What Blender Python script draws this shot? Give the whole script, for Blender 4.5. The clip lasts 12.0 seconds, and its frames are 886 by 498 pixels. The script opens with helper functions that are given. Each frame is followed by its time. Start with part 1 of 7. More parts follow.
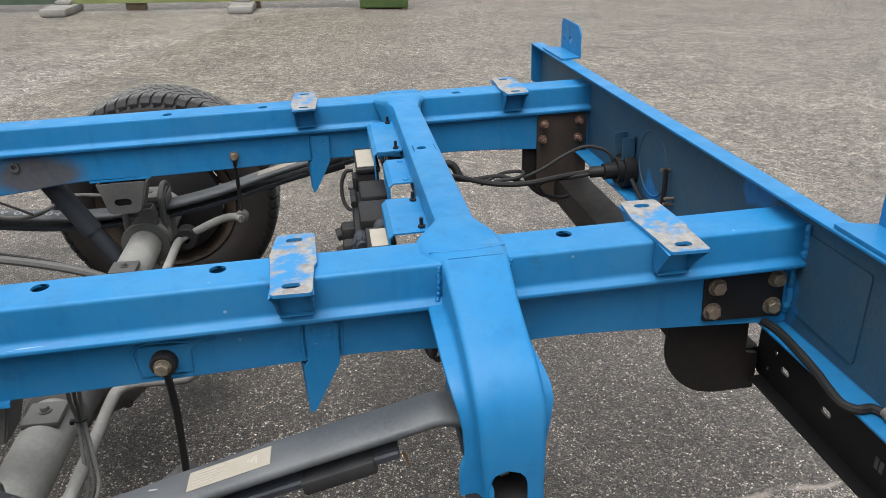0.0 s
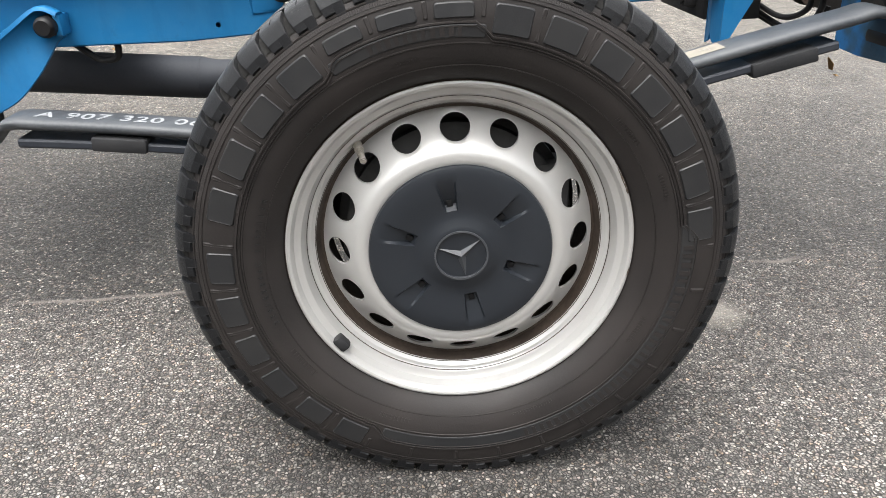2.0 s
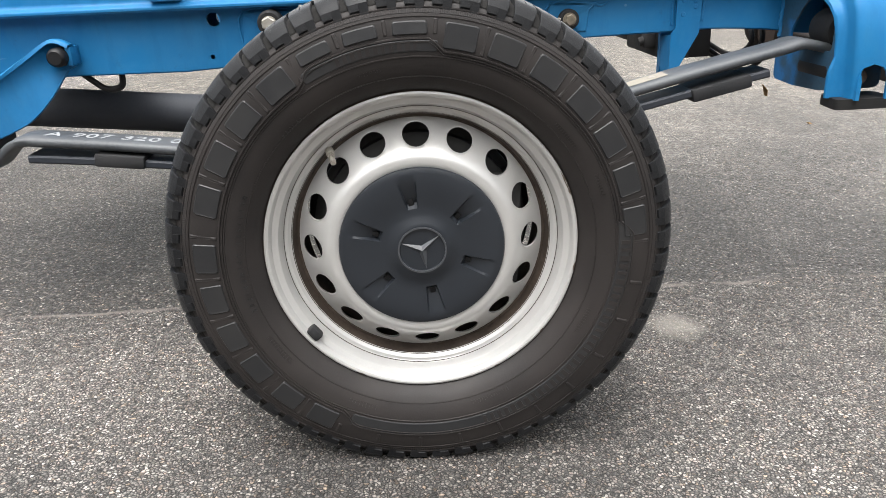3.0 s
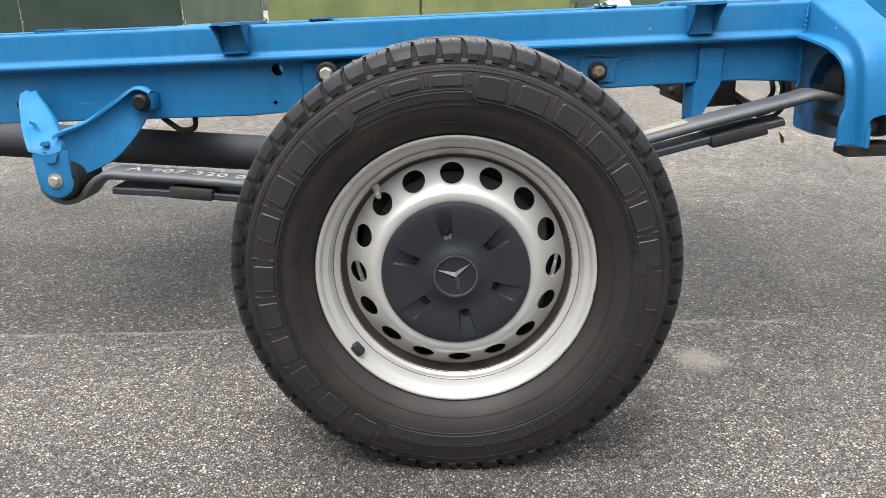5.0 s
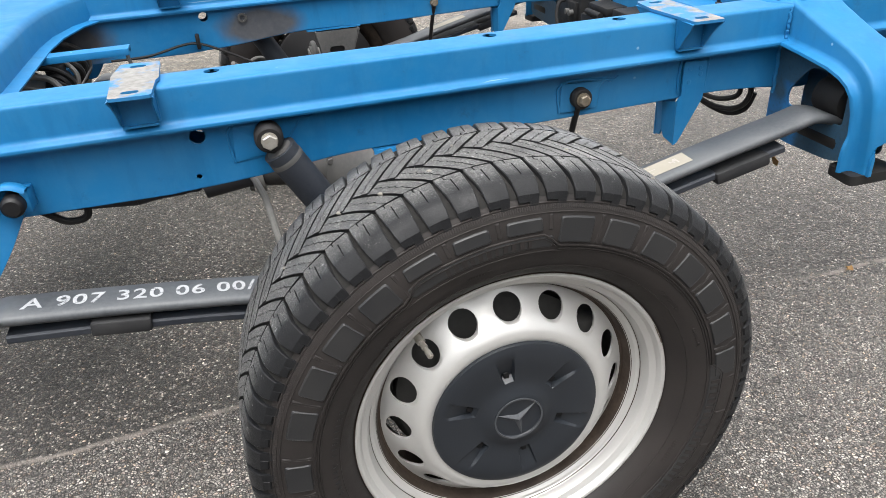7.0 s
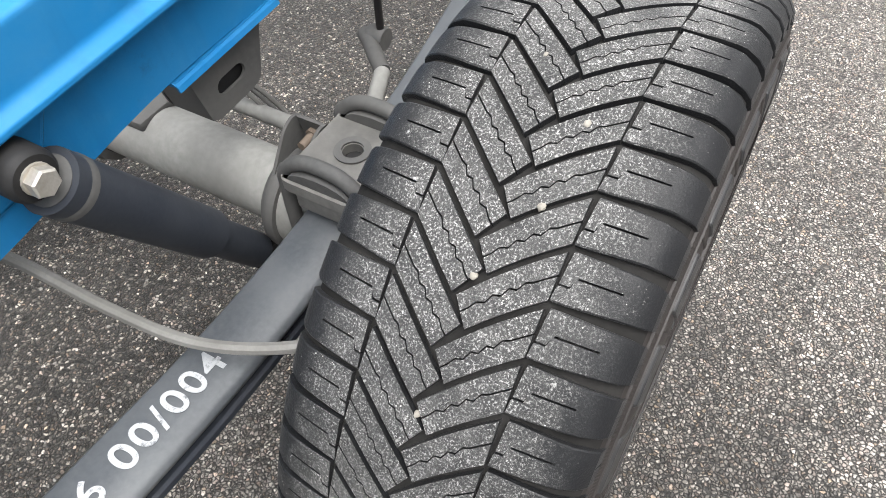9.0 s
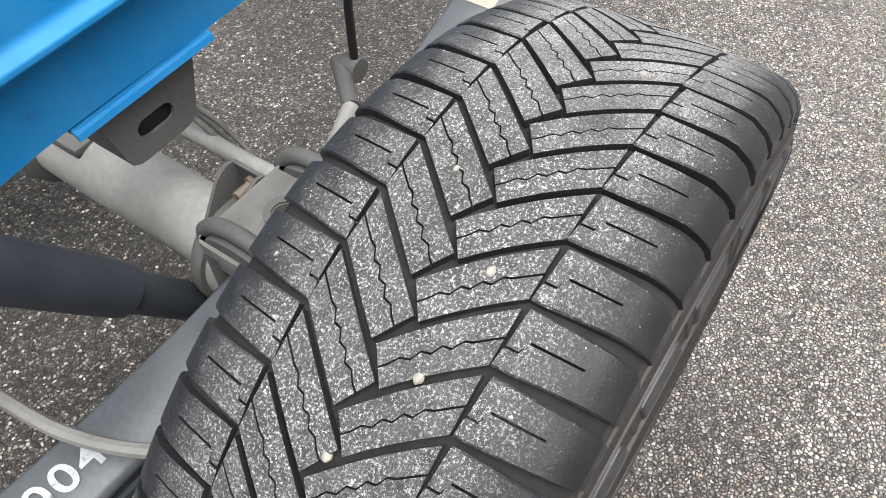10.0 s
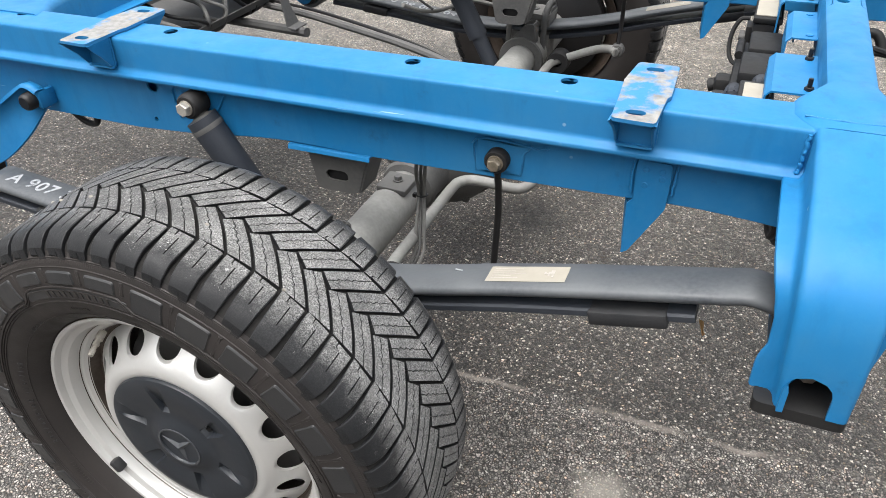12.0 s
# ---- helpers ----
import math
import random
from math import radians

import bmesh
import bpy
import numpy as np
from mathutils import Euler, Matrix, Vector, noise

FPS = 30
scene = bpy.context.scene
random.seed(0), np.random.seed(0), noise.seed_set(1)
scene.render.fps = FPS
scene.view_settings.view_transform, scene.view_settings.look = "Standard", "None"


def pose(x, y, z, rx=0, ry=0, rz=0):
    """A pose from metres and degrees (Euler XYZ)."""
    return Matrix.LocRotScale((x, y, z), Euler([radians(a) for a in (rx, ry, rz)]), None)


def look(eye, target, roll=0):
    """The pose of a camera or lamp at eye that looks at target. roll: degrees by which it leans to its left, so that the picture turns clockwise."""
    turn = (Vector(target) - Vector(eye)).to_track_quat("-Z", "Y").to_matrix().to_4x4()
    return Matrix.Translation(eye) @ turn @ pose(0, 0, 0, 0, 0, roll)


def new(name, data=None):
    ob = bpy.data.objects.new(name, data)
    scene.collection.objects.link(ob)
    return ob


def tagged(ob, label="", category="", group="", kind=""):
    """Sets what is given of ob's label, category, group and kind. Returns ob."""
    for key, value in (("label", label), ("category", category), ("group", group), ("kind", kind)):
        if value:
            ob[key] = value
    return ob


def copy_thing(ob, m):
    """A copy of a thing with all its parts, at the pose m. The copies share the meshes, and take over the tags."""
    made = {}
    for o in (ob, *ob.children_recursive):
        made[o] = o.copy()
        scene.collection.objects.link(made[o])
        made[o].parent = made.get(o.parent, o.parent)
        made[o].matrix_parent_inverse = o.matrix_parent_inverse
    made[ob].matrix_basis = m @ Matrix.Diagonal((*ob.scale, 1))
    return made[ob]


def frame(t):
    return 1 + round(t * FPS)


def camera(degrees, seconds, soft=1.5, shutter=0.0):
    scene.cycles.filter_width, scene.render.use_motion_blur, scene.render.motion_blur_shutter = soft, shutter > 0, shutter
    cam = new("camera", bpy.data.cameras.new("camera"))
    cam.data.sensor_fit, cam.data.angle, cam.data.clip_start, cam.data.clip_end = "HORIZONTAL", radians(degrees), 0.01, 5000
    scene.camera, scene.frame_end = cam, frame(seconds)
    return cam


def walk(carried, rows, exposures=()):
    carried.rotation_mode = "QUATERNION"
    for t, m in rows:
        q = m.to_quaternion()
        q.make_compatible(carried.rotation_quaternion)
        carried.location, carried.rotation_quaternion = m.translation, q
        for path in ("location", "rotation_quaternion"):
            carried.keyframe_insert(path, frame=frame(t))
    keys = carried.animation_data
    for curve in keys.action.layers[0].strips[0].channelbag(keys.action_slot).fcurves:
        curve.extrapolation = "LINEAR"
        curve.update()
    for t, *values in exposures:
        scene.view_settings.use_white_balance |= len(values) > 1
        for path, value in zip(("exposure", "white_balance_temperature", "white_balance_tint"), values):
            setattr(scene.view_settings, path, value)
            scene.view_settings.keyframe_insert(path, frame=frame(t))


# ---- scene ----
cam = camera(62.8, 12.0, soft=0.6)

PATH = [
    (0, (0.551, -0.48, 1.22), (0.833, 1.311, 0.375), 0.1),
    (0.5, (0.291, -0.618, 1.164), (0.548, 1.176, 0.317), 0.1),
    (0.7, (0.198, -0.684, 1.128), (0.440, 1.110, 0.278), 0.4),
    (1, (0.094, -0.804, 1.086), (0.283, 0.998, 0.239), 0.5),
    (1.3, (0.019, -0.897, 1.023), (0.159, 0.907, 0.178), 0.3),
    (1.5, (-0.023, -0.889, 0.962), (0.095, 0.908, 0.093), 0.2),
    (2, (-0.067, -0.824, 0.759), (0.028, 0.968, -0.124), 0.0),
    (2.2, (-0.060, -0.835, 0.735), (0.019, 0.955, -0.160), -0.2),
    (2.5, (-0.051, -0.906, 0.714), (0.037, 0.918, -0.103), -0.1),
    (3, (-0.018, -0.955, 0.722), (0.074, 0.902, -0.012), -0.0),
    (4.8, (-0.004, -1.071, 0.737), (-0.031, 0.831, 0.117), 0.1),
    (5, (-0.001, -1.072, 0.742), (-0.035, 0.827, 0.116), 0.0),
    (5.5, (-0.003, -1.06, 0.743), (-0.044, 0.837, 0.109), 0.0),
    (6, (-0.047, -0.989, 0.756), (-0.074, 0.908, 0.121), -0.1),
    (6.3, (-0.110, -0.908, 0.810), (-0.070, 0.985, 0.164), -0.2),
    (6.5, (-0.153, -0.858, 0.886), (-0.022, 1.009, 0.181), -0.6),
    (7, (-0.292, -0.696, 1.017), (0.174, 0.993, 0.053), -1.1),
    (7.2, (-0.337, -0.601, 1.032), (0.29, 0.965, -0.043), -1.1),
    (8.8, (-0.447, -0.056, 1.0), (0.609, 0.629, -0.554), -3.0),
    (9, (-0.44, -0.037, 1.0), (0.626, 0.618, -0.561), -2.9),
    (9.5, (-0.388, -0.025, 1.003), (0.683, 0.591, -0.57), -2.1),
    (10, (-0.282, -0.04, 0.978), (0.72, 0.67, -0.601), -1.3),
    (10.2, (-0.239, -0.062, 0.973), (0.682, 0.741, -0.611), -1.2),
    (10.5, (-0.161, -0.096, 0.981), (0.604, 0.894, -0.579), -0.3),
    (10.7, (-0.102, -0.122, 1.001), (0.488, 0.986, -0.556), -0.4),
    (11, (0.002, -0.169, 1.04), (0.262, 1.077, -0.502), -0.8),
    (11.5, (0.270, -0.250, 1.089), (0.022, 1.083, -0.379), -0.3),
    (12, (0.581, -0.464, 1.161), (-0.034, 1.028, -0.019), 0.5),
]
walk(cam, [(t, look(eye, target, roll)) for t, eye, target, roll in PATH],
     exposures=((0.0, 0.60), (1.0, 0.87), (1.5, 0.92), (2.2, 1.21), (2.6, 1.21), (3.2, 1.10), (5.5, 1.05), (7.2, 1.03), (8.8, 1.26), (10.5, 1.29), (11.5, 1.33), (12.0, 1.06)))

# ---------------------------------------------------------------- world and light
world = bpy.data.worlds.new("overcast")
scene.world = world
world.use_nodes = True
wt = world.node_tree
wt.nodes.clear()
w_out = wt.nodes.new("ShaderNodeOutputWorld")
w_bg = wt.nodes.new("ShaderNodeBackground")
w_sky = wt.nodes.new("ShaderNodeTexSky")
w_sky.sky_type = "NISHITA"
w_sky.sun_disc = False
w_sky.sun_elevation = radians(71)
w_sky.sun_rotation = radians(207)
w_sky.air_density, w_sky.dust_density, w_sky.ozone_density = 1.0, 4.0, 1.0
w_hsv = wt.nodes.new("ShaderNodeHueSaturation")
w_hsv.inputs["Saturation"].default_value = 0.10
w_bg.inputs["Strength"].default_value = 0.15
wt.links.new(w_sky.outputs[0], w_hsv.inputs["Color"])
# an overcast sky is brightest overhead
w_co = wt.nodes.new("ShaderNodeTexCoord")
w_sep = wt.nodes.new("ShaderNodeSeparateXYZ")
w_ramp = wt.nodes.new("ShaderNodeMapRange")
w_ramp.inputs["From Min"].default_value, w_ramp.inputs["From Max"].default_value = 0.0, 1.0
w_ramp.inputs["To Min"].default_value, w_ramp.inputs["To Max"].default_value = 1.25, 1.5
w_mul = wt.nodes.new("ShaderNodeMix")
w_mul.data_type, w_mul.blend_type = "RGBA", "MULTIPLY"
w_mul.inputs[0].default_value = 1.0
wt.links.new(w_co.outputs["Generated"], w_sep.inputs[0])
wt.links.new(w_sep.outputs[2], w_ramp.inputs[0])
wt.links.new(w_hsv.outputs[0], w_mul.inputs[6])
wt.links.new(w_ramp.outputs[0], w_mul.inputs[7])
wt.links.new(w_mul.outputs[2], w_bg.inputs[0])
wt.links.new(w_bg.outputs[0], w_out.inputs[0])

sun = new("sun", bpy.data.lights.new("sun", "SUN"))
sun.data.energy, sun.data.angle, sun.data.color = 1.0, radians(50), (1.0, 0.97, 0.93)
sun.matrix_world = look((-0.9, -1.8, 5.8), (0, 0, 0))


# ---------------------------------------------------------------- materials
class Mat:
    """A small wrapper for building node materials."""

    def __init__(self, name, rough=0.5, metal=0.0, spec=0.5):
        self.m = bpy.data.materials.new(name)
        self.m.use_nodes = True
        self.t = self.m.node_tree
        self.b = self.t.nodes["Principled BSDF"]
        self.b.inputs["Roughness"].default_value = rough
        self.b.inputs["Metallic"].default_value = metal
        self.b.inputs["Specular IOR Level"].default_value = spec
        self.co = self.node("ShaderNodeTexCoord").outputs["Object"]

    def node(self, kind, **kw):
        n = self.t.nodes.new(kind)
        for k, v in kw.items():
            if k == "op":
                n.operation = v
            elif k == "blend":
                n.blend_type = v
            elif k == "feature":
                n.feature = v
        return n

    def wire(self, a, b):
        if hasattr(a, "is_linked") or hasattr(a, "links"):
            self.t.links.new(a, b)
        else:
            b.default_value = a
        return b

    def noise(self, scale, detail=4.0, rough=0.55, co=None, stretch=None):
        n = self.node("ShaderNodeTexNoise")
        n.inputs["Scale"].default_value = scale
        n.inputs["Detail"].default_value = detail
        n.inputs["Roughness"].default_value = rough
        src = co or self.co
        if stretch:
            mp = self.node("ShaderNodeMapping")
            mp.inputs["Scale"].default_value = stretch
            self.wire(src, mp.inputs[0])
            src = mp.outputs[0]
        self.wire(src, n.inputs["Vector"])
        return n.outputs[0]

    def voro(self, scale, feature="F1", co=None, rand=1.0):
        n = self.node("ShaderNodeTexVoronoi", feature=feature)
        n.inputs["Scale"].default_value = scale
        n.inputs["Randomness"].default_value = rand
        self.wire(co or self.co, n.inputs["Vector"])
        return n

    def ramp(self, fac, *stops):
        n = self.node("ShaderNodeValToRGB")
        el = n.color_ramp.elements
        for i, (p, c) in enumerate(stops):
            e = el[i] if i < 2 else el.new(p)
            e.position = p
            e.color = (c, c, c, 1) if isinstance(c, (int, float)) else (*c, 1)
        self.wire(fac, n.inputs[0])
        return n.outputs[0]

    def mix(self, fac, a, b, blend="MIX"):
        n = self.node("ShaderNodeMix", blend=blend)
        n.data_type = "RGBA"
        self.wire(fac, n.inputs[0])
        for v, sock in ((a, n.inputs[6]), (b, n.inputs[7])):
            if isinstance(v, tuple):
                sock.default_value = (*v, 1)
            else:
                self.wire(v, sock)
        return n.outputs[2]

    def math(self, op, a, b=0.0, clamp=False):
        n = self.node("ShaderNodeMath", op=op)
        n.use_clamp = clamp
        self.wire(a, n.inputs[0])
        self.wire(b, n.inputs[1])
        return n.outputs[0]

    def xyz(self):
        n = self.node("ShaderNodeSeparateXYZ")
        self.wire(self.co, n.inputs[0])
        return n.outputs[0], n.outputs[1], n.outputs[2]

    def color(self, c):
        if isinstance(c, tuple):
            self.b.inputs["Base Color"].default_value = (*c, 1)
        else:
            self.wire(c, self.b.inputs["Base Color"])
        return self

    def rough(self, r):
        self.wire(r, self.b.inputs["Roughness"])
        return self

    def bump(self, h, strength=0.3, dist=0.001):
        n = self.node("ShaderNodeBump")
        n.inputs["Strength"].default_value = strength
        n.inputs["Distance"].default_value = dist
        self.wire(h, n.inputs["Height"])
        self.wire(n.outputs[0], self.b.inputs["Normal"])
        return self


def worn(name, base, dark, rough=0.5, metal=0.0, fine=240.0, large=6.0, bump=0.25, dist=0.0006, spread=0.12, spec=0.5):
    """A surface with a stain scale and a grain scale."""
    k = Mat(name, rough, metal, spec)
    big = k.ramp(k.noise(large, 5), (0.35, 0.0), (0.7, 1.0))
    small = k.noise(fine, 3)
    c = k.mix(big, base, dark)
    c = k.mix(k.ramp(small, (0.3, 0.0), (0.75, 0.5)), c, dark)
    k.color(c)
    k.rough(k.math("ADD", k.math("MULTIPLY", k.math("SUBTRACT", k.noise(large * 4, 4), 0.5), spread * 2), rough))
    k.bump(small, bump, dist)
    return k.m


def paint_blue(name="blue_paint", soot=()):
    k = Mat(name, 0.45, 0.0, 0.26)
    big = k.ramp(k.noise(2.2, 5), (0.3, 0.0), (0.72, 1.0))
    c = k.mix(big, (0.0085, 0.140, 0.335), (0.0125, 0.168, 0.385))
    drops = k.voro(22)
    spot = k.math("MULTIPLY", k.ramp(drops.outputs["Distance"], (0.035, 1.0), (0.075, 0.0)), k.ramp(k.noise(7, 2), (0.57, 0.0), (0.62, 1.0)))
    c = k.mix(k.math("MULTIPLY", spot, 0.75), c, (0.36, 0.48, 0.62))
    dust = k.ramp(k.noise(35, 6, 0.7), (0.46, 0.0), (0.8, 0.38))
    c = k.mix(dust, c, (0.045, 0.200, 0.385))
    film = k.ramp(k.noise(5.5, 4, 0.6), (0.42, 0.0), (0.72, 0.34))
    c = k.mix(film, c, (0.050, 0.180, 0.320))
    # darker runs down the paint and grimy smudges
    runs = k.ramp(k.noise(11, 5, 0.65, stretch=(2.2, 2.2, 0.35)), (0.52, 0.0), (0.74, 0.42))
    c = k.mix(runs, c, (0.008, 0.098, 0.225))
    smudge = k.ramp(k.noise(17, 6, 0.75), (0.60, 0.0), (0.74, 0.45))
    c = k.mix(smudge, c, (0.020, 0.070, 0.115))
    scr = k.ramp(k.noise(9, 3, 0.5, stretch=(0.5, 6, 14)), (0.755, 0.0), (0.775, 0.5))
    c = k.mix(scr, c, (0.32, 0.44, 0.56))
    if soot:
        # grey overspray with soft edges
        x, y, z = k.xyz()
        cloud = k.math("MULTIPLY", k.math("SUBTRACT", k.noise(14, 4), 0.5), 0.5)
        for px, pz, rx, rz in soot:
            dx, dz = k.math("DIVIDE", k.math("SUBTRACT", x, px), rx), k.math("DIVIDE", k.math("SUBTRACT", z, pz), rz)
            d = k.math("ADD", k.math("SQRT", k.math("ADD", k.math("MULTIPLY", dx, dx), k.math("MULTIPLY", dz, dz))), cloud)
            c = k.mix(k.ramp(d, (0.55, 0.93), (1.0, 0.0)), c, k.mix(k.noise(60, 3), (0.050, 0.048, 0.048), (0.11, 0.10, 0.092)))
    k.color(c)
    k.rough(k.ramp(k.noise(14, 5), (0.3, 0.38), (0.75, 0.60)))
    k.bump(k.math("ADD", k.noise(60, 4), k.math("MULTIPLY", k.noise(9, 3), 1.5)), 0.16, 0.0012)
    return k.m


def bracket_blue():
    """Blue paint rubbed down to grey primer on the top."""
    k = Mat("blue_paint_rubbed", 0.55)
    n = k.noise(60, 6, 0.68)
    big = k.noise(11, 3)
    x, y, z = k.xyz()
    geo = k.node("ShaderNodeNewGeometry")
    sep = k.node("ShaderNodeSeparateXYZ")
    k.wire(geo.outputs["True Normal"], sep.inputs[0])
    up = k.ramp(sep.outputs[2], (0.85, 0.0), (0.97, 1.0))
    m = k.math("ADD", k.math("MULTIPLY", n, 0.35), k.math("MULTIPLY", big, 0.70))
    worn_off = k.math("MULTIPLY", k.ramp(m, (0.45, 0.0), (0.53, 0.94)), up)
    primer = k.mix(k.ramp(k.noise(90, 4), (0.35, 0.0), (0.7, 1.0)), (0.27, 0.255, 0.23), (0.15, 0.135, 0.115))
    k.color(k.mix(worn_off, k.mix(k.noise(5), (0.009, 0.142, 0.345), (0.022, 0.180, 0.385)), primer))
    k.bump(n, 0.4, 0.0008)
    return k.m


def rubber_tread():
    k = Mat("tread_rubber", 0.5, 0.0, 0.22)
    c = k.mix(k.ramp(k.noise(9, 5), (0.35, 0.0), (0.68, 1.0)), (0.0060, 0.0066, 0.0078), (0.0115, 0.0120, 0.0134))
    x, y, z = k.xyz()
    r = k.math("SQRT", k.math("ADD", k.math("MULTIPLY", x, x), k.math("MULTIPLY", k.math("SUBTRACT", z, 0.345), k.math("SUBTRACT", z, 0.345))))
    worn_top = k.ramp(k.math("MULTIPLY", r, 2.0), (0.696, 0.0), (0.7090, 1.0))
    # only faces that meet the road are scuffed and dusty
    tc = k.node("ShaderNodeTexCoord")
    nrm = k.node("ShaderNodeSeparateXYZ")
    k.wire(tc.outputs["Normal"], nrm.inputs[0])
    outward = k.math("DIVIDE", k.math("ADD", k.math("MULTIPLY", x, nrm.outputs[0]), k.math("MULTIPLY", k.math("SUBTRACT", z, 0.345), nrm.outputs[2])), r)
    worn_top = k.math("MULTIPLY", worn_top, k.ramp(k.math("ABSOLUTE", outward), (0.62, 0.0), (0.90, 1.0)))
    mid = k.math("ABSOLUTE", k.math("SUBTRACT", y, 0.0885))
    blotch = k.math("MULTIPLY", k.math("SUBTRACT", k.noise(45, 4, 0.6), 0.5), 0.045)
    clean = k.ramp(k.math("MULTIPLY", k.math("ADD", mid, blotch), 5.0), (0.30, 1.0), (0.455, 0.05))
    grit = k.ramp(k.noise(620, 5, 0.85), (0.53, 0.0), (0.61, 1.0))
    fine = k.ramp(k.noise(1300, 2, 0.6), (0.42, 0.0), (0.64, 0.75))
    patch = k.ramp(k.noise(24, 5, 0.7), (0.30, 0.35), (0.62, 1.0))
    film = k.ramp(k.noise(60, 5, 0.7), (0.36, 0.30), (0.70, 1.0))
    # film and grit get stronger towards +x, unevenly
    dusty = k.ramp(k.math("ADD", k.math("ADD", x, 0.5), k.math("MULTIPLY", k.math("SUBTRACT", k.noise(12, 3), 0.5), 0.12)), (0.42, 0.42), (0.66, 1.0))
    c = k.mix(k.math("MULTIPLY", k.math("MULTIPLY", film, clean), k.math("MULTIPLY", worn_top, k.math("MULTIPLY", dusty, 0.55))), c, (0.16, 0.158, 0.153))
    c = k.mix(k.math("MULTIPLY", k.math("MULTIPLY", fine, film), k.math("ADD", k.math("MULTIPLY", k.math("MULTIPLY", worn_top, clean), 0.42), 0.02)), c, (0.22, 0.217, 0.21))
    spread = k.ramp(k.noise(480, 5, 0.85), (0.50, 0.0), (0.57, 1.0))
    grit = k.math("MAXIMUM", grit, k.math("MULTIPLY", spread, k.ramp(dusty, (0.55, 0.0), (0.95, 0.7))))
    g = k.math("MULTIPLY", k.math("MULTIPLY", grit, patch), k.math("ADD", k.math("MULTIPLY", k.math("MULTIPLY", worn_top, clean), 0.85), 0.03))
    c = k.mix(g, c, (0.47, 0.466, 0.455))
    # a few larger bright crumbs and smears
    crumbs = k.math("MULTIPLY", k.ramp(k.voro(330).outputs["Distance"], (0.10, 1.0), (0.20, 0.0)), k.ramp(k.noise(48, 4, 0.7), (0.56, 0.0), (0.62, 1.0)))
    c = k.mix(k.math("MULTIPLY", k.math("MULTIPLY", crumbs, worn_top), 0.85), c, (0.62, 0.61, 0.58))
    smear = k.math("MULTIPLY", k.ramp(k.noise(75, 6, 0.75), (0.63, 0.0), (0.70, 0.8)), worn_top)
    c = k.mix(smear, c, (0.40, 0.40, 0.39))
    k.color(c)
    k.rough(k.ramp(k.noise(30, 4), (0.3, 0.36), (0.7, 0.66)))
    k.bump(k.math("ADD", k.noise(700, 3), k.noise(140, 3)), 0.5, 0.0008)
    k.b.inputs["Sheen Weight"].default_value = 0.03
    k.b.inputs["Sheen Roughness"].default_value = 0.4
    return k.m


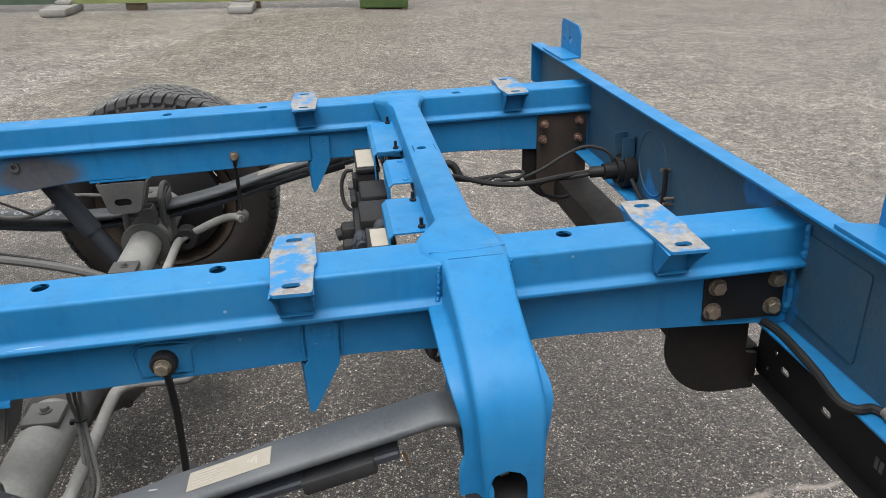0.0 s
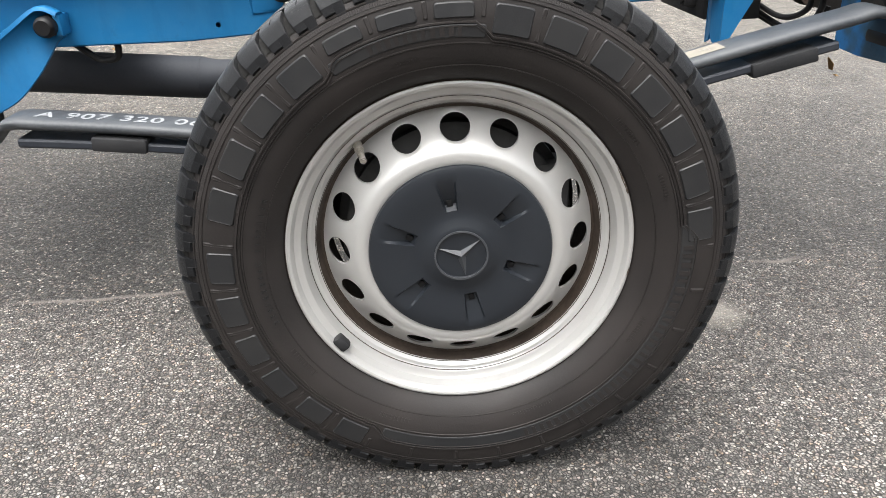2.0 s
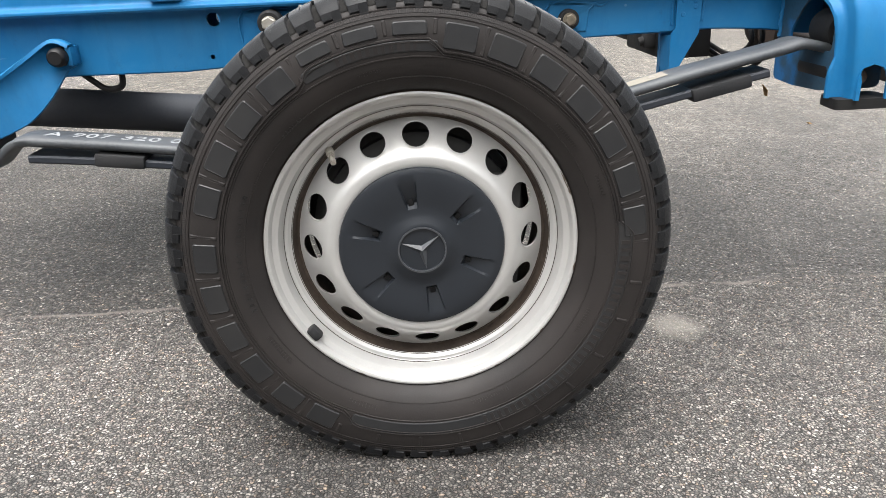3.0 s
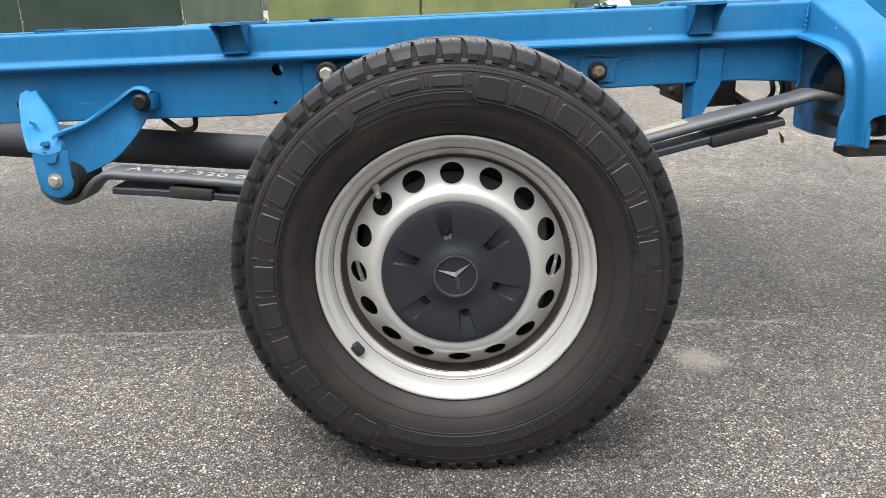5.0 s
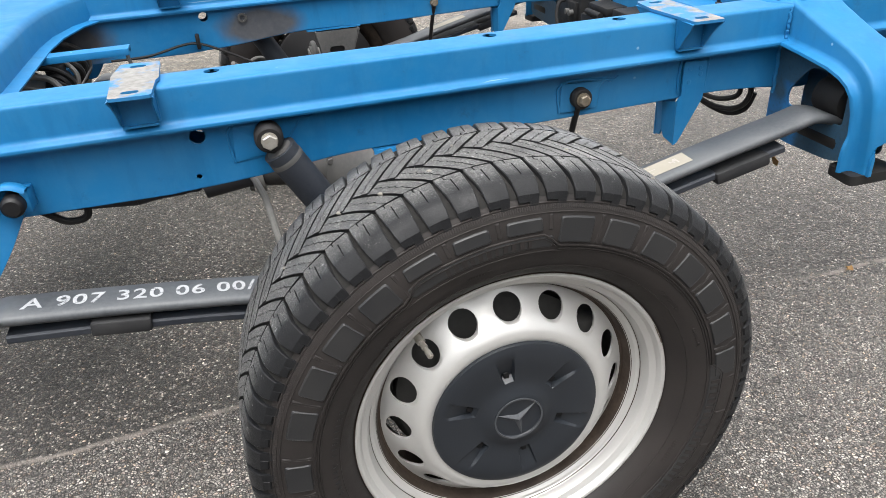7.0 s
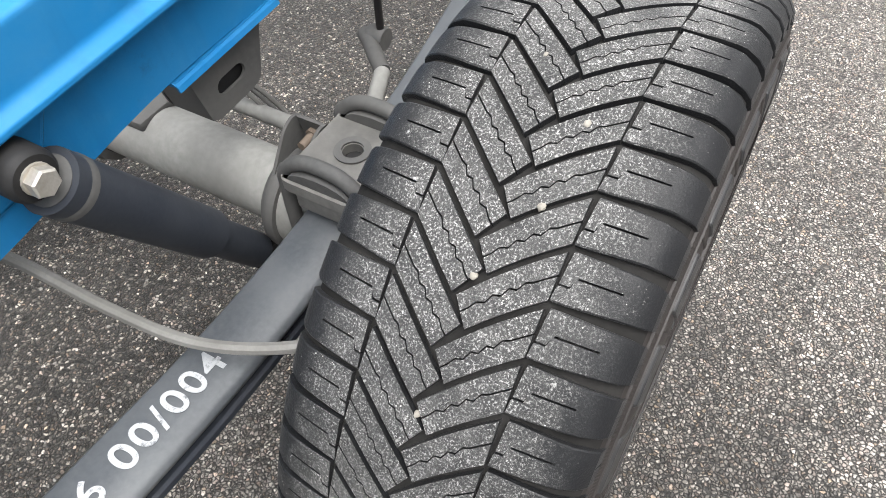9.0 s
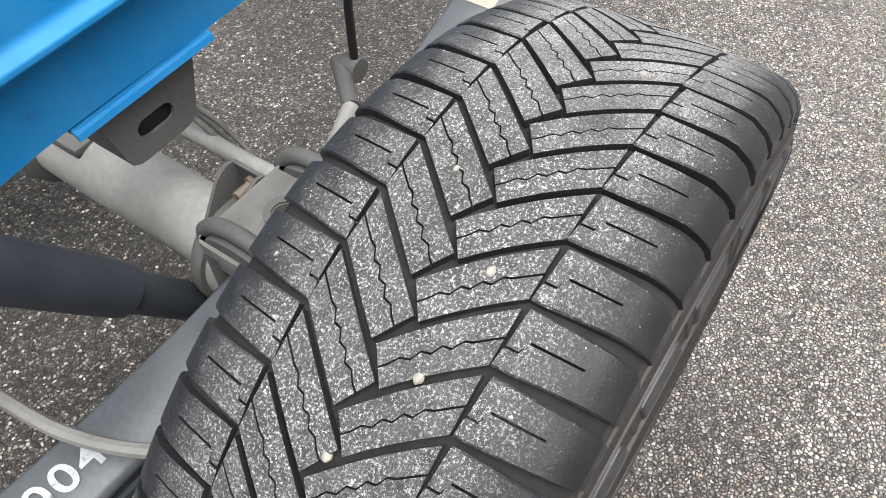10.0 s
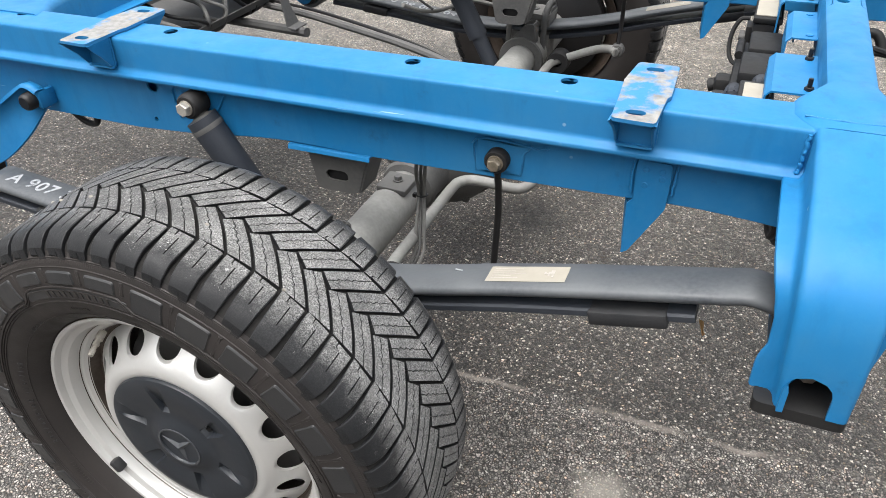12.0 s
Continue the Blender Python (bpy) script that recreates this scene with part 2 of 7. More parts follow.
def asphalt():
    """Stone chips set in dark binder: a pale worn sheet, a darker strip beyond a seam, an old pale corner."""
    k = Mat("asphalt", 0.8, 0.0, 0.5)
    x, y, z = k.xyz()
    # crooked stones: the cells are looked up through a small warp
    jit = k.node("ShaderNodeTexNoise")
    jit.inputs["Scale"].default_value, jit.inputs["Detail"].default_value = 170.0, 2.0
    k.wire(k.co, jit.inputs["Vector"])
    off = k.node("ShaderNodeVectorMath", op="MULTIPLY_ADD")
    k.wire(jit.outputs["Color"], off.inputs[0])
    off.inputs[1].default_value, off.inputs[2].default_value = (0.0042, 0.0042, 0.0), (-0.0021, -0.0021, 0.0)
    warped = k.node("ShaderNodeVectorMath", op="ADD")
    k.wire(k.co, warped.inputs[0])
    k.wire(off.outputs[0], warped.inputs[1])
    co = warped.outputs[0]

    def cells(scale):
        v = k.voro(scale, co=co)
        rgb = k.node("ShaderNodeSeparateColor")
        k.wire(v.outputs["Color"], rgb.inputs[0])
        return v.outputs["Distance"], rgb.outputs
    warp = k.math("MULTIPLY", k.math("SUBTRACT", k.noise(3.0, 4), 0.5), 0.10)
    seam = k.math("ADD", k.math("SUBTRACT", k.math("SUBTRACT", y, k.math("MULTIPLY", x, 0.062)), 0.578), warp)
    dark_side = k.ramp(k.math("ADD", k.math("MULTIPLY", seam, 4.0), 0.5), (0.47, 0.0), (0.53, 1.0))
    # the strip's dark tone fades out further along y
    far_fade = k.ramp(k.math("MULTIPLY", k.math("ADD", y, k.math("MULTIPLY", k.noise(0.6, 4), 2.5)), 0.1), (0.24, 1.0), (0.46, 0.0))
    past = k.math("SUBTRACT", k.math("ADD", k.math("MULTIPLY", k.math("SUBTRACT", y, 4.68), 0.318), k.math("MULTIPLY", k.math("SUBTRACT", k.noise(2.0, 4), 0.5), 0.12)), k.math("ADD", x, 1.75))
    old = k.math("MULTIPLY", k.ramp(past, (0.0, 0.0), (0.05, 1.0)), k.ramp(k.math("MULTIPLY", k.math("ADD", past, k.math("MULTIPLY", k.noise(0.8, 3), 0.8)), 0.4), (0.2, 1.0), (0.75, 0.35)))
    old = k.math("MULTIPLY", old, k.ramp(k.math("MULTIPLY", y, 0.1), (0.18, 0.0), (0.25, 1.0)))
    d1, chip = cells(175)
    d2, fine = cells(400)
    edge = k.voro(175, "DISTANCE_TO_EDGE", co=co).outputs["Distance"]
    light = k.ramp(chip[0], (0.0, (0.150, 0.141, 0.132)), (0.40, (0.250, 0.236, 0.219)), (0.80, (0.365, 0.345, 0.318)), (1.0, (0.52, 0.497, 0.465)))
    dark = k.ramp(chip[0], (0.0, (0.044, 0.041, 0.038)), (0.45, (0.095, 0.087, 0.078)), (0.74, (0.195, 0.178, 0.159)), (0.91, (0.36, 0.332, 0.296)), (1.0, (0.68, 0.645, 0.59)))
    # and weakens towards +x
    aside = k.ramp(k.math("MULTIPLY", k.math("ADD", x, k.math("MULTIPLY", k.noise(0.9, 4), 0.8)), 0.5), (0.35, 1.0), (0.75, 0.66))
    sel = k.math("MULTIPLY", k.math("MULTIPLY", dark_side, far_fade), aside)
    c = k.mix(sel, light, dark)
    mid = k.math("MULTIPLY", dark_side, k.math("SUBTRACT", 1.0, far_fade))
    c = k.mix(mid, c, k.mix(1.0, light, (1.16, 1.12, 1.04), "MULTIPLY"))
    c = k.mix(k.math("MULTIPLY", old, 0.85), c, k.mix(0.45, k.mix(1.0, light, (1.45, 1.42, 1.37), "MULTIPLY"), (0.52, 0.505, 0.48)))
    # grain inside the stones, warm and rosy stones among grey ones
    c = k.mix(1.0, c, k.ramp(fine[1], (0.0, 0.62), (0.55, 1.0), (0.88, 1.22), (1.0, 1.5)), "MULTIPLY")
    c = k.mix(1.0, c, k.ramp(chip[1], (0.0, (1.0, 1.0, 0.985)), (0.70, (1.04, 1.0, 0.955)), (0.86, (1.10, 0.98, 0.95)), (1.0, (1.20, 1.0, 0.80))), "MULTIPLY")
    # binder shows between the stones, more of it where the surface is less worn
    bare = k.math("MULTIPLY", k.math("SUBTRACT", k.noise(85, 4, 0.75), 0.5), 0.42)
    rag = k.math("MULTIPLY", k.math("SUBTRACT", k.noise(330, 2), 0.5), 0.20)
    gap = k.ramp(k.math("ADD", edge, k.math("ADD", bare, rag)), (0.05, 1.0), (0.19, 0.0))
    # stone edges darkened: rounding shade painted into the colour
    c = k.mix(1.0, c, k.ramp(edge, (0.0, 0.72), (0.30, 1.12)), "MULTIPLY")
    c = k.mix(k.math("MULTIPLY", gap, 0.92), c, (0.016, 0.0155, 0.015))
    # random stones darkened: the shade of sunken ones is painted in
    low = k.ramp(chip[2], (0.14, 0.75), (0.22, 0.0))
    c = k.mix(low, c, k.mix(0.78, c, (0.018, 0.0175, 0.017)))
    dp, peb = cells(88)
    pale = k.math("MULTIPLY", k.ramp(peb[0], (0.88, 0.0), (0.90, 1.0)), k.ramp(dp, (0.20, 1.0), (0.34, 0.0)))
    c = k.mix(k.math("MULTIPLY", k.math("MULTIPLY", pale, dark_side), 0.8), c, k.mix(peb[1], (0.24, 0.215, 0.185), (0.52, 0.50, 0.47)))
    lump = cells(70)[1]
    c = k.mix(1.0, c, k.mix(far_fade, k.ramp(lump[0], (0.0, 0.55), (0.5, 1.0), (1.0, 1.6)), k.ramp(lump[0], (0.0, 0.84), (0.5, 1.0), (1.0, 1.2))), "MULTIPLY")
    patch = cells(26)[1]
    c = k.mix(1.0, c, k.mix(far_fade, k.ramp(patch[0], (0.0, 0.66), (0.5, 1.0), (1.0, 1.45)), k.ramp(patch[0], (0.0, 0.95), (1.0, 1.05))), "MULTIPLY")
    c = k.mix(1.0, c, k.ramp(k.noise(1.3, 6, 0.6), (0.32, 0.76), (0.68, 1.22)), "MULTIPLY")
    c = k.mix(1.0, c, k.ramp(k.noise(75, 4, 0.75), (0.30, 0.74), (0.70, 1.28)), "MULTIPLY")
    c = k.mix(1.0, c, k.ramp(k.noise(7, 5, 0.65), (0.30, 0.80), (0.70, 1.20)), "MULTIPLY")
    # pale joint along the seam
    line = k.math("MULTIPLY", k.ramp(k.math("ABSOLUTE", k.math("ADD", seam, 0.004)), (0.003, 1.0), (0.010, 0.0)), k.ramp(k.noise(6, 5), (0.40, 0.0), (0.56, 0.75)))
    c = k.mix(line, c, (0.36, 0.315, 0.275))

    # dusty patch, oil spot, fainter dark spot, and a painted shadow round the tyre
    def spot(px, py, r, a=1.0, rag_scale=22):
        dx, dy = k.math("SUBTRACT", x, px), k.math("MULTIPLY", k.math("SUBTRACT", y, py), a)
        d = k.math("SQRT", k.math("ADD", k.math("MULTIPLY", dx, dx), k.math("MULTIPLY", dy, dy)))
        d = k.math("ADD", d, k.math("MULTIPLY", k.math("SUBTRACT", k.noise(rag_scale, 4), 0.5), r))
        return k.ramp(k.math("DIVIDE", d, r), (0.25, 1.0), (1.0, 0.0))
    c = k.mix(k.math("MULTIPLY", spot(0.545, 0.405, 0.075), 0.48), c, (0.50, 0.46, 0.40))
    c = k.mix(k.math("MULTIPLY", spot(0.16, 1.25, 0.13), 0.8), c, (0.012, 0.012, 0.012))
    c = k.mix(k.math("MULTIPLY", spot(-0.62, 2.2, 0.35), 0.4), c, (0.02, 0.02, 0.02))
    # soft shadow round the tyre, painted into the asphalt colour
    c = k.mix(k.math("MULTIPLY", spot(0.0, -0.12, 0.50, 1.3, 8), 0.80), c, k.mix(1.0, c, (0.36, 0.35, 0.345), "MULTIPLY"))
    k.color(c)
    k.rough(k.mix(dark_side, k.ramp(chip[2], (0.0, 0.5), (1.0, 0.9)), k.ramp(chip[2], (0.0, 0.30), (1.0, 0.70))))
    h = k.math("ADD", k.math("MULTIPLY", chip[2], 0.6), k.math("MULTIPLY", k.ramp(edge, (0.0, 0.0), (0.25, 1.0)), 0.7))
    k.bump(k.math("ADD", h, k.math("MULTIPLY", k.noise(500, 2), 0.3)), 0.9, 0.004)
    k.b.inputs["Sheen Weight"].default_value = 0.05
    k.b.inputs["Sheen Roughness"].default_value = 0.5
    return k.m


def net(name, base, dark, alpha):
    """Woven screening fabric, partly see-through."""
    k = Mat(name, 0.8, 0.0, 0.2)
    k.color(k.mix(k.ramp(k.noise(1.4, 6), (0.3, 0.0), (0.7, 1.0)), base, dark))
    k.rough(0.8)
    k.bump(k.noise(7, 4), 0.5, 0.02)
    k.b.inputs["Alpha"].default_value = alpha
    return k.m


BLUE = paint_blue()
BLUE_SOOT = paint_blue("blue_paint_overspray", ((-0.19, 0.600, 0.135, 0.066), (-0.68, 0.605, 0.12, 0.085)))
BLUE_RUBBED = bracket_blue()


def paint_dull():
    """Old paint gone grey with dirt, with fresher blue left in places; on hanger plates also painted shade."""
    k = Mat("blue_paint_dirty_shaded", 0.6)
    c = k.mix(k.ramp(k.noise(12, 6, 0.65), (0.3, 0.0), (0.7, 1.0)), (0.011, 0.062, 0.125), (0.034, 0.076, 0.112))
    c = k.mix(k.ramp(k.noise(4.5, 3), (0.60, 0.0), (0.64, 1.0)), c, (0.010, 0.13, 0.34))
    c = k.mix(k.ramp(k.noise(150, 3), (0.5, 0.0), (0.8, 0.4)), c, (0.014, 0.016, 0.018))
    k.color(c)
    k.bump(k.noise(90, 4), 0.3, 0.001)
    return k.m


BLUE_DULL = paint_dull()

TREAD = rubber_tread()
ASPHALT = asphalt()
SIDEWALL = worn("sidewall_rubber", (0.0170, 0.0152, 0.0148), (0.0305, 0.0262, 0.0246), 0.55, fine=420, large=11, bump=0.35, spec=0.32, spread=0.2)
PAD = worn("sidewall_pad_rubber", (0.0165, 0.0173, 0.0190), (0.027, 0.0268, 0.0272), 0.42, fine=500, large=16, bump=0.2, spec=0.42, spread=0.18)
GROOVE = worn("dusty_groove_rubber", (0.028, 0.027, 0.026), (0.015, 0.0145, 0.014), 0.85, fine=300, large=30, bump=0.4, spec=0.12)
RIM = worn("silver_rim_paint", (0.575, 0.57, 0.555), (0.52, 0.513, 0.495), 0.34, 0.38, fine=700, large=6, bump=0.05, spread=0.06)
RIM_DIRT_SHADE = worn("dirty_shaded_silver", (0.070, 0.052, 0.040), (0.030, 0.021, 0.015), 0.6, 0.2, fine=160, large=20)
CAP = worn("hub_cap_plastic", (0.0125, 0.0158, 0.0210), (0.0185, 0.0220, 0.0275), 0.42, fine=900, large=7, bump=0.12)
SPRING = worn("spring_steel", (0.038, 0.043, 0.050), (0.092, 0.098, 0.104), 0.5, 0.0, fine=160, large=7, bump=0.25)
AXLE = worn("dusty_grey_paint", (0.27, 0.27, 0.255), (0.135, 0.132, 0.124), 0.66, 0.0, fine=120, large=6, bump=0.3)
DUSTY = worn("dusty_mid_grey_steel", (0.165, 0.160, 0.150), (0.075, 0.073, 0.069), 0.7, 0.0, fine=130, large=14, bump=0.35)
AXLE_DARK = worn("dusty_dark_steel", (0.046, 0.046, 0.046), (0.086, 0.084, 0.080), 0.7, 0.0, fine=140, large=9, bump=0.35)
BLACK = worn("black_paint", (0.006, 0.006, 0.007), (0.013, 0.012, 0.012), 0.5, spec=0.35, fine=170, large=8, bump=0.2)
RUSTY = worn("rusty_black_plate", (0.006, 0.006, 0.0065), (0.013, 0.0095, 0.008), 0.65, spec=0.3, fine=110, large=13, bump=0.45)
RUST_RED = worn("red_rusted_nut", (0.085, 0.044, 0.032), (0.16, 0.095, 0.070), 0.75, 0.1, fine=330, large=45, bump=0.5)
RUST_PLATE = worn("rust_stained_plate", (0.012, 0.010, 0.009), (0.040, 0.025, 0.018), 0.7, fine=110, large=13, bump=0.4)
RUST_BOLT = worn("rusted_bolt", (0.085, 0.060, 0.047), (0.17, 0.135, 0.105), 0.72, 0.2, fine=330, large=45, bump=0.5)
ZINC = worn("zinc_bolt", (0.52, 0.50, 0.46), (0.36, 0.33, 0.28), 0.42, 0.6, fine=420, large=60, bump=0.3)
YELLOW_ZINC = worn("yellow_zinc_bolt", (0.24, 0.205, 0.155), (0.10, 0.082, 0.060), 0.55, 0.3, fine=420, large=60, bump=0.3)
RUBBER = worn("black_rubber", (0.009, 0.009, 0.010), (0.018, 0.0175, 0.017), 0.65, spec=0.3, fine=300, large=16, bump=0.2)
PAD_RUBBER = worn("dusty_pad_rubber", (0.015, 0.016, 0.018), (0.031, 0.031, 0.032), 0.7, spec=0.3, fine=240, large=18, bump=0.3)
SHOCK = worn("shock_black_paint", (0.017, 0.021, 0.029), (0.031, 0.035, 0.043), 0.58, spec=0.35, fine=220, large=12, bump=0.2)
SHAFT = worn("shaft_satin_paint", (0.027, 0.031, 0.038), (0.046, 0.049, 0.056), 0.66, spec=0.3, fine=150, large=9, bump=0.15)
CABLE = worn("grey_cable", (0.17, 0.167, 0.157), (0.10, 0.097, 0.090), 0.65, fine=300, large=18, bump=0.2)
EMBLEM = worn("emblem_plastic", (0.052, 0.056, 0.062), (0.065, 0.069, 0.075), 0.32)
PAPER = worn("paper_label", (0.32, 0.295, 0.245), (0.27, 0.248, 0.205), 0.8, fine=160, large=12, bump=0.05)
INK = worn("grey_ink", (0.30, 0.28, 0.25), (0.40, 0.37, 0.33), 0.8)


def stencil_paint():
    """Thin sprayed paint, rubbed through in patches."""
    k = Mat("white_stencil_paint", 0.7, 0.0, 0.3)
    c = k.mix(k.noise(300, 4, 0.7), (0.40, 0.41, 0.42), (0.25, 0.26, 0.27))
    c = k.mix(k.ramp(k.noise(85, 5, 0.75), (0.54, 0.0), (0.64, 0.8)), c, (0.052, 0.058, 0.067))
    k.color(c)
    k.bump(k.noise(300, 3), 0.2, 0.0004)
    return k.m


WHITE_PAINT = stencil_paint()
PLASTIC = worn("black_plastic", (0.006, 0.006, 0.007), (0.014, 0.014, 0.014), 0.55, spec=0.25, fine=260, large=22, bump=0.15)
STONE = worn("pale_grit", (0.30, 0.285, 0.25), (0.19, 0.175, 0.15), 0.85, fine=900, large=150)
LEAF = worn("dry_leaf", (0.34, 0.20, 0.06), (0.20, 0.10, 0.035), 0.7)
NET_DARK = net("dark_green_screen", (0.020, 0.036, 0.028), (0.034, 0.052, 0.040), 1.0)
NET_GREY = net("grey_green_screen", (0.060, 0.085, 0.062), (0.085, 0.11, 0.085), 1.0)
NET_PALE = net("pale_green_screen", (0.20, 0.23, 0.10), (0.11, 0.14, 0.055), 1.0)
GALV = worn("galvanised_tube", (0.50, 0.50, 0.48), (0.36, 0.36, 0.34), 0.5, 0.6)
CONCRETE = worn("grey_concrete", (0.26, 0.25, 0.235), (0.16, 0.155, 0.145), 0.9, fine=60, large=4, bump=0.5, dist=0.004)
WOOD = worn("weathered_board", (0.27, 0.21, 0.14), (0.15, 0.115, 0.08), 0.8, fine=40, large=6)
TARP = worn("white_tarpaulin", (0.66, 0.67, 0.66), (0.46, 0.47, 0.46), 0.6, fine=30, large=5, bump=0.6, dist=0.01)
GREEN = worn("green_painted_box", (0.07, 0.12, 0.03), (0.045, 0.08, 0.022), 0.7, fine=40, large=6)
HEDGE = worn("hedge_leaves", (0.055, 0.085, 0.025), (0.10, 0.12, 0.04), 0.7)


# ---------------------------------------------------------------- mesh helpers
from mathutils import geometry

C = 0.99                                   # middle of the vehicle, across
CH = Matrix.Rotation(-math.atan(0.042), 4, "Y")   # the frame stands a little nose-down
FAR_SIDE = Matrix.Translation((0, 2 * C, 0)) @ Matrix.Diagonal((1, -1, 1, 1))


def thing(name, m, label, category, group="", kind=""):
    ob = new(name)
    ob.empty_display_size = 0.05
    ob.matrix_basis = m
    return tagged(ob, label, category, group, kind)


def part(name, bm, material, parent, label="", far=False, smooth=40, calc=True):
    """Links a bmesh as one mesh object under a thing or a part. far: mirrored to the other side of the vehicle."""
    if far:
        for v in bm.verts:
            v.co.y = 2 * C - v.co.y
    if calc:
        bmesh.ops.recalc_face_normals(bm, faces=bm.faces[:])
    me = bpy.data.meshes.new(name)
    bm.to_mesh(me)
    bm.free()
    me.materials.append(material)
    me.polygons.foreach_set("use_smooth", [True] * len(me.polygons))
    me.set_sharp_from_angle(angle=radians(smooth))
    ob = new(name, me)
    if parent:
        ob.parent = parent
    if label:
        ob["label"] = label
    return ob


def pieces(name, bm, material, parent, label="", far=False, smooth=40):
    """Links every separate piece of a bmesh as a part of its own."""
    bm.verts.ensure_lookup_table()
    left, out = set(bm.verts), []
    while left:
        todo = [next(iter(left))]
        group = set(todo)
        while todo:
            for e in todo.pop().link_edges:
                for v in e.verts:
                    if v not in group:
                        group.add(v)
                        todo.append(v)
        left -= group
        out.append(sorted(group, key=lambda v: v.index))
    bm.verts.index_update()
    out.sort(key=lambda g: min(v.index for v in g))
    made = []
    for group in out:
        one = bmesh.new()
        twin = {v: one.verts.new(v.co) for v in sorted(group, key=lambda v: v.index)}
        for f in {f for v in group for f in v.link_faces}:
            one.faces.new([twin[v] for v in f.verts])
        made.append(part(name, one, material, parent, label, far, smooth))
    bm.free()
    return made


def B():
    return bmesh.new()


def bevelled(bm, offset, segments=2, verts=None):
    edges = bm.edges[:] if verts is None else list({e for v in verts for e in v.link_edges})
    bmesh.ops.bevel(bm, geom=edges, offset=offset, segments=segments, affect="EDGES", profile=0.5)
    return bm


def box(bm, x0, x1, y0, y1, z0, z1, r=0.0, m=None):
    made = bmesh.ops.create_cube(bm, size=1.0)["verts"]
    for v in made:
        v.co = Vector((x0 + (v.co.x + 0.5) * (x1 - x0), y0 + (v.co.y + 0.5) * (y1 - y0), z0 + (v.co.z + 0.5) * (z1 - z0)))
    if r:
        made = bmesh.ops.bevel(bm, geom=list({e for v in made for e in v.link_edges}), offset=r, segments=2, affect="EDGES", profile=0.5)["verts"]
    if m is not None:
        bmesh.ops.transform(bm, matrix=m, verts=made)
    return bm


def circle(cx, cy, r, n=20, a0=0.0):
    return [(cx + r * math.cos(a0 + 2 * math.pi * i / n), cy + r * math.sin(a0 + 2 * math.pi * i / n)) for i in range(n)]


def slot(cx, cy, w, h, n=8):
    r, s = h / 2, w / 2 - h / 2
    return [(cx + s + r * math.cos(a), cy + r * math.sin(a)) for a in np.linspace(-math.pi / 2, math.pi / 2, n)] + [
        (cx - s - r * math.cos(a), cy - r * math.sin(a)) for a in np.linspace(-math.pi / 2, math.pi / 2, n)]


def fillet(pts, r, n=4, closed=True):
    """Rounds the corners of a polyline; r may be one radius or one for each corner."""
    out, count = [], len(pts)
    for i, p in enumerate(pts):
        rad = r[i] if isinstance(r, (list, tuple)) else r
        if rad <= 0 or (not closed and i in (0, count - 1)):
            out.append(tuple(p))
            continue
        p, a, b = Vector(p), Vector(pts[i - 1]), Vector(pts[(i + 1) % count])
        u, w = (a - p), (b - p)
        d = min(rad, u.length * 0.48, w.length * 0.48)
        s, e = p + u.normalized() * d, p + w.normalized() * d
        for k in range(n + 1):
            t = k / n
            out.append(tuple(s * (1 - t) ** 2 + p * 2 * t * (1 - t) + e * t ** 2))
    return out


AX = {"yz": lambda u, v, w: (w, u, v), "xz": lambda u, v, w: (u, w, v), "xy": lambda u, v, w: (u, v, w)}


def extrude(bm, outline, a, b, plane, holes=()):
    """A plate with that outline and holes, from a to b along the plane's normal."""
    to3 = AX[plane]
    loops = [list(outline)] + [list(h) for h in holes]
    tris = geometry.tessellate_polygon([[Vector((p[0], p[1], 0)) for p in loop] for loop in loops])
    flat = [p for loop in loops for p in loop]
    low = [bm.verts.new(to3(p[0], p[1], a)) for p in flat]
    high = [bm.verts.new(to3(p[0], p[1], b)) for p in flat]
    for i, j, k in tris:
        if len({i, j, k}) == 3:
            bm.faces.new((low[i], low[j], low[k]))
            bm.faces.new((high[k], high[j], high[i]))
    at = 0
    for loop in loops:
        n = len(loop)
        for i in range(n):
            p, q = at + i, at + (i + 1) % n
            bm.faces.new((low[p], low[q], high[q], high[p]))
        at += n
    return low + high


def smooth_path(pts, steps=6):
    pts = [Vector(p) for p in pts]
    if len(pts) < 3 or steps < 2:
        return pts
    out = []
    for i in range(len(pts) - 1):
        p0, p1, p2, p3 = pts[max(i - 1, 0)], pts[i], pts[i + 1], pts[min(i + 2, len(pts) - 1)]
        for k in range(steps):
            t = k / steps
            out.append(0.5 * ((2 * p1) + (p2 - p0) * t + (2 * p0 - 5 * p1 + 4 * p2 - p3) * t * t + (3 * p1 - p0 - 3 * p2 + p3) * t ** 3))
    return out + [pts[-1]]


def tube(bm, pts, r, seg=10, steps=6):
    """A round bar along a smooth path; r may change along it."""
    path = smooth_path(pts, steps)
    side, rings = None, []
    for i, p in enumerate(path):
        d = (path[min(i + 1, len(path) - 1)] - path[max(i - 1, 0)]).normalized()
        if side is None:
            side = d.orthogonal().normalized()
        side = (side - d * side.dot(d)).normalized()
        up = d.cross(side)
        rad = r[min(int(i / max(len(path) - 1, 1) * (len(r) - 1) + 0.5), len(r) - 1)] if isinstance(r, (list, tuple)) else r
        rings.append([bm.verts.new(p + rad * (side * math.cos(a) + up * math.sin(a))) for a in np.linspace(0, 2 * math.pi, seg, endpoint=False)])
    for a, b in zip(rings, rings[1:]):
        for i in range(seg):
            bm.faces.new((a[i], a[(i + 1) % seg], b[(i + 1) % seg], b[i]))
    bm.faces.new(rings[0][::-1])
    bm.faces.new(rings[-1])
    return bm


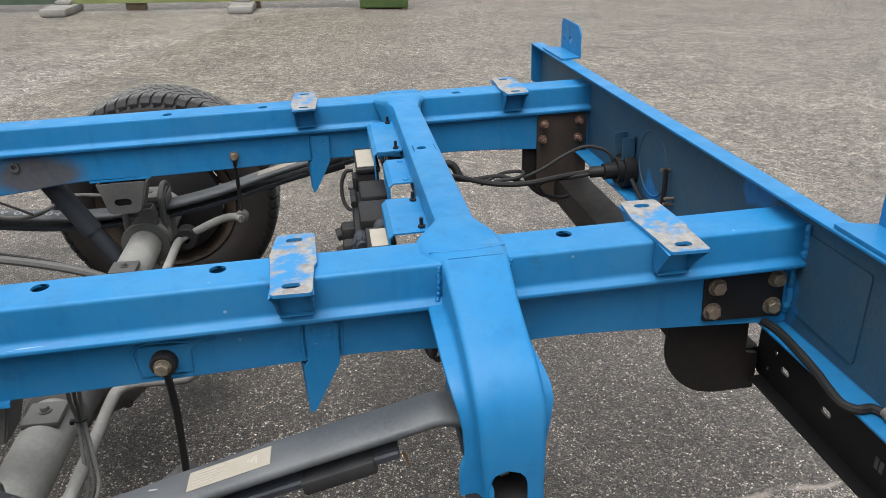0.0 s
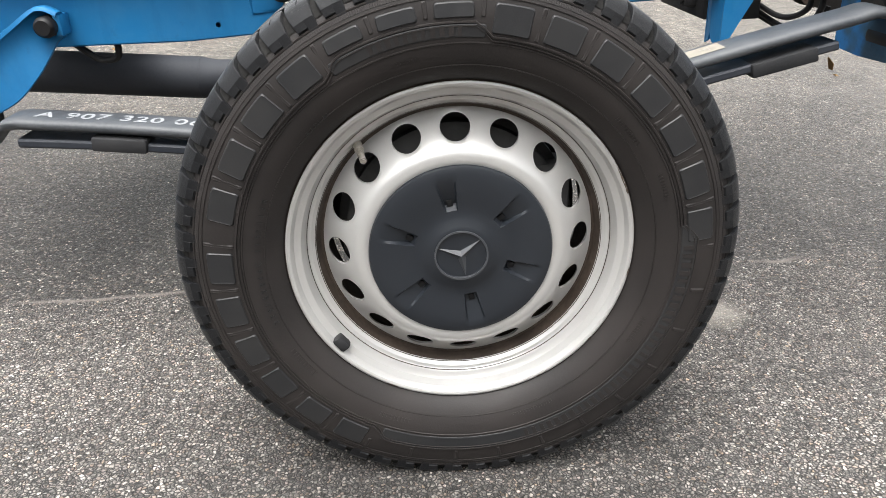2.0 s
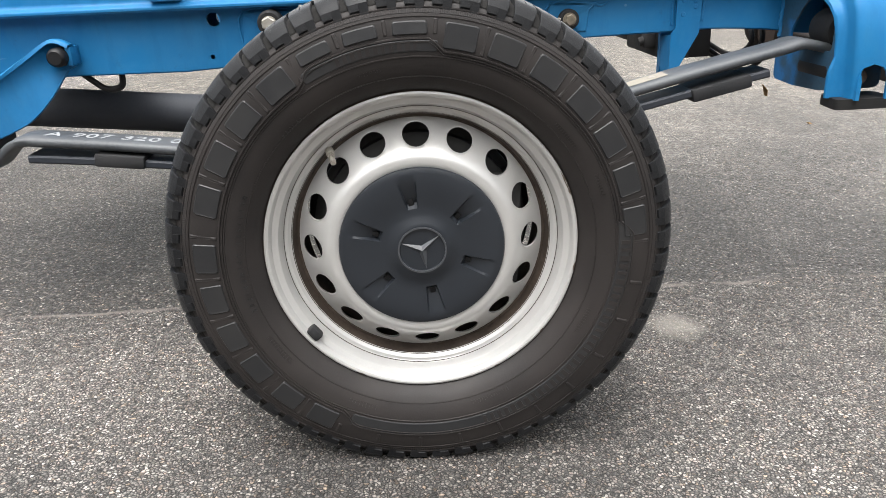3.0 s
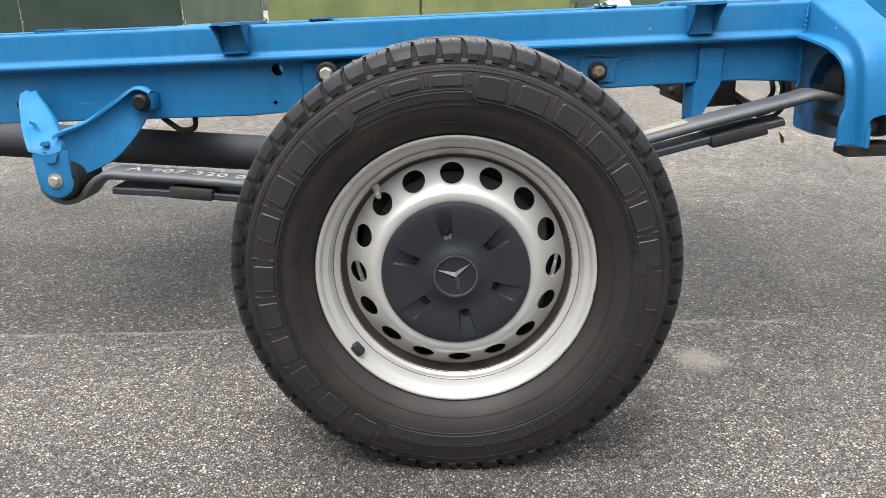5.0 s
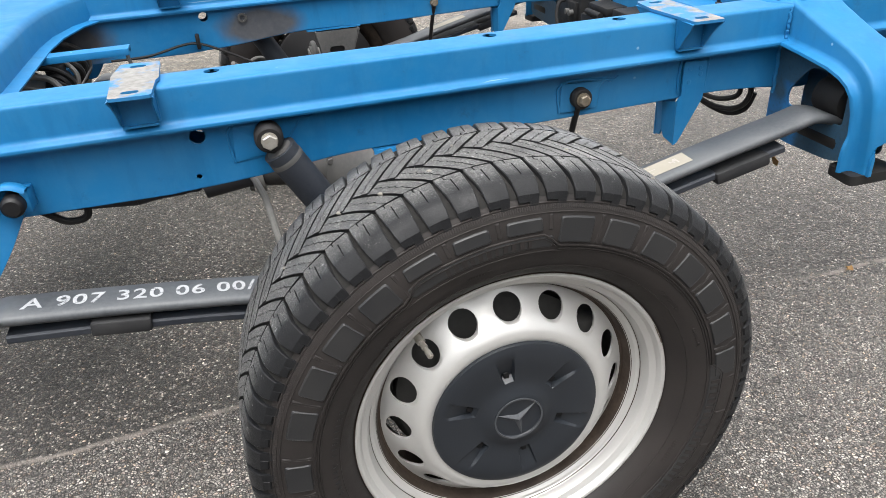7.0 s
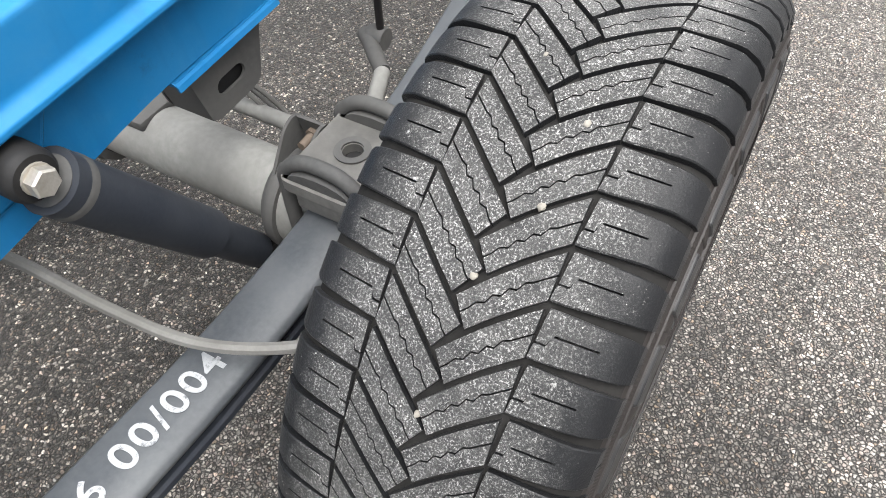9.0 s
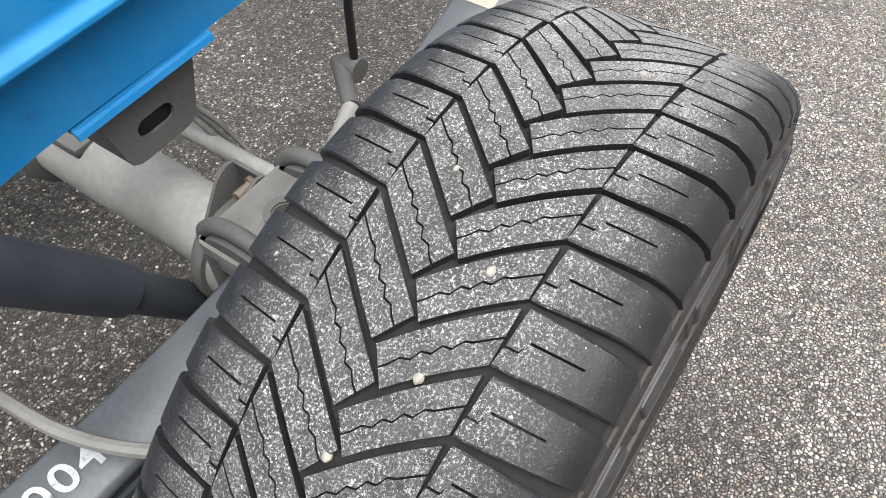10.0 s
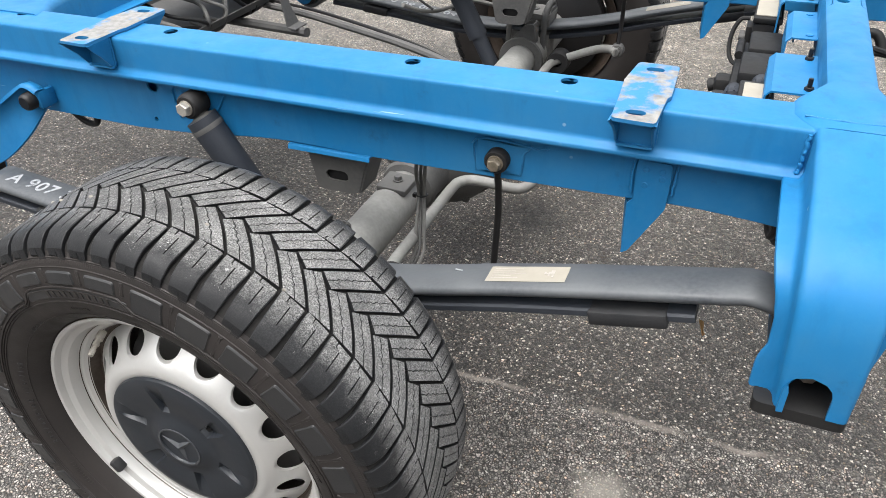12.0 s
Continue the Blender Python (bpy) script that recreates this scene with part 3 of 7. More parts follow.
def lathe(bm, profile, n, cx, cz, closed=False, a0=0.0):
    """Turns a profile of (radius, y) about the axis along y through cx, cz."""
    rings = []
    for r, y in profile:
        if r < 1e-6:
            rings.append([bm.verts.new((cx, y, cz))])
        else:
            rings.append([bm.verts.new((cx + r * math.sin(a0 + 2 * math.pi * i / n), y, cz + r * math.cos(a0 + 2 * math.pi * i / n))) for i in range(n)])
    pairs = list(zip(rings, rings[1:])) + ([(rings[-1], rings[0])] if closed else [])
    for a, b in pairs:
        for i in range(n):
            j = (i + 1) % n
            if len(a) == 1:
                bm.faces.new((a[0], b[j], b[i]))
            elif len(b) == 1:
                bm.faces.new((a[i], a[j], b[0]))
            else:
                bm.faces.new((a[i], a[j], b[j], b[i]))
    return bm


def sheet(bm, rows, thick):
    """A bent sheet of that thickness through rows of points, closed all round."""
    grid = [[Vector(p) for p in row] for row in rows]
    m, n = len(grid), len(grid[0])

    def normal(i, j):
        u = grid[min(i + 1, m - 1)][j] - grid[max(i - 1, 0)][j]
        v = grid[i][min(j + 1, n - 1)] - grid[i][max(j - 1, 0)]
        c = u.cross(v)
        return c.normalized() if c.length > 1e-12 else Vector((0, 0, 1))
    a = [[bm.verts.new(grid[i][j]) for j in range(n)] for i in range(m)]
    b = [[bm.verts.new(grid[i][j] - normal(i, j) * thick) for j in range(n)] for i in range(m)]
    for i in range(m - 1):
        for j in range(n - 1):
            bm.faces.new((a[i][j], a[i + 1][j], a[i + 1][j + 1], a[i][j + 1]))
            bm.faces.new((b[i][j], b[i][j + 1], b[i + 1][j + 1], b[i + 1][j]))
    edge = [(i, 0) for i in range(m)] + [(m - 1, j) for j in range(1, n)] + [(i, n - 1) for i in range(m - 2, -1, -1)] + [(0, j) for j in range(n - 2, 0, -1)]
    for (i, j), (k, l) in zip(edge, edge[1:] + edge[:1]):
        bm.faces.new((a[i][j], b[i][j], b[k][l], a[k][l]))
    return bm


def hex_bolt(bm, x, y, z, r, h, turn=0.2, washer=1.35, axis="y", sign=-1):
    """A flanged hexagon head on a face; it stands out along -y unless told otherwise."""
    ring = circle(0, 0, r * washer, 18)
    hexa = circle(0, 0, r, 6, turn)
    top = circle(0, 0, r * 0.86, 6, turn)

    def put(u, v, w):
        w *= sign
        return {"y": (x + u, y + w, z + v), "x": (x + w, y + u, z + v), "z": (x + u, y + v, z + w)}[axis]

    for pts, a, b in ((ring, 0.0, h * 0.2), (hexa, h * 0.18, h * 0.88)):
        lo = [bm.verts.new(put(*p, a)) for p in pts]
        hi = [bm.verts.new(put(*p, b)) for p in pts]
        n = len(pts)
        for i in range(n):
            bm.faces.new((lo[i], lo[(i + 1) % n], hi[(i + 1) % n], hi[i]))
        if pts is hexa:
            cap = [bm.verts.new(put(*p, h)) for p in top]
            for i in range(n):
                bm.faces.new((hi[i], hi[(i + 1) % n], cap[(i + 1) % n], cap[i]))
            bm.faces.new(cap)
        else:
            bm.faces.new(hi)
    return bm


def text_mesh(body, size, depth=0.0004, thin=0.0):
    """The mesh of a line of writing in the built-in font, as a bmesh in its own plane, starting at 0, 0."""
    cu = bpy.data.curves.new("writing", "FONT")
    cu.body, cu.size, cu.extrude = body, size, depth
    cu.space_character = 1.12
    cu.offset = -thin
    ob = bpy.data.objects.new("writing", cu)
    me = bpy.data.meshes.new_from_object(ob)
    bm = bmesh.new()
    bm.from_mesh(me)
    bpy.data.objects.remove(ob)
    bpy.data.curves.remove(cu)
    bpy.data.meshes.remove(me)
    return bm


# ---------------------------------------------------------------- ground
bm = B()
rings = [0.0, 1.2, 2.5, 5.0, 10.0, 20.0, 60.0, 200.0, 900.0]
seg = 48
last = None
for r in rings:
    ring = [bm.verts.new((0.0, 0.5, 0.0))] if r == 0 else [bm.verts.new((r * math.cos(2 * math.pi * i / seg), 0.5 + r * math.sin(2 * math.pi * i / seg), 0.0)) for i in range(seg)]
    if last:
        for i in range(seg):
            j = (i + 1) % seg
            bm.faces.new((last[0], ring[i], ring[j]) if len(last) == 1 else (last[i], ring[i], ring[j], last[j]))
    last = ring
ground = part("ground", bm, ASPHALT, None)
tagged(ground, "coarse grey asphalt yard with a darker strip", "ground", kind="structure")

# ---------------------------------------------------------------- chassis frame
frame_thing = thing("chassis_frame", CH, "bare light truck ladder frame in bright blue paint", "chassis frame")
X0, X1 = -3.2, 1.302
TOP = 0.730


def rail(far):
    """Upper hat section, lower web plate, all painted."""
    bm = B()
    holes = [circle(x, 0.504, 0.0125, 18) for x in (-0.655, -0.305, 0.160, 0.405, 0.926, -1.15, -1.6)]
    extrude(bm, [(X0, 0.462), (X1, 0.462), (X1, 0.516), (X0, 0.516)], TOP - 0.004, TOP, "xy", holes)
    outer = fillet([(0.462, TOP), (0.447, TOP), (0.449, 0.674), (0.437, 0.667), (0.437, 0.662), (0.453, 0.668), (0.455, 0.722), (0.462, TOP - 0.004)], [0, 0.012, 0.006, 0.002, 0, 0.004, 0.006, 0], 4)
    extrude(bm, outer, X0, X1, "yz")
    inner = fillet([(0.516, TOP), (0.531, TOP), (0.529, 0.674), (0.541, 0.667), (0.541, 0.662), (0.525, 0.668), (0.523, 0.722), (0.516, TOP - 0.004)], [0, 0.012, 0.006, 0.002, 0, 0.004, 0.006, 0], 4)
    extrude(bm, inner, X0, X1, "yz")
    member = part("frame_rail", bm, BLUE, frame_thing, far=far, smooth=50)
    bm = B()
    edge = [(X0, 0.668), (X0, 0.556), (-0.94, 0.553), (-0.41, 0.549), (-0.26, 0.557), (-0.10, 0.577), (0.12, 0.572), (0.50, 0.579), (0.60, 0.582), (0.71, 0.575), (0.78, 0.564), (0.90, 0.570), (1.02, 0.565), (1.15, 0.556), (X1, 0.545), (X1, 0.668)]
    outline = fillet(edge, [0, 0, 0, 0, 0.06, 0.08, 0.06, 0.05, 0.04, 0.03, 0.03, 0.04, 0.04, 0.04, 0, 0], 4)
    extrude(bm, outline, 0.468, 0.472, "xz", [circle(-0.346, 0.639, 0.0125, 18), circle(-0.357, 0.572, 0.0045, 10)])
    part("web_plate", bm, BLUE, member, far=far)
    bm = B()
    extrude(bm, outline, 0.519, 0.523, "xz", [circle(-0.341, 0.641, 0.0125, 18)])
    part("web_plate", bm, BLUE_SOOT if far else BLUE, member, far=far)
    bm = B()
    under = outline[1:-1]
    sheet(bm, [[(x, y, z + 0.0005) for x, z in under] for y in (0.4715, 0.5195)], -0.003)
    part("lower_flange", bm, BLUE, member, far=far)
    # lapped floor of the hat, under the flanges
    bm = B()
    extrude(bm, [(X0, 0.440), (X1, 0.440), (X1, 0.5395), (X0, 0.5395)], 0.6585, 0.6625, "xy")
    part("closing_plate", bm, BLUE, member, far=far)
    return member


RAIL_NEAR, RAIL_FAR = rail(False), rail(True)


def mount_bracket(x0, x1, far):
    """Body mount: a flat plate with two holes on a pressed tray in front of the rail."""
    bm = B()
    w = x1 - x0
    plate = fillet([(x0 + 0.004, 0.392), (x1 - 0.002, 0.389), (x1, 0.470), (x1 + 0.004, 0.480), (x1, 0.59), (x0 + 0.004, 0.592), (x0 - 0.004, 0.52), (x0, 0.47)], [0.006, 0.006, 0, 0, 0.008, 0.008, 0, 0], 3)
    holes = [slot((x0 + x1) / 2, 0.415, 0.026, 0.015), slot((x0 + x1) / 2, 0.567, 0.026, 0.015)]
    extrude(bm, plate, TOP + 0.0015, TOP + 0.0065, "xy", holes)
    ob = part("mounting_bracket", bm, BLUE_RUBBED, frame_thing, "blue bracket rubbed down to grey primer", far=far)
    # a pressed tray under each overhang: back, floor and two flared cheeks
    for inner in (False, True):
        bm = B()
        lip = 0.392
        for xa, s in ((x0 + 0.004, 1), (x1 - 0.004, -1)):
            cheek = [[(xa - 0.004 * s, lip, TOP + 0.001), (xa, lip + 0.010, TOP - 0.010), (xa + 0.001 * s, lip + 0.026, TOP - 0.026), (xa + 0.001 * s, lip + 0.043, TOP - 0.048)],
                     [(xa - 0.002 * s, lip + 0.050, TOP + 0.001), (xa, lip + 0.051, TOP - 0.016), (xa + 0.001 * s, lip + 0.052, TOP - 0.034), (xa + 0.001 * s, lip + 0.053, TOP - 0.050)]]
            sheet(bm, cheek, 0.003 * s)
        sheet(bm, [[(x0 + 0.007, lip + 0.043, TOP - 0.0535), (x1 - 0.007, lip + 0.043, TOP - 0.0535)], [(x0 + 0.007, lip + 0.056, TOP - 0.0545), (x1 - 0.007, lip + 0.056, TOP - 0.0545)]], 0.003)
        extrude(bm, fillet([(x0 + 0.002, TOP), (x0 + 0.003, TOP - 0.055), (x1 - 0.003, TOP - 0.055), (x1 - 0.002, TOP)], [0, 0.010, 0.010, 0], 4), 0.4425, 0.4455, "xz")
        if inner:
            for v in bm.verts:
                v.co.y = 0.978 - v.co.y
        part("tray", bm, BLUE, ob, far=far)


for far in (False, True):
    for x0, x1 in ((-0.452, -0.386), (0.483, 0.545), (1.046, 1.110), (-1.36, -1.295), (-2.3, -2.235)):
        mount_bracket(x0, x1, far)


def bead(bm, pts, r=0.0022):
    """A wavering weld bead."""
    path = smooth_path(pts, 4)
    rng = random.Random(len(pts))
    tube(bm, [p + Vector((rng.uniform(-1, 1), 0, rng.uniform(-1, 1))) * 0.0007 for p in path], r, 6, 1)


def weld(bm, pts, r=0.004, seed=1):
    """A lumpy hand-laid weld."""
    path = smooth_path(pts, 7)
    rng = random.Random(seed)
    path = [p + Vector((rng.uniform(-1, 1), rng.uniform(-1, 1), 0)) * r * 0.3 for p in path]
    tube(bm, smooth_path(path, 3), [r * rng.uniform(0.75, 1.15) for p in path], 10, 1)


def inward(bm):
    for v in bm.verts:
        v.co.y = 0.991 - v.co.y


for far in (False, True):
    owner = RAIL_FAR if far else RAIL_NEAR
    for inner in (False, True):
        # pressed reinforcement round the anti-roll bar bolt and the shock bolt
        for pts in ([(0.276, 0.584), (0.279, 0.638), (0.364, 0.636), (0.352, 0.620), (0.348, 0.586)], [(-0.296, 0.586), (-0.290, 0.651), (-0.180, 0.650), (-0.222, 0.592)]):
            if inner:
                continue
            bm = B()
            extrude(bm, fillet(pts, 0.006, 3), 0.4655, 0.4690, "xz")
            bevelled(bm, 0.0010, 1)
            if inner:
                inward(bm)
            boss = part("bolt_boss", bm, BLUE, owner, far=far)
            bm = B()
            ring = [(x, 0.4668, z) for x, z in pts]
            bead(bm, [ring[0], ring[1], ring[2]])
            bead(bm, [ring[2], (ring[2][0] + 0.012, 0.4668, ring[2][2] - 0.004), (ring[2][0] + 0.026, 0.4668, ring[2][2] + 0.002)])
            bead(bm, [ring[2], ring[3], ring[-1]])
            if inner:
                inward(bm)
            pieces("weld_bead", bm, BLUE, boss, far=far)
        # pointed gusset
        bm = B()
        extrude(bm, fillet([(0.520, 0.648), (0.568, 0.646), (0.566, 0.574), (0.558, 0.560), (0.521, 0.492), (0.512, 0.487), (0.512, 0.574), (0.520, 0.584)], [0.006, 0.006, 0.006, 0.006, 0.004, 0.002, 0.002, 0.004], 3), 0.4600, 0.4640, "xz")
        sheet(bm, [[(0.5125, 0.4640, 0.572), (0.5125, 0.4640, 0.489)], [(0.506, 0.482, 0.570), (0.507, 0.488, 0.497)], [(0.504, 0.496, 0.566), (0.506, 0.496, 0.512)]], 0.003)
        if inner:
            inward(bm)
        gusset = part("pointed_gusset", bm, BLUE, owner, far=far)
        bm = B()
        bead(bm, [(0.514, 0.4668, 0.590), (0.519, 0.4668, 0.652), (0.545, 0.4668, 0.655), (0.573, 0.4668, 0.652), (0.572, 0.4668, 0.615), (0.571, 0.4668, 0.595)], 0.0026)
        if inner:
            inward(bm)
        pieces("weld_bead", bm, BLUE, gusset, far=far)
        bm = B()
        for px, pz in ((0.533, 0.634), (0.555, 0.633), (0.533, 0.609), (0.556, 0.622)):
            lathe(bm, [(0, 0.4590), (0.0035, 0.4590), (0.0048, 0.4601)], 10, px, pz)
        if inner:
            inward(bm)
        pieces("spot_weld", bm, BLUE, gusset, far=far)


# cross member between the rails behind the axle
bm = B()
sec = []
for y, x0, x1, drop in ((0.4485, 0.7270, 0.8255, 0.0), (0.456, 0.722, 0.826, 0.0), (0.475, 0.708, 0.829, 0.0), (0.490, 0.700, 0.830, 0.0), (0.528, 0.700, 0.826, 0.0), (0.536, 0.704, 0.822, 0.0), (0.590, 0.735, 0.803, 0.0), (0.60, 0.739, 0.801, 0.0), (0.955, 0.740, 0.803, 0.0), (0.999, 0.740, 0.803, 0.0), (1.36, 0.742, 0.806, 0.0), (1.415, 0.728, 0.816, 0.0), (1.446, 0.700, 0.830, 0.0), (1.465, 0.696, 0.834, 0.0), (1.50, 0.706, 0.832, 0.0), (1.532, 0.712, 0.830, 0.0)):
    t = TOP + (0.0045 if 0.53 < y < 1.45 else 0.0012)
    inside = 0.536 < y < 1.444
    sec.append([(x0 + 0.004, y, t - (0.085 if inside else 0.006)), (x0 - 0.0, y, t - (0.012 if inside else 0.005)), (x0 + 0.003, y, t - 0.004), (x0 + 0.010, y, t), (x1 - 0.010, y, t), (x1 - 0.003, y, t - 0.004), (x1, y, t - (0.012 if inside else 0.005)), (x1 - 0.004, y, t - (0.085 if inside else 0.006))])
cut = [row[0][1] for row in sec].index(0.955)
sheet(bm, sec[:cut + 1], 0.004)
sheet(bm, sec[cut + 1:], 0.004)
for side in (slice(0, 4), slice(4, 8)):
    sheet(bm, [row[side] for row in sec[cut:cut + 2]], 0.004)
# the hole in its top
extrude(bm, [(0.750, 0.955), (0.793, 0.955), (0.793, 0.999), (0.750, 0.999)], TOP + 0.0045, TOP + 0.0085, "xy", [circle(0.766, 0.977, 0.0105, 20)])
cross_rear = part("cross_member", bm, BLUE, frame_thing, smooth=32)
bm = B()
for f in (False, True):
    seam = [(0.722, 0.552, 0.7348), (0.742, 0.592, 0.7348), (0.748, 0.600, 0.7348), (0.770, 0.602, 0.7348), (0.793, 0.600, 0.7348), (0.798, 0.592, 0.7348), (0.810, 0.556, 0.7348)]
    seam = [(x, 2 * C - y if f else y, z) for x, y, z in seam]
    bead(bm, seam, 0.0012)
    bead(bm, [(0.712, (2 * C - 0.476) if f else 0.476, 0.7352), (0.770, (2 * C - 0.472) if f else 0.472, 0.7352), (0.826, (2 * C - 0.478) if f else 0.478, 0.7352)], 0.0014)
pieces("weld_bead", bm, BLUE, cross_rear)
# closed black discs stand in for the shade of two holes
bm = B()
lathe_pts = [(0.769, 0.86), (0.772, 1.16)]
for hx, hy in lathe_pts:
    made = [bm.verts.new((hx + 0.011 * math.cos(a), hy + 0.011 * math.sin(a), TOP + 0.0052)) for a in np.linspace(0, 2 * math.pi, 18, endpoint=False)]
    bm.faces.new(made)
    low = [bm.verts.new((v.co.x, v.co.y, TOP - 0.02)) for v in made]
    for i in range(18):
        bm.faces.new((made[i], made[(i + 1) % 18], low[(i + 1) % 18], low[i]))
pieces("drain_hole", bm, PLASTIC, cross_rear, "black disc for the shade in an open hole")

# cross member ahead of the axle, with flanged lower edges
bm = B()
sec = []
for y, x0, x1, low in ((0.50, -0.885, -0.610, 0.004), (0.535, -0.878, -0.625, 0.004), (0.58, -0.868, -0.662, 0.010), (0.68, -0.862, -0.695, 0.018), (0.80, -0.860, -0.704, 0.018), (1.18, -0.862, -0.706, 0.018), (1.30, -0.866, -0.697, 0.018), (1.40, -0.872, -0.664, 0.010), (1.445, -0.882, -0.627, 0.004), (1.48, -0.889, -0.612, 0.004)):
    t = TOP + 0.0045 - low * 0.4
    sec.append([(x0 - 0.024, y, t - 0.070), (x0 - 0.002, y, t - 0.066), (x0, y, t - 0.014), (x0 + 0.004, y, t - 0.004), (x0 + 0.014, y, t), (x1 - 0.016, y, t), (x1 - 0.004, y, t - 0.005), (x1, y, t - 0.016), (x1 + 0.004, y, t - 0.066), (x1 + 0.030, y, t - 0.070)])
sheet(bm, sec, -0.004)
part("cross_member", bm, BLUE, frame_thing, smooth=60)
bm = B()
sec = [[(-2.36, y, 0.66), (-2.36, y, TOP + 0.003), (-2.26, y, TOP + 0.003), (-2.26, y, 0.66)] for y in (0.5, 0.99, 1.48)]
sheet(bm, sec, -0.004)
part("cross_member", bm, BLUE, frame_thing)


def hanger(far):
    """Rear spring hanger: an outrigger bent down outside the rail, open at the bottom for the shackle bolt."""
    prof = [(0.449, TOP + 0.0045), (0.425, 0.724), (0.36, 0.700), (0.305, 0.682), (0.272, 0.667), (0.248, 0.648), (0.232, 0.620), (0.226, 0.585), (0.2225, 0.548), (0.2225, 0.5355), (0.2225, 0.530), (0.2225, 0.522), (0.2225, 0.510), (0.2225, 0.478)]
    face_l = [0.728, 0.730, 0.732, 0.732, 0.732, 0.733, 0.735, 0.737, 0.739, 0.740, 0.740, 0.741, 0.742, 0.742]
    lip_l = [0.706, 0.702, 0.702, 0.703, 0.705, 0.708, 0.713, 0.718, 0.719, 0.716, 0.714, 0.712, 0.711, 0.711]
    face_r = [0.824, 0.822, 0.819, 0.818, 0.819, 0.820, 0.821, 0.820, 0.819, 0.819, 0.819, 0.819, 0.818, 0.818]
    lip_r = [0.002, 0.003, 0.006, 0.009, 0.013, 0.016, 0.016, 0.012, 0.006, 0.005, 0.005, 0.006, 0.006, 0.006]
    left, right = [], []
    for i, (y, z) in enumerate(prof):
        a, b = Vector(prof[max(i - 1, 0)]), Vector(prof[min(i + 1, len(prof) - 1)])
        d = (b - a).normalized()
        n = Vector((-d.y, d.x))                      # towards the inside of the bend
        n = n if n.y < 0 or n.x > 0 else -n

        def inn(k):
            return (y + n.x * k, z + n.y * k)
        gap = 0.0 if z > 0.5355 else (math.sqrt(max(0.0, 0.0265 ** 2 - (z - 0.509) ** 2)) if z > 0.509 else 0.0265)
        deep = (0.072, 0.060, 0.042, 0.032, 0.029)[i] if i < 5 else 0.028
        fl, ll, fr, lr = face_l[i], lip_l[i], face_r[i], face_r[i] + lip_r[i]
        left.append([(ll, *inn(deep + 0.006)), (ll + 0.001, *inn(deep + 0.001)), (ll + 0.004, *inn(deep)), (fl - 0.010, *inn(deep)), (fl - 0.006, *inn(deep - 0.003)), (fl - 0.004, *inn(deep - 0.008)), (fl - 0.0025, *inn(0.0075)), (fl - 0.001, *inn(0.003)), (fl + 0.0025, *inn(0.0006)), (fl + 0.006, y, z), (0.770 - gap, y, z)])
        right.append([(0.770 + gap, y, z), (fr - 0.006, y, z), (fr - 0.0025, *inn(0.0006)), (fr + 0.001, *inn(0.003)), (fr + 0.0015, *inn(0.0075)), (fr + 0.002, *inn(deep - 0.008)), (fr + 0.003, *inn(deep - 0.003)), (fr + 0.0045, *inn(deep)), (max(lr - 0.003, fr + 0.005), *inn(deep)), (lr + 0.003, *inn(deep + 0.002)), (lr + 0.003, *inn(deep + 0.006))])
    bm = B()
    sheet(bm, left, 0.005)
    sheet(bm, right, 0.005)
    ob = part("spring_hanger", bm, BLUE, frame_thing, far=far, smooth=60)
    bm = B()
    plate = fillet([(0.468, 0.664), (0.474, 0.556), (0.474, 0.480), (0.40, 0.477), (0.30, 0.482), (0.264, 0.492), (0.266, 0.618), (0.30, 0.636), (0.36, 0.652), (0.43, 0.660)], 0.012, 3)
    window = fillet([(0.424, 0.550), (0.282, 0.550), (0.282, 0.622), (0.302, 0.634), (0.372, 0.634), (0.392, 0.618), (0.426, 0.576)], 0.012, 4)
    extrude(bm, plate, 0.728, 0.732, "yz", [window])
    extrude(bm, plate, 0.806, 0.810, "yz", [window])
    # dull dark paint: dirt plus the shade inside the hanger
    pieces("side_plate", bm, BLUE_DULL, ob, "dirty side plate, with shade put in its colour", far=far)
    bm = B()
    extrude(bm, fillet([(0.716, 0.224), (0.822, 0.224), (0.816, 0.29), (0.722, 0.29)], 0.012, 3), 0.462, 0.4795, "xy")
    part("foot_pad", bm, RUBBER, ob, "black rubber pad", far=far)
    bm = B()
    hex_bolt(bm, 0.771, 0.262, 0.509, 0.010, 0.010)
    tube(bm, [(0.771, 0.262, 0.509), (0.771, 0.33, 0.509)], 0.008)
    part("bolt", bm, RUST_BOLT, ob, far=far)
    bm = B()
    lathe(bm, [(0, 0.298), (0.026, 0.298), (0.033, 0.302), (0.035, 0.308), (0.035, 0.36), (0.033, 0.366), (0.026, 0.370), (0, 0.370)], 32, 0.762, 0.583)
    box(bm, 0.752, 0.80, 0.300, 0.368, 0.590, 0.632, 0.010)
    part("bush", bm, RUBBER, ob, "black rubber spring bush", far=far)
    bm = B()
    tube(bm, [(0.768, 0.30, 0.575), (0.780, 0.30, 0.535), (0.785, 0.30, 0.505)], 0.016, 8)
    tube(bm, [(0.768, 0.37, 0.575), (0.780, 0.37, 0.535), (0.785, 0.37, 0.505)], 0.016, 8)
    lathe(bm, [(0, 0.286), (0.024, 0.286), (0.026, 0.29), (0.026, 0.382), (0.024, 0.386), (0, 0.386)], 22, 0.752, 0.515)
    part("shackle", bm, BLACK, ob, "dark shackle links", far=far)
    # weld bead where the outrigger meets the rail
    bm = B()
    weld(bm, [(0.722, 0.447, 0.724), (0.720, 0.446, 0.70), (0.719, 0.446, 0.678), (0.716, 0.444, 0.670)], 0.0030, 3)
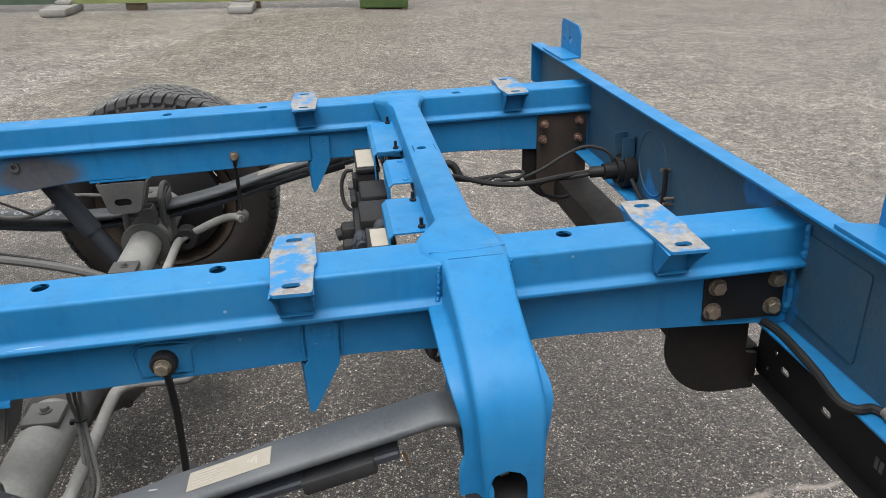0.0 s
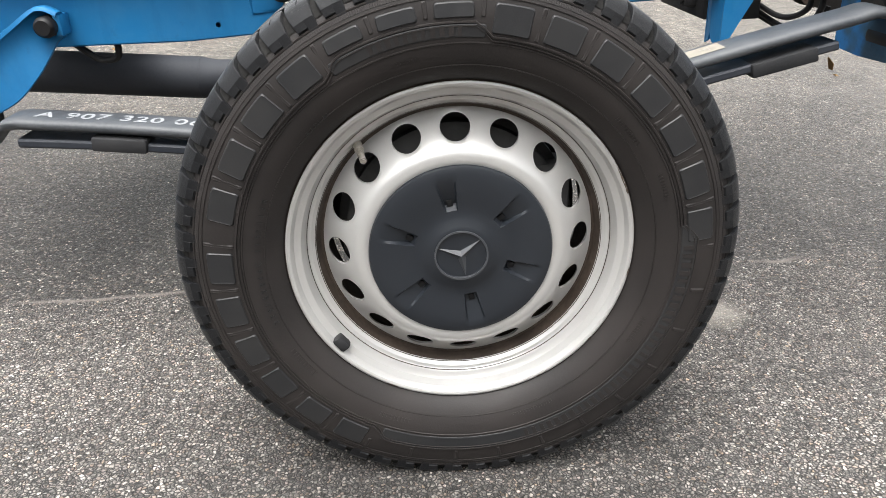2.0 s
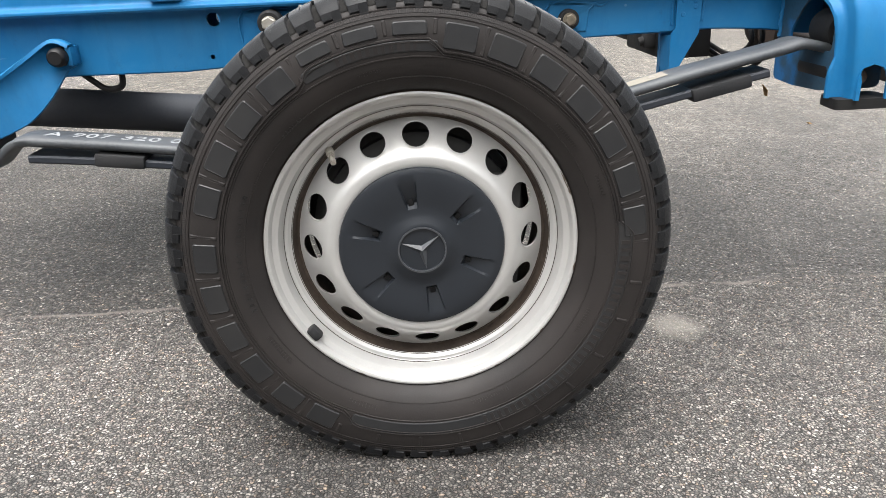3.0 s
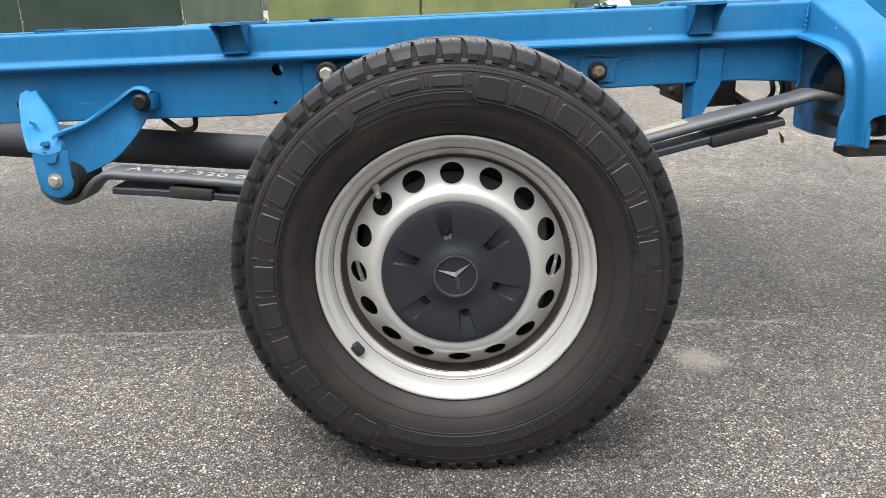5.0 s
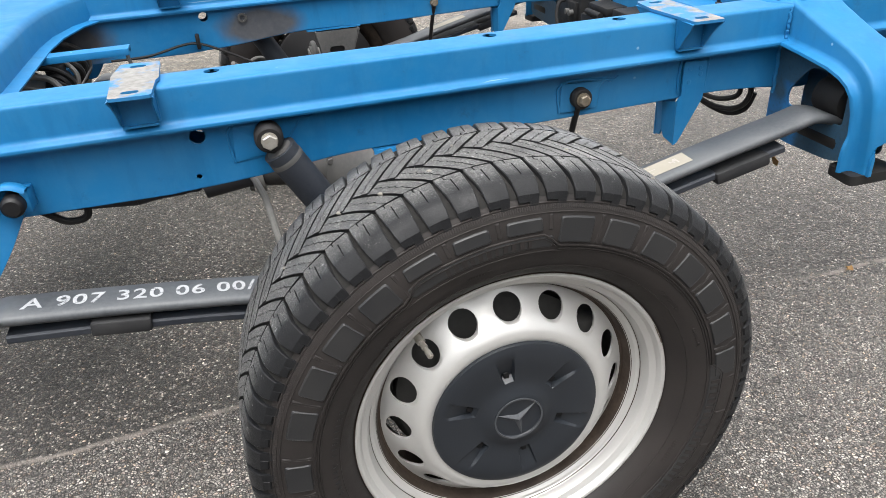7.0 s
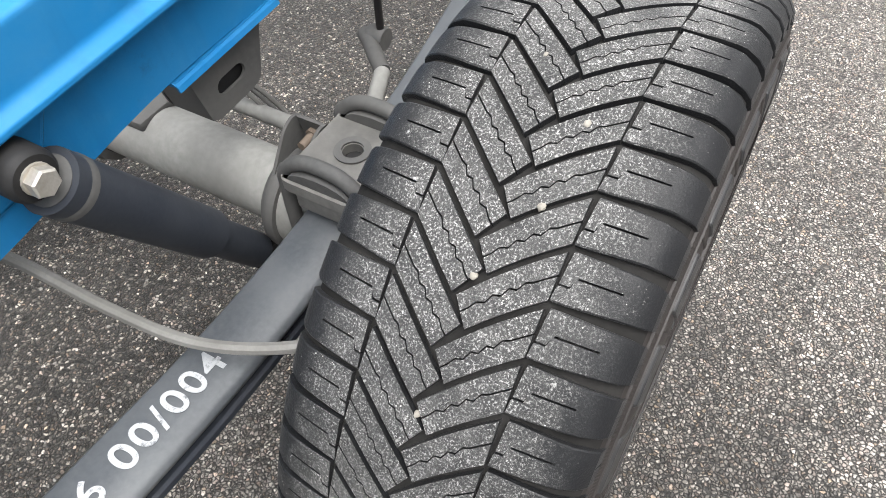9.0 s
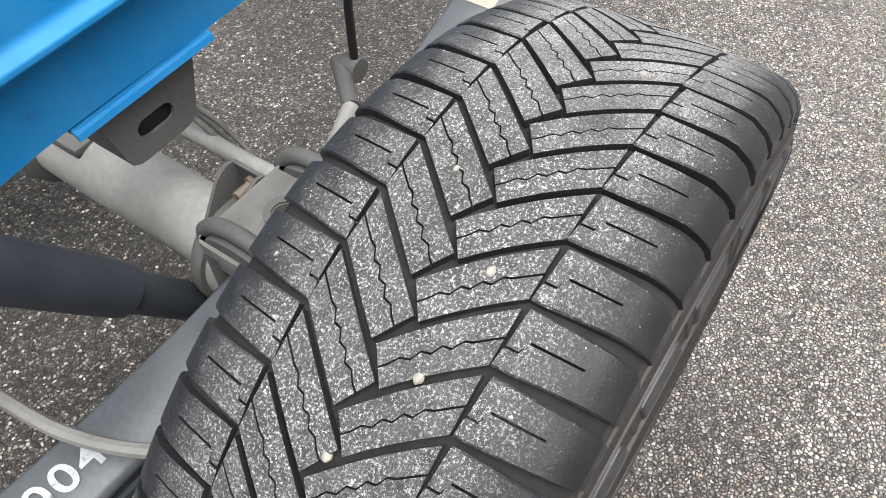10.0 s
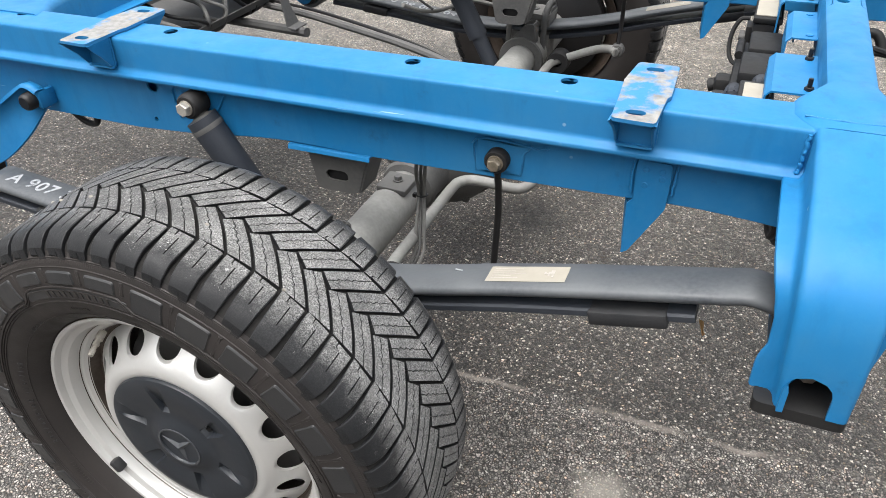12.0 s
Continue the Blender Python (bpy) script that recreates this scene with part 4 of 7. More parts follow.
    weld(bm, [(0.828, 0.447, 0.724), (0.829, 0.446, 0.70), (0.830, 0.446, 0.676)], 0.0036, 4)
    weld(bm, [(0.727, 0.466, 0.655), (0.727, 0.466, 0.60), (0.727, 0.466, 0.56)], 0.004, 5)
    pieces("weld_bead", bm, BLUE, ob, far=far, smooth=85)


hanger(False)
hanger(True)


def front_hanger(far):
    """Forked bracket that carries the front spring eye below the rail."""
    bm = B()
    top = [(-0.602, 0.430, 0.606), (-0.622, 0.430, 0.616), (-0.644, 0.428, 0.611), (-0.672, 0.400, 0.589), (-0.698, 0.362, 0.567), (-0.713, 0.328, 0.557), (-0.729, 0.298, 0.551)]
    bot = [(-0.604, 0.571), (-0.613, 0.566), (-0.622, 0.559), (-0.645, 0.520), (-0.670, 0.487), (-0.690, 0.474), (-0.712, 0.466)]
    arm = []
    top.append((-0.740, 0.284, 0.543))
    bot.append((-0.720, 0.470))
    top = smooth_path(top, 4)
    bot = [(p.x, p.y) for p in smooth_path([(x, z, 0) for x, z in bot], 4)]
    for (xt, y, zt), (xb, zb) in zip(top, bot):
        yp = y + 0.018
        arm.append([(xt - 0.002, y - 0.002, zt - 0.003), (xt - 0.001, y - 0.001, zt + 0.0005), (xt, y + 0.003, zt + 0.001), (xt, yp - 0.005, zt), (xt + 0.001, yp, zt - 0.005), ((xt + xb) / 2, yp + 0.001, (zt + zb) / 2), (xb, yp, zb), (xb - 0.001, yp + 0.006, zb - 0.002)])
    sheet(bm, arm, 0.004)
    ob = part("spring_bracket", bm, BLUE, frame_thing, "blue forked spring bracket bolted to the rail", far=far, smooth=55)
    bm = B()
    rows = []
    for xl, xr, y, z, sag in ((-0.862, -0.843, 0.434, 0.618, 0.0), (-0.868, -0.837, 0.420, 0.613, 0.0), (-0.858, -0.810, 0.392, 0.597, 0.001), (-0.842, -0.782, 0.362, 0.576, 0.002), (-0.824, -0.757, 0.328, 0.556, 0.003), (-0.807, -0.736, 0.300, 0.542, 0.004), (-0.798, -0.729, 0.286, 0.532, 0.005), (-0.793, -0.727, 0.279, 0.522, 0.006), (-0.791, -0.727, 0.277, 0.517, 0.007)):
        m = (xl + xr) / 2
        rows.append([(xl + 0.002, y + 0.050, z - 0.004), (xl - 0.001, y + 0.010, z), (xl, y + 0.001, z + 0.003), (xl + 0.005, y, z + 0.0025), (xl + 0.010, y + 0.003, z - 0.001), (m, y + 0.002, z - sag), (xr - 0.009, y + 0.002, z - 0.001), (xr - 0.002, y + 0.003, z + 0.002), (xr, y + 0.010, z + 0.001), (xr - 0.001, y + 0.022, z - 0.006)])
    sheet(bm, rows, 0.004)
    shield = part("shield", bm, BLUE, ob, far=far, smooth=60)
    bm = B()
    extrude(bm, fillet([(-0.764, 0.514), (-0.760, 0.497), (-0.742, 0.497), (-0.734, 0.514)], 0.003, 3), 0.2755, 0.2795, "xz")
    extrude(bm, fillet([(-0.768, 0.530), (-0.762, 0.538), (-0.755, 0.538), (-0.751, 0.529)], 0.002, 2), 0.280, 0.292, "xz")
    sheet(bm, [[(-0.812, 0.336, 0.566), (-0.806, 0.330, 0.570), (-0.800, 0.330, 0.562)], [(-0.795, 0.330, 0.561), (-0.790, 0.324, 0.566), (-0.786, 0.322, 0.556)]], 0.002)
    pieces("shield_tab", bm, BLUE, shield, far=far)
    for y0, y1, nm in ((0.2805, 0.2860, "eye_plate"), (0.388, 0.394, "eye_plate")):
        bm = B()
        pts = [(-0.787, 0.5165)] + [(-0.7515 + 0.0345 * math.cos(a), 0.462 + 0.0345 * math.sin(a)) for a in np.linspace(math.pi, math.pi * 2, 14)] + [(-0.717, 0.5185)]
        extrude(bm, pts, y0, y1, "xz")
        bevelled(bm, 0.001, 1)
        part(nm, bm, BLUE, ob, far=far)
    bm = B()
    hex_bolt(bm, -0.7515, 0.2805, 0.462, 0.0098, 0.009, 0.5, 1.45)
    part("bolt", bm, ZINC, ob, far=far)
    bm = B()
    lathe(bm, [(0, 0.410), (0.012, 0.410), (0.0155, 0.413), (0.017, 0.418), (0.017, 0.448), (0, 0.448)], 24, -0.622, 0.589)
    lathe(bm, [(0, 0.425), (0.009, 0.425), (0.012, 0.428), (0.012, 0.45), (0, 0.45)], 20, -0.872, 0.592)
    pieces("pivot_bolt", bm, BLACK, ob, "dark capped bolt", far=far)
    bm = B()
    box(bm, -0.612, -0.600, 0.43, 0.468, 0.572, 0.606, 0.003)
    box(bm, -0.880, -0.850, 0.43, 0.468, 0.57, 0.606, 0.004)
    pieces("mounting_lug", bm, BLUE, ob, far=far)
    bm = B()
    lathe(bm, [(0, 0.2835), (0.036, 0.2835), (0.0395, 0.287), (0.0395, 0.383), (0.036, 0.3865), (0, 0.3865)], 32, -0.748, 0.462)
    part("bush", bm, RUBBER, ob, far=far)


front_hanger(False)
front_hanger(True)

# rear cross beam with its flanges, tabs and pressed ring
bm = B()
sec = fillet([(1.268, 0.7640), (1.309, 0.7640), (1.309, 0.538), (1.262, 0.538), (1.262, 0.5425), (1.304, 0.5425), (1.304, 0.7590), (1.268, 0.7590)], [0.001, 0.006, 0.006, 0.001, 0.001, 0.004, 0.004, 0.001], 3)
extrude(bm, sec, 0.025, 1.955, "xz")
beam = part("rear_beam", bm, BLUE, frame_thing)
bm = B()
extrude(bm, [(0.03, 0.546), (1.95, 0.546), (1.95, 0.757), (0.03, 0.757)], 1.3020, 1.3036, "yz")
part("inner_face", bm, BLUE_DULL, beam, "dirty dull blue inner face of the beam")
bm = B()
for y in (0.025, 1.951):
    extrude(bm, [(1.268, 0.7585), (1.304, 0.7585), (1.304, 0.62), (1.268, 0.64)], y, y + 0.004, "xz")
pieces("end_plate", bm, BLUE, beam)
for y0, y1 in ((0.165, 0.345), (1.635, 1.815)):
    bm = B()
    face = fillet([(y0, 0.766), (y0, 0.842), (y0 + 0.02, 0.858), (y1 - 0.015, 0.862), (y1, 0.845), (y1, 0.766)], [0, 0.02, 0.01, 0.02, 0.02, 0], 4)
    m = (y0 + y1) / 2
    extrude(bm, face, 1.328, 1.333, "yz", [slot(m, 0.806, 0.022, 0.022), circle(m + 0.06, 0.80, 0.006, 10), circle(m + 0.055, 0.83, 0.004, 8)])
    extrude(bm, fillet([(1.272, y0 - 0.01), (1.333, y0), (1.333, y1), (1.272, y1 + 0.02)], 0.008, 3), 0.7655, 0.7705, "xy")
    part("lamp_tab", bm, BLUE, beam)
bm = B()
ringpts = [(1.3020, 1.02 + 0.075 * math.cos(a), 0.640 + 0.075 * math.sin(a)) for a in np.linspace(0, 2 * math.pi, 33)]
tube(bm, ringpts, 0.0022, 6, 1)
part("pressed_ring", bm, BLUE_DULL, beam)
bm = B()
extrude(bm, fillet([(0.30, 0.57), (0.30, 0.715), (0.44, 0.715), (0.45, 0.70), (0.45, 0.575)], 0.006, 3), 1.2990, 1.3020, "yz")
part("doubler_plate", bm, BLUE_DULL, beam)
bm = B()
for y, z in ((0.90, 0.60), (0.905, 0.585), (0.93, 0.655), (0.79, 0.60)):
    tube(bm, [(1.304, y, z), (1.280, y, z + 0.002)], 0.004, 8, 1)
pieces("stud", bm, RUST_BOLT, beam)
bm = B()
for y, far in ((0.450, False), (1.53, True)):
    weld(bm, [(1.299, y - 0.004, 0.728), (1.300, y - 0.006, 0.70), (1.299, y - 0.006, 0.675)], 0.0055, 6)
    weld(bm, [(1.300, y + 0.016, 0.652), (1.300, y + 0.014, 0.62), (1.299, y + 0.016, 0.565)], 0.006, 7)
pieces("weld_bead", bm, BLUE, beam, smooth=85)
bm = B()
sheet(bm, [[(1.266, 1.116, z), (1.296, 1.116, z), (1.298, 1.122, z), (1.298, 1.158, z), (1.296, 1.164, z), (1.266, 1.164, z)] for z in (0.622, 0.650, 0.676)], 0.003)
sheet(bm, [[(1.303, y, 0.630), (1.2985, y, 0.630), (1.2975, y, 0.626)] for y in (1.120, 1.160)], 0.003)
part("socket_bracket", bm, BLUE_DULL, beam)

# front end of the small blue channel with its grey stay
bm = B()
sec = fillet([(1.105, 0.655), (1.150, 0.655), (1.150, 0.639), (1.146, 0.639), (1.146, 0.651), (1.109, 0.651), (1.109, 0.639), (1.105, 0.639)], 0.0018, 2)
extrude(bm, sec, -0.745, -0.502, "yz")
stay = part("support_channel", bm, BLUE, frame_thing)
bm = B()
sheet(bm, [[(-0.512, 1.112, 0.650), (-0.512, 1.144, 0.650)], [(-0.505, 1.112, 0.61), (-0.505, 1.144, 0.61)], [(-0.494, 1.11, 0.56), (-0.494, 1.148, 0.56)], [(-0.484, 1.10, 0.53), (-0.484, 1.155, 0.53)], [(-0.46, 1.10, 0.527), (-0.46, 1.155, 0.527)]], 0.003)
part("stay", bm, AXLE_DARK, stay)

# threaded bush in the far rail
bm = B()
lathe(bm, [(0.0075, 0.5240), (0.0075, 0.529), (0.0125, 0.529), (0.013, 0.5240)], 18, -0.238, 0.628)
part("threaded_bush", bm, AXLE_DARK, RAIL_FAR, far=True)


# ---------------------------------------------------------------- wheels
HUB = 0.345
SIDE = [(0.2215, 0.004), (0.226, -0.004), (0.234, -0.013), (0.245, -0.0205), (0.258, -0.0265), (0.272, -0.0295), (0.288, -0.0305), (0.302, -0.0295), (0.316, -0.0265), (0.327, -0.0225), (0.335, -0.0185)]
YC = 0.0875


def side_y(r):
    return float(np.interp(r, [p[0] for p in SIDE], [p[1] for p in SIDE]))


def crown(y):
    """Radius of the worn tread surface at y."""
    return 0.3595 - 0.55 * (y - YC) ** 2


def settle(bm):
    """The tyre flattens on the ground."""
    for v in bm.verts:
        if v.co.z < 0.0015:
            v.co.z = 0.0015 + (v.co.z - 0.0015) * 0.02


def tyre_body():
    bm = B()
    half = SIDE + [(0.3395, -0.0120), (0.3435, -0.002), (0.3470, 0.012), (0.3490, 0.04), (0.3500, YC)]
    prof = half + [(r, 2 * YC - y) for r, y in half[-2::-1]]
    lathe(bm, prof, 160, 0, HUB)
    settle(bm)
    return bm


def on_tyre(phi, y, r):
    a = radians(phi)
    return (r * math.sin(a), y, HUB + r * math.cos(a))


def block(bm, pts, depth=0.0085, shrink=0.94):
    """A tread block from its outline in degrees and metres across."""
    n = len(pts)
    cp, cy = sum(p[0] for p in pts) / n, sum(p[1] for p in pts) / n
    low = [bm.verts.new(on_tyre(p, y, crown(y) - depth - 0.001)) for p, y in pts]
    mid = [bm.verts.new(on_tyre(p, y, crown(y) - 0.0012)) for p, y in pts]
    top = [bm.verts.new(on_tyre(cp + (p - cp) * shrink, cy + (y - cy) * (1 - (1 - shrink) * 0.5), crown(y))) for p, y in pts]
    for a, b in ((low, mid), (mid, top)):
        for i in range(n):
            bm.faces.new((a[i], a[(i + 1) % n], b[(i + 1) % n], b[i]))
    bm.faces.new(top)


def groove_floor():
    """Dusty floor of the grooves, just over the carcass."""
    bm = B()
    half = [(0.3345, -0.0198), (0.3410, -0.0150), (0.3470, -0.0050), (0.3505, 0.012), (0.3528, 0.04), (0.3537, YC)]
    lathe(bm, half + [(r, 2 * YC - y) for r, y in half[-2::-1]], 160, 0, HUB)
    settle(bm)
    return bm


def tyre_tread():
    """Swept centre arms that meet in a herringbone, and split shoulder lugs that turn down the sidewall."""
    bm = B()
    rng = random.Random(5)
    count, y_near, y_far = 61, 0.0378, 0.1390
    unit = 360 / count

    def near_groove(i, y):
        """Angle of the swept groove that starts at the near shoulder."""
        t = (y - y_near) / 0.0577
        return -4.8 + unit * i - 8.7 * t + 0.45 * math.sin(math.pi * min(1.0, max(0.0, t)))

    def far_groove(i, y):
        t = (y_far - y) / 0.0590
        return -7.6 + unit * i - 8.4 * t

    def arm(first, second, s_lo, s_hi, wob):
        """One arm between two grooves, cut lengthwise by a wavy sipe."""
        def at(s, v):
            a, b = first(s), second(s)
            return (a[0] + (b[0] - a[0]) * v, a[1] + (b[1] - a[1]) * v)
        n = 13
        wave = [0.5 + wob + (0.045 * (1 if i % 2 else -1) if 3 < i < 11 else 0.0) for i in range(n)]
        for edge, gap in ((0.070, -0.018), (0.930, 0.018)):
            pts = [at(s, edge) for s in np.linspace(s_lo, s_hi, 6)]
            pts += [at(s, w + gap) for s, w in zip(np.linspace(s_hi, s_lo, n), reversed(wave))]
            block(bm, pts, 0.0085, 0.985)

    for i in range(count):
        wob = rng.uniform(-0.03, 0.03)
        # near arm: from the near shoulder to the flank of the far groove
        arm(lambda s: (near_groove(i + 1, y_near + (0.0955 - y_near) * s), y_near + (0.0955 - y_near) * s),
            lambda s: (near_groove(i, y_near + (0.0800 - y_near) * s), y_near + (0.0800 - y_near) * s), 0.022, 0.970, wob)
        # far arm: from the far shoulder to the flank of the near groove
        arm(lambda s: (far_groove(i + 1, y_far + (0.0800 - y_far) * s), y_far + (0.0800 - y_far) * s),
            lambda s: (far_groove(i, y_far + (0.0955 - y_far) * s), y_far + (0.0955 - y_far) * s), 0.022, 0.965, -wob)
        for sign in (1, -1):
            # shoulder lug: a sipe in two offset lengths, gaps that widen outwards, a faceted end
            base = -4.8 + unit * i if sign > 0 else -7.6 + unit * i
            y_in = y_near - 0.0014 if sign > 0 else y_far + 0.0014
            # across, drop below the crown, depth and offset of the sipe
            rows = [(y_in, 0.0, 0.004, -0.30), (0.0300, 0.0, 0.004, -0.30), (0.0288, 0.0, 0.0, -0.12), (0.0272, 0.0, 0.0, 0.06), (0.0260, 0.0, 0.0055, 0.06),
                    (0.012, 0.0, 0.0055, 0.06), (0.0010, -0.0004, 0.0055, 0.06), (-0.0004, -0.0005, 0.0, 0.06), (-0.0070, -0.0016, 0.0, 0.06),
                    (-0.0165, -0.0078, 0.0, 0.06), (-0.0220, -0.0152, 0.0, 0.06), (-0.0238, -0.0235, 0.0, 0.06)]
            if sign < 0:
                rows = [(2 * YC - row[0] if k else row[0], *row[1:]) for k, row in enumerate(rows)]
            half, last = 0.5 * unit, len(rows) - 1
            cols = [-0.90 * half, -0.84 * half, -0.42 * half, -0.12, -0.05, 0.0, 0.05, 0.12, 0.42 * half, 0.84 * half, 0.90 * half]
            mid = len(cols) // 2
            tops, lows = [], []
            jag = rng.uniform(-0.0012, 0.0012)
            for k, (y, dr, sipe, shift) in enumerate(rows):
                d = min(abs(YC - y), 0.0965)
                u = min(1.0, abs(y - y_in) / 0.060)
                tight = 1.0 - 0.15 * max(0.0, u - 0.12) / 0.88 - (0.0, 0.05, 0.10)[max(0, k - last + 2)]
                r_top = crown(YC - d) + dr
                rt, rl = [], []
                for m, c in enumerate(cols):
                    long_side = 0.0055 if (k == last and m > mid) else 0.0
                    zig = sign * (0.0016 * (c / half)) if k == 0 else 0.0
                    cut = mid - 2 <= m <= mid + 2
                    phi = base + half + (c + (shift * half if cut else 0.0)) * tight + 0.6 * u
                    edge = 0.0009 if m in (0, len(cols) - 1) else 0.0
                    rr = r_top - long_side - edge - (sipe if abs(m - mid) < 2 else 0.0)
                    yt = y - zig + sign * (jag if k == 0 else 0.0)
                    rt.append(bm.verts.new(on_tyre(phi, yt, rr)))
                    rl.append(bm.verts.new(on_tyre(phi, yt + sign * (0.008 if k > last - 3 else 0.0), rr - 0.0085)))
                tops.append(rt)
                lows.append(rl)
            for k in range(last):
                for m in range(len(cols) - 1):
                    bm.faces.new((tops[k][m], tops[k][m + 1], tops[k + 1][m + 1], tops[k + 1][m]))
                for m in (0, len(cols) - 1):
                    bm.faces.new((tops[k][m], tops[k + 1][m], lows[k + 1][m], lows[k][m]))
            for k in (0, last):
                for m in range(len(cols) - 1):
                    bm.faces.new((tops[k][m], tops[k][m + 1], lows[k][m + 1], lows[k][m]))
    settle(bm)
    return bm


def sidewall_pads():
    """Raised pads with pairs of ribs between them, and two long bands for the maker's lettering."""
    bm = B()

    def pad(a0, a1, r0, r1, lift, n=6, rim=0.0, slant=0.0):
        """A plate on the sidewall with rounded corners, sloping edges and, if asked, a raised rim."""
        rm = (r0 + r1) / 2
        w = math.radians(a1 - a0) * rm
        e = math.radians(slant) * rm
        top = [(e + (w - 2 * e) * i / (n - 1), r1 - rm) for i in range(n)]
        low = [(w - w * i / (n - 1), r0 - rm) for i in range(n)]
        corner = min(0.0035, w * 0.3, (r1 - r0) * 0.3)
        outline = fillet(top + low, [corner] + [0] * (n - 2) + [corner, corner] + [0] * (n - 2) + [corner], 3)
        cw = w / 2
        levels = [(0.0, -0.001), (0.0008, lift * 0.5), (0.0019, lift)] + ([(0.0030, lift), (0.0042, lift - rim)] if rim else [])
        last = None
        for ins, up in levels:
            ring = []
            for u, v in outline:
                u2 = cw + (u - cw) * (1 - 2 * ins / max(w, 0.001))
                v2 = v * (1 - 2 * ins / (r1 - r0))
                r = rm + v2
                ring.append(bm.verts.new(on_tyre(a0 + math.degrees(u2 / rm), side_y(r) - up, r)))
            if last:
                for i in range(len(ring)):
                    j = (i + 1) % len(ring)
                    bm.faces.new((last[i], last[j], ring[j], ring[i]))
            last = ring
        m = len(last)
        for i in range(m // 2 - 1):
            bm.faces.new((last[i], last[i + 1], last[m - 2 - i], last[m - 1 - i]))
    rng = random.Random(3)
    bars = []
    for k in range(30):
        a = -73.3 + 11.85 * k + rng.uniform(-0.25, 0.25)
        deg = (a + 180) % 360 - 180
        small = -32 < deg < 4
        bars_only = deg > 82 or deg < -156
        if not bars_only:
            pad(a - 4.4, a + 4.3, 0.2945 if small else 0.279, 0.3120, 0.0021, 6, 0.0, 0.30)
        r0 = 0.2965 if (small or bars_only) else 0.279
        bars.append((a + 5.30, a + 6.55, r0 - 0.001))
    pad(-31.5, 4.5, 0.2735, 0.2895, 0.0011, 20)
    pad(80, 203, 0.2715, 0.2925, 0.0011, 50)
    settle(bm)
    plates, bm = bm, B()
    for a0, a1, r0 in bars:
        pad(a0, a1, r0, 0.3155, 0.0013, 2)
    settle(bm)
    return plates, bm


def sidewall_ribs():
    bm = B()
    for r, w in ((0.2690, 0.0012), (0.2435, 0.0008), (0.3270, 0.0014), (0.3165, 0.0008)):
        y = side_y(r)
        lathe(bm, [(r - w, y + 0.0005), (r - w * 0.5, y - 0.0011), (r + w * 0.5, y - 0.0011), (r + w, y + 0.0005)], 128, 0, HUB)
    settle(bm)
    return bm


def fine_ribbing():
    """A knurled band of fine ridges below the shoulder lugs."""
    bm = B()
    rows = []
    for i in range(1440):
        up = 0.0007 if i % 2 else 0.0004
        rows.append([bm.verts.new(on_tyre(i * 0.25, side_y(r) - (up if 0 < j < 3 else -0.0005), r)) for j, r in enumerate((0.3200, 0.3205, 0.3252, 0.3257))])
    for p, q in zip(rows, rows[1:] + rows[:1]):
        for m in range(3):
            bm.faces.new((p[m], q[m], q[m + 1], p[m + 1]))
    settle(bm)
    return bm


def contour_line():
    """A raised line that follows the plates and steps outwards round the two lettered bands."""
    bm = B()
    for shift, w in ((0.0, 0.0017), (-0.0042, 0.0008)):
        rows = []
        for i in range(181):
            a = -180 + 2.0 * i
            out = 0.0
            for lo, hi, top in ((-33.0, 6.0, 0.0150), (80.0, 205.0, 0.0165), (-280.0, -155.0, 0.0165)):
                t = min(1.0, max(0.0, min(a - lo, hi - a) / 3.5))
                out = max(out, top * t)
            r = 0.2757 + out + shift
            rows.append([bm.verts.new(on_tyre(a, side_y(r + d) - up, r + d)) for d, up in ((-w, -0.0005), (-w * 0.5, 0.0019), (w * 0.5, 0.0019), (w, -0.0005))])
        for p, q in zip(rows, rows[1:]):
            for m in range(3):
                bm.faces.new((p[m], q[m], q[m + 1], p[m + 1]))
    settle(bm)
    return bm


def sidewall_writing(body, start, stepdeg, r, size):
    bm = B()
    for i, ch in enumerate(body):
        if ch == " ":
            continue
        one = text_mesh(ch, size, 0.0004)
        a = start + i * stepdeg
        for v in one.verts:
            u, w, d = v.co
            rr = r + w
            p = on_tyre(a + math.degrees(u / r), side_y(rr) - 0.0010 - d, rr)
            v.co = p
        me = bpy.data.meshes.new("tmp")
        one.to_mesh(me)
        one.free()
        bm.from_mesh(me)
        bpy.data.meshes.remove(me)
    return bm


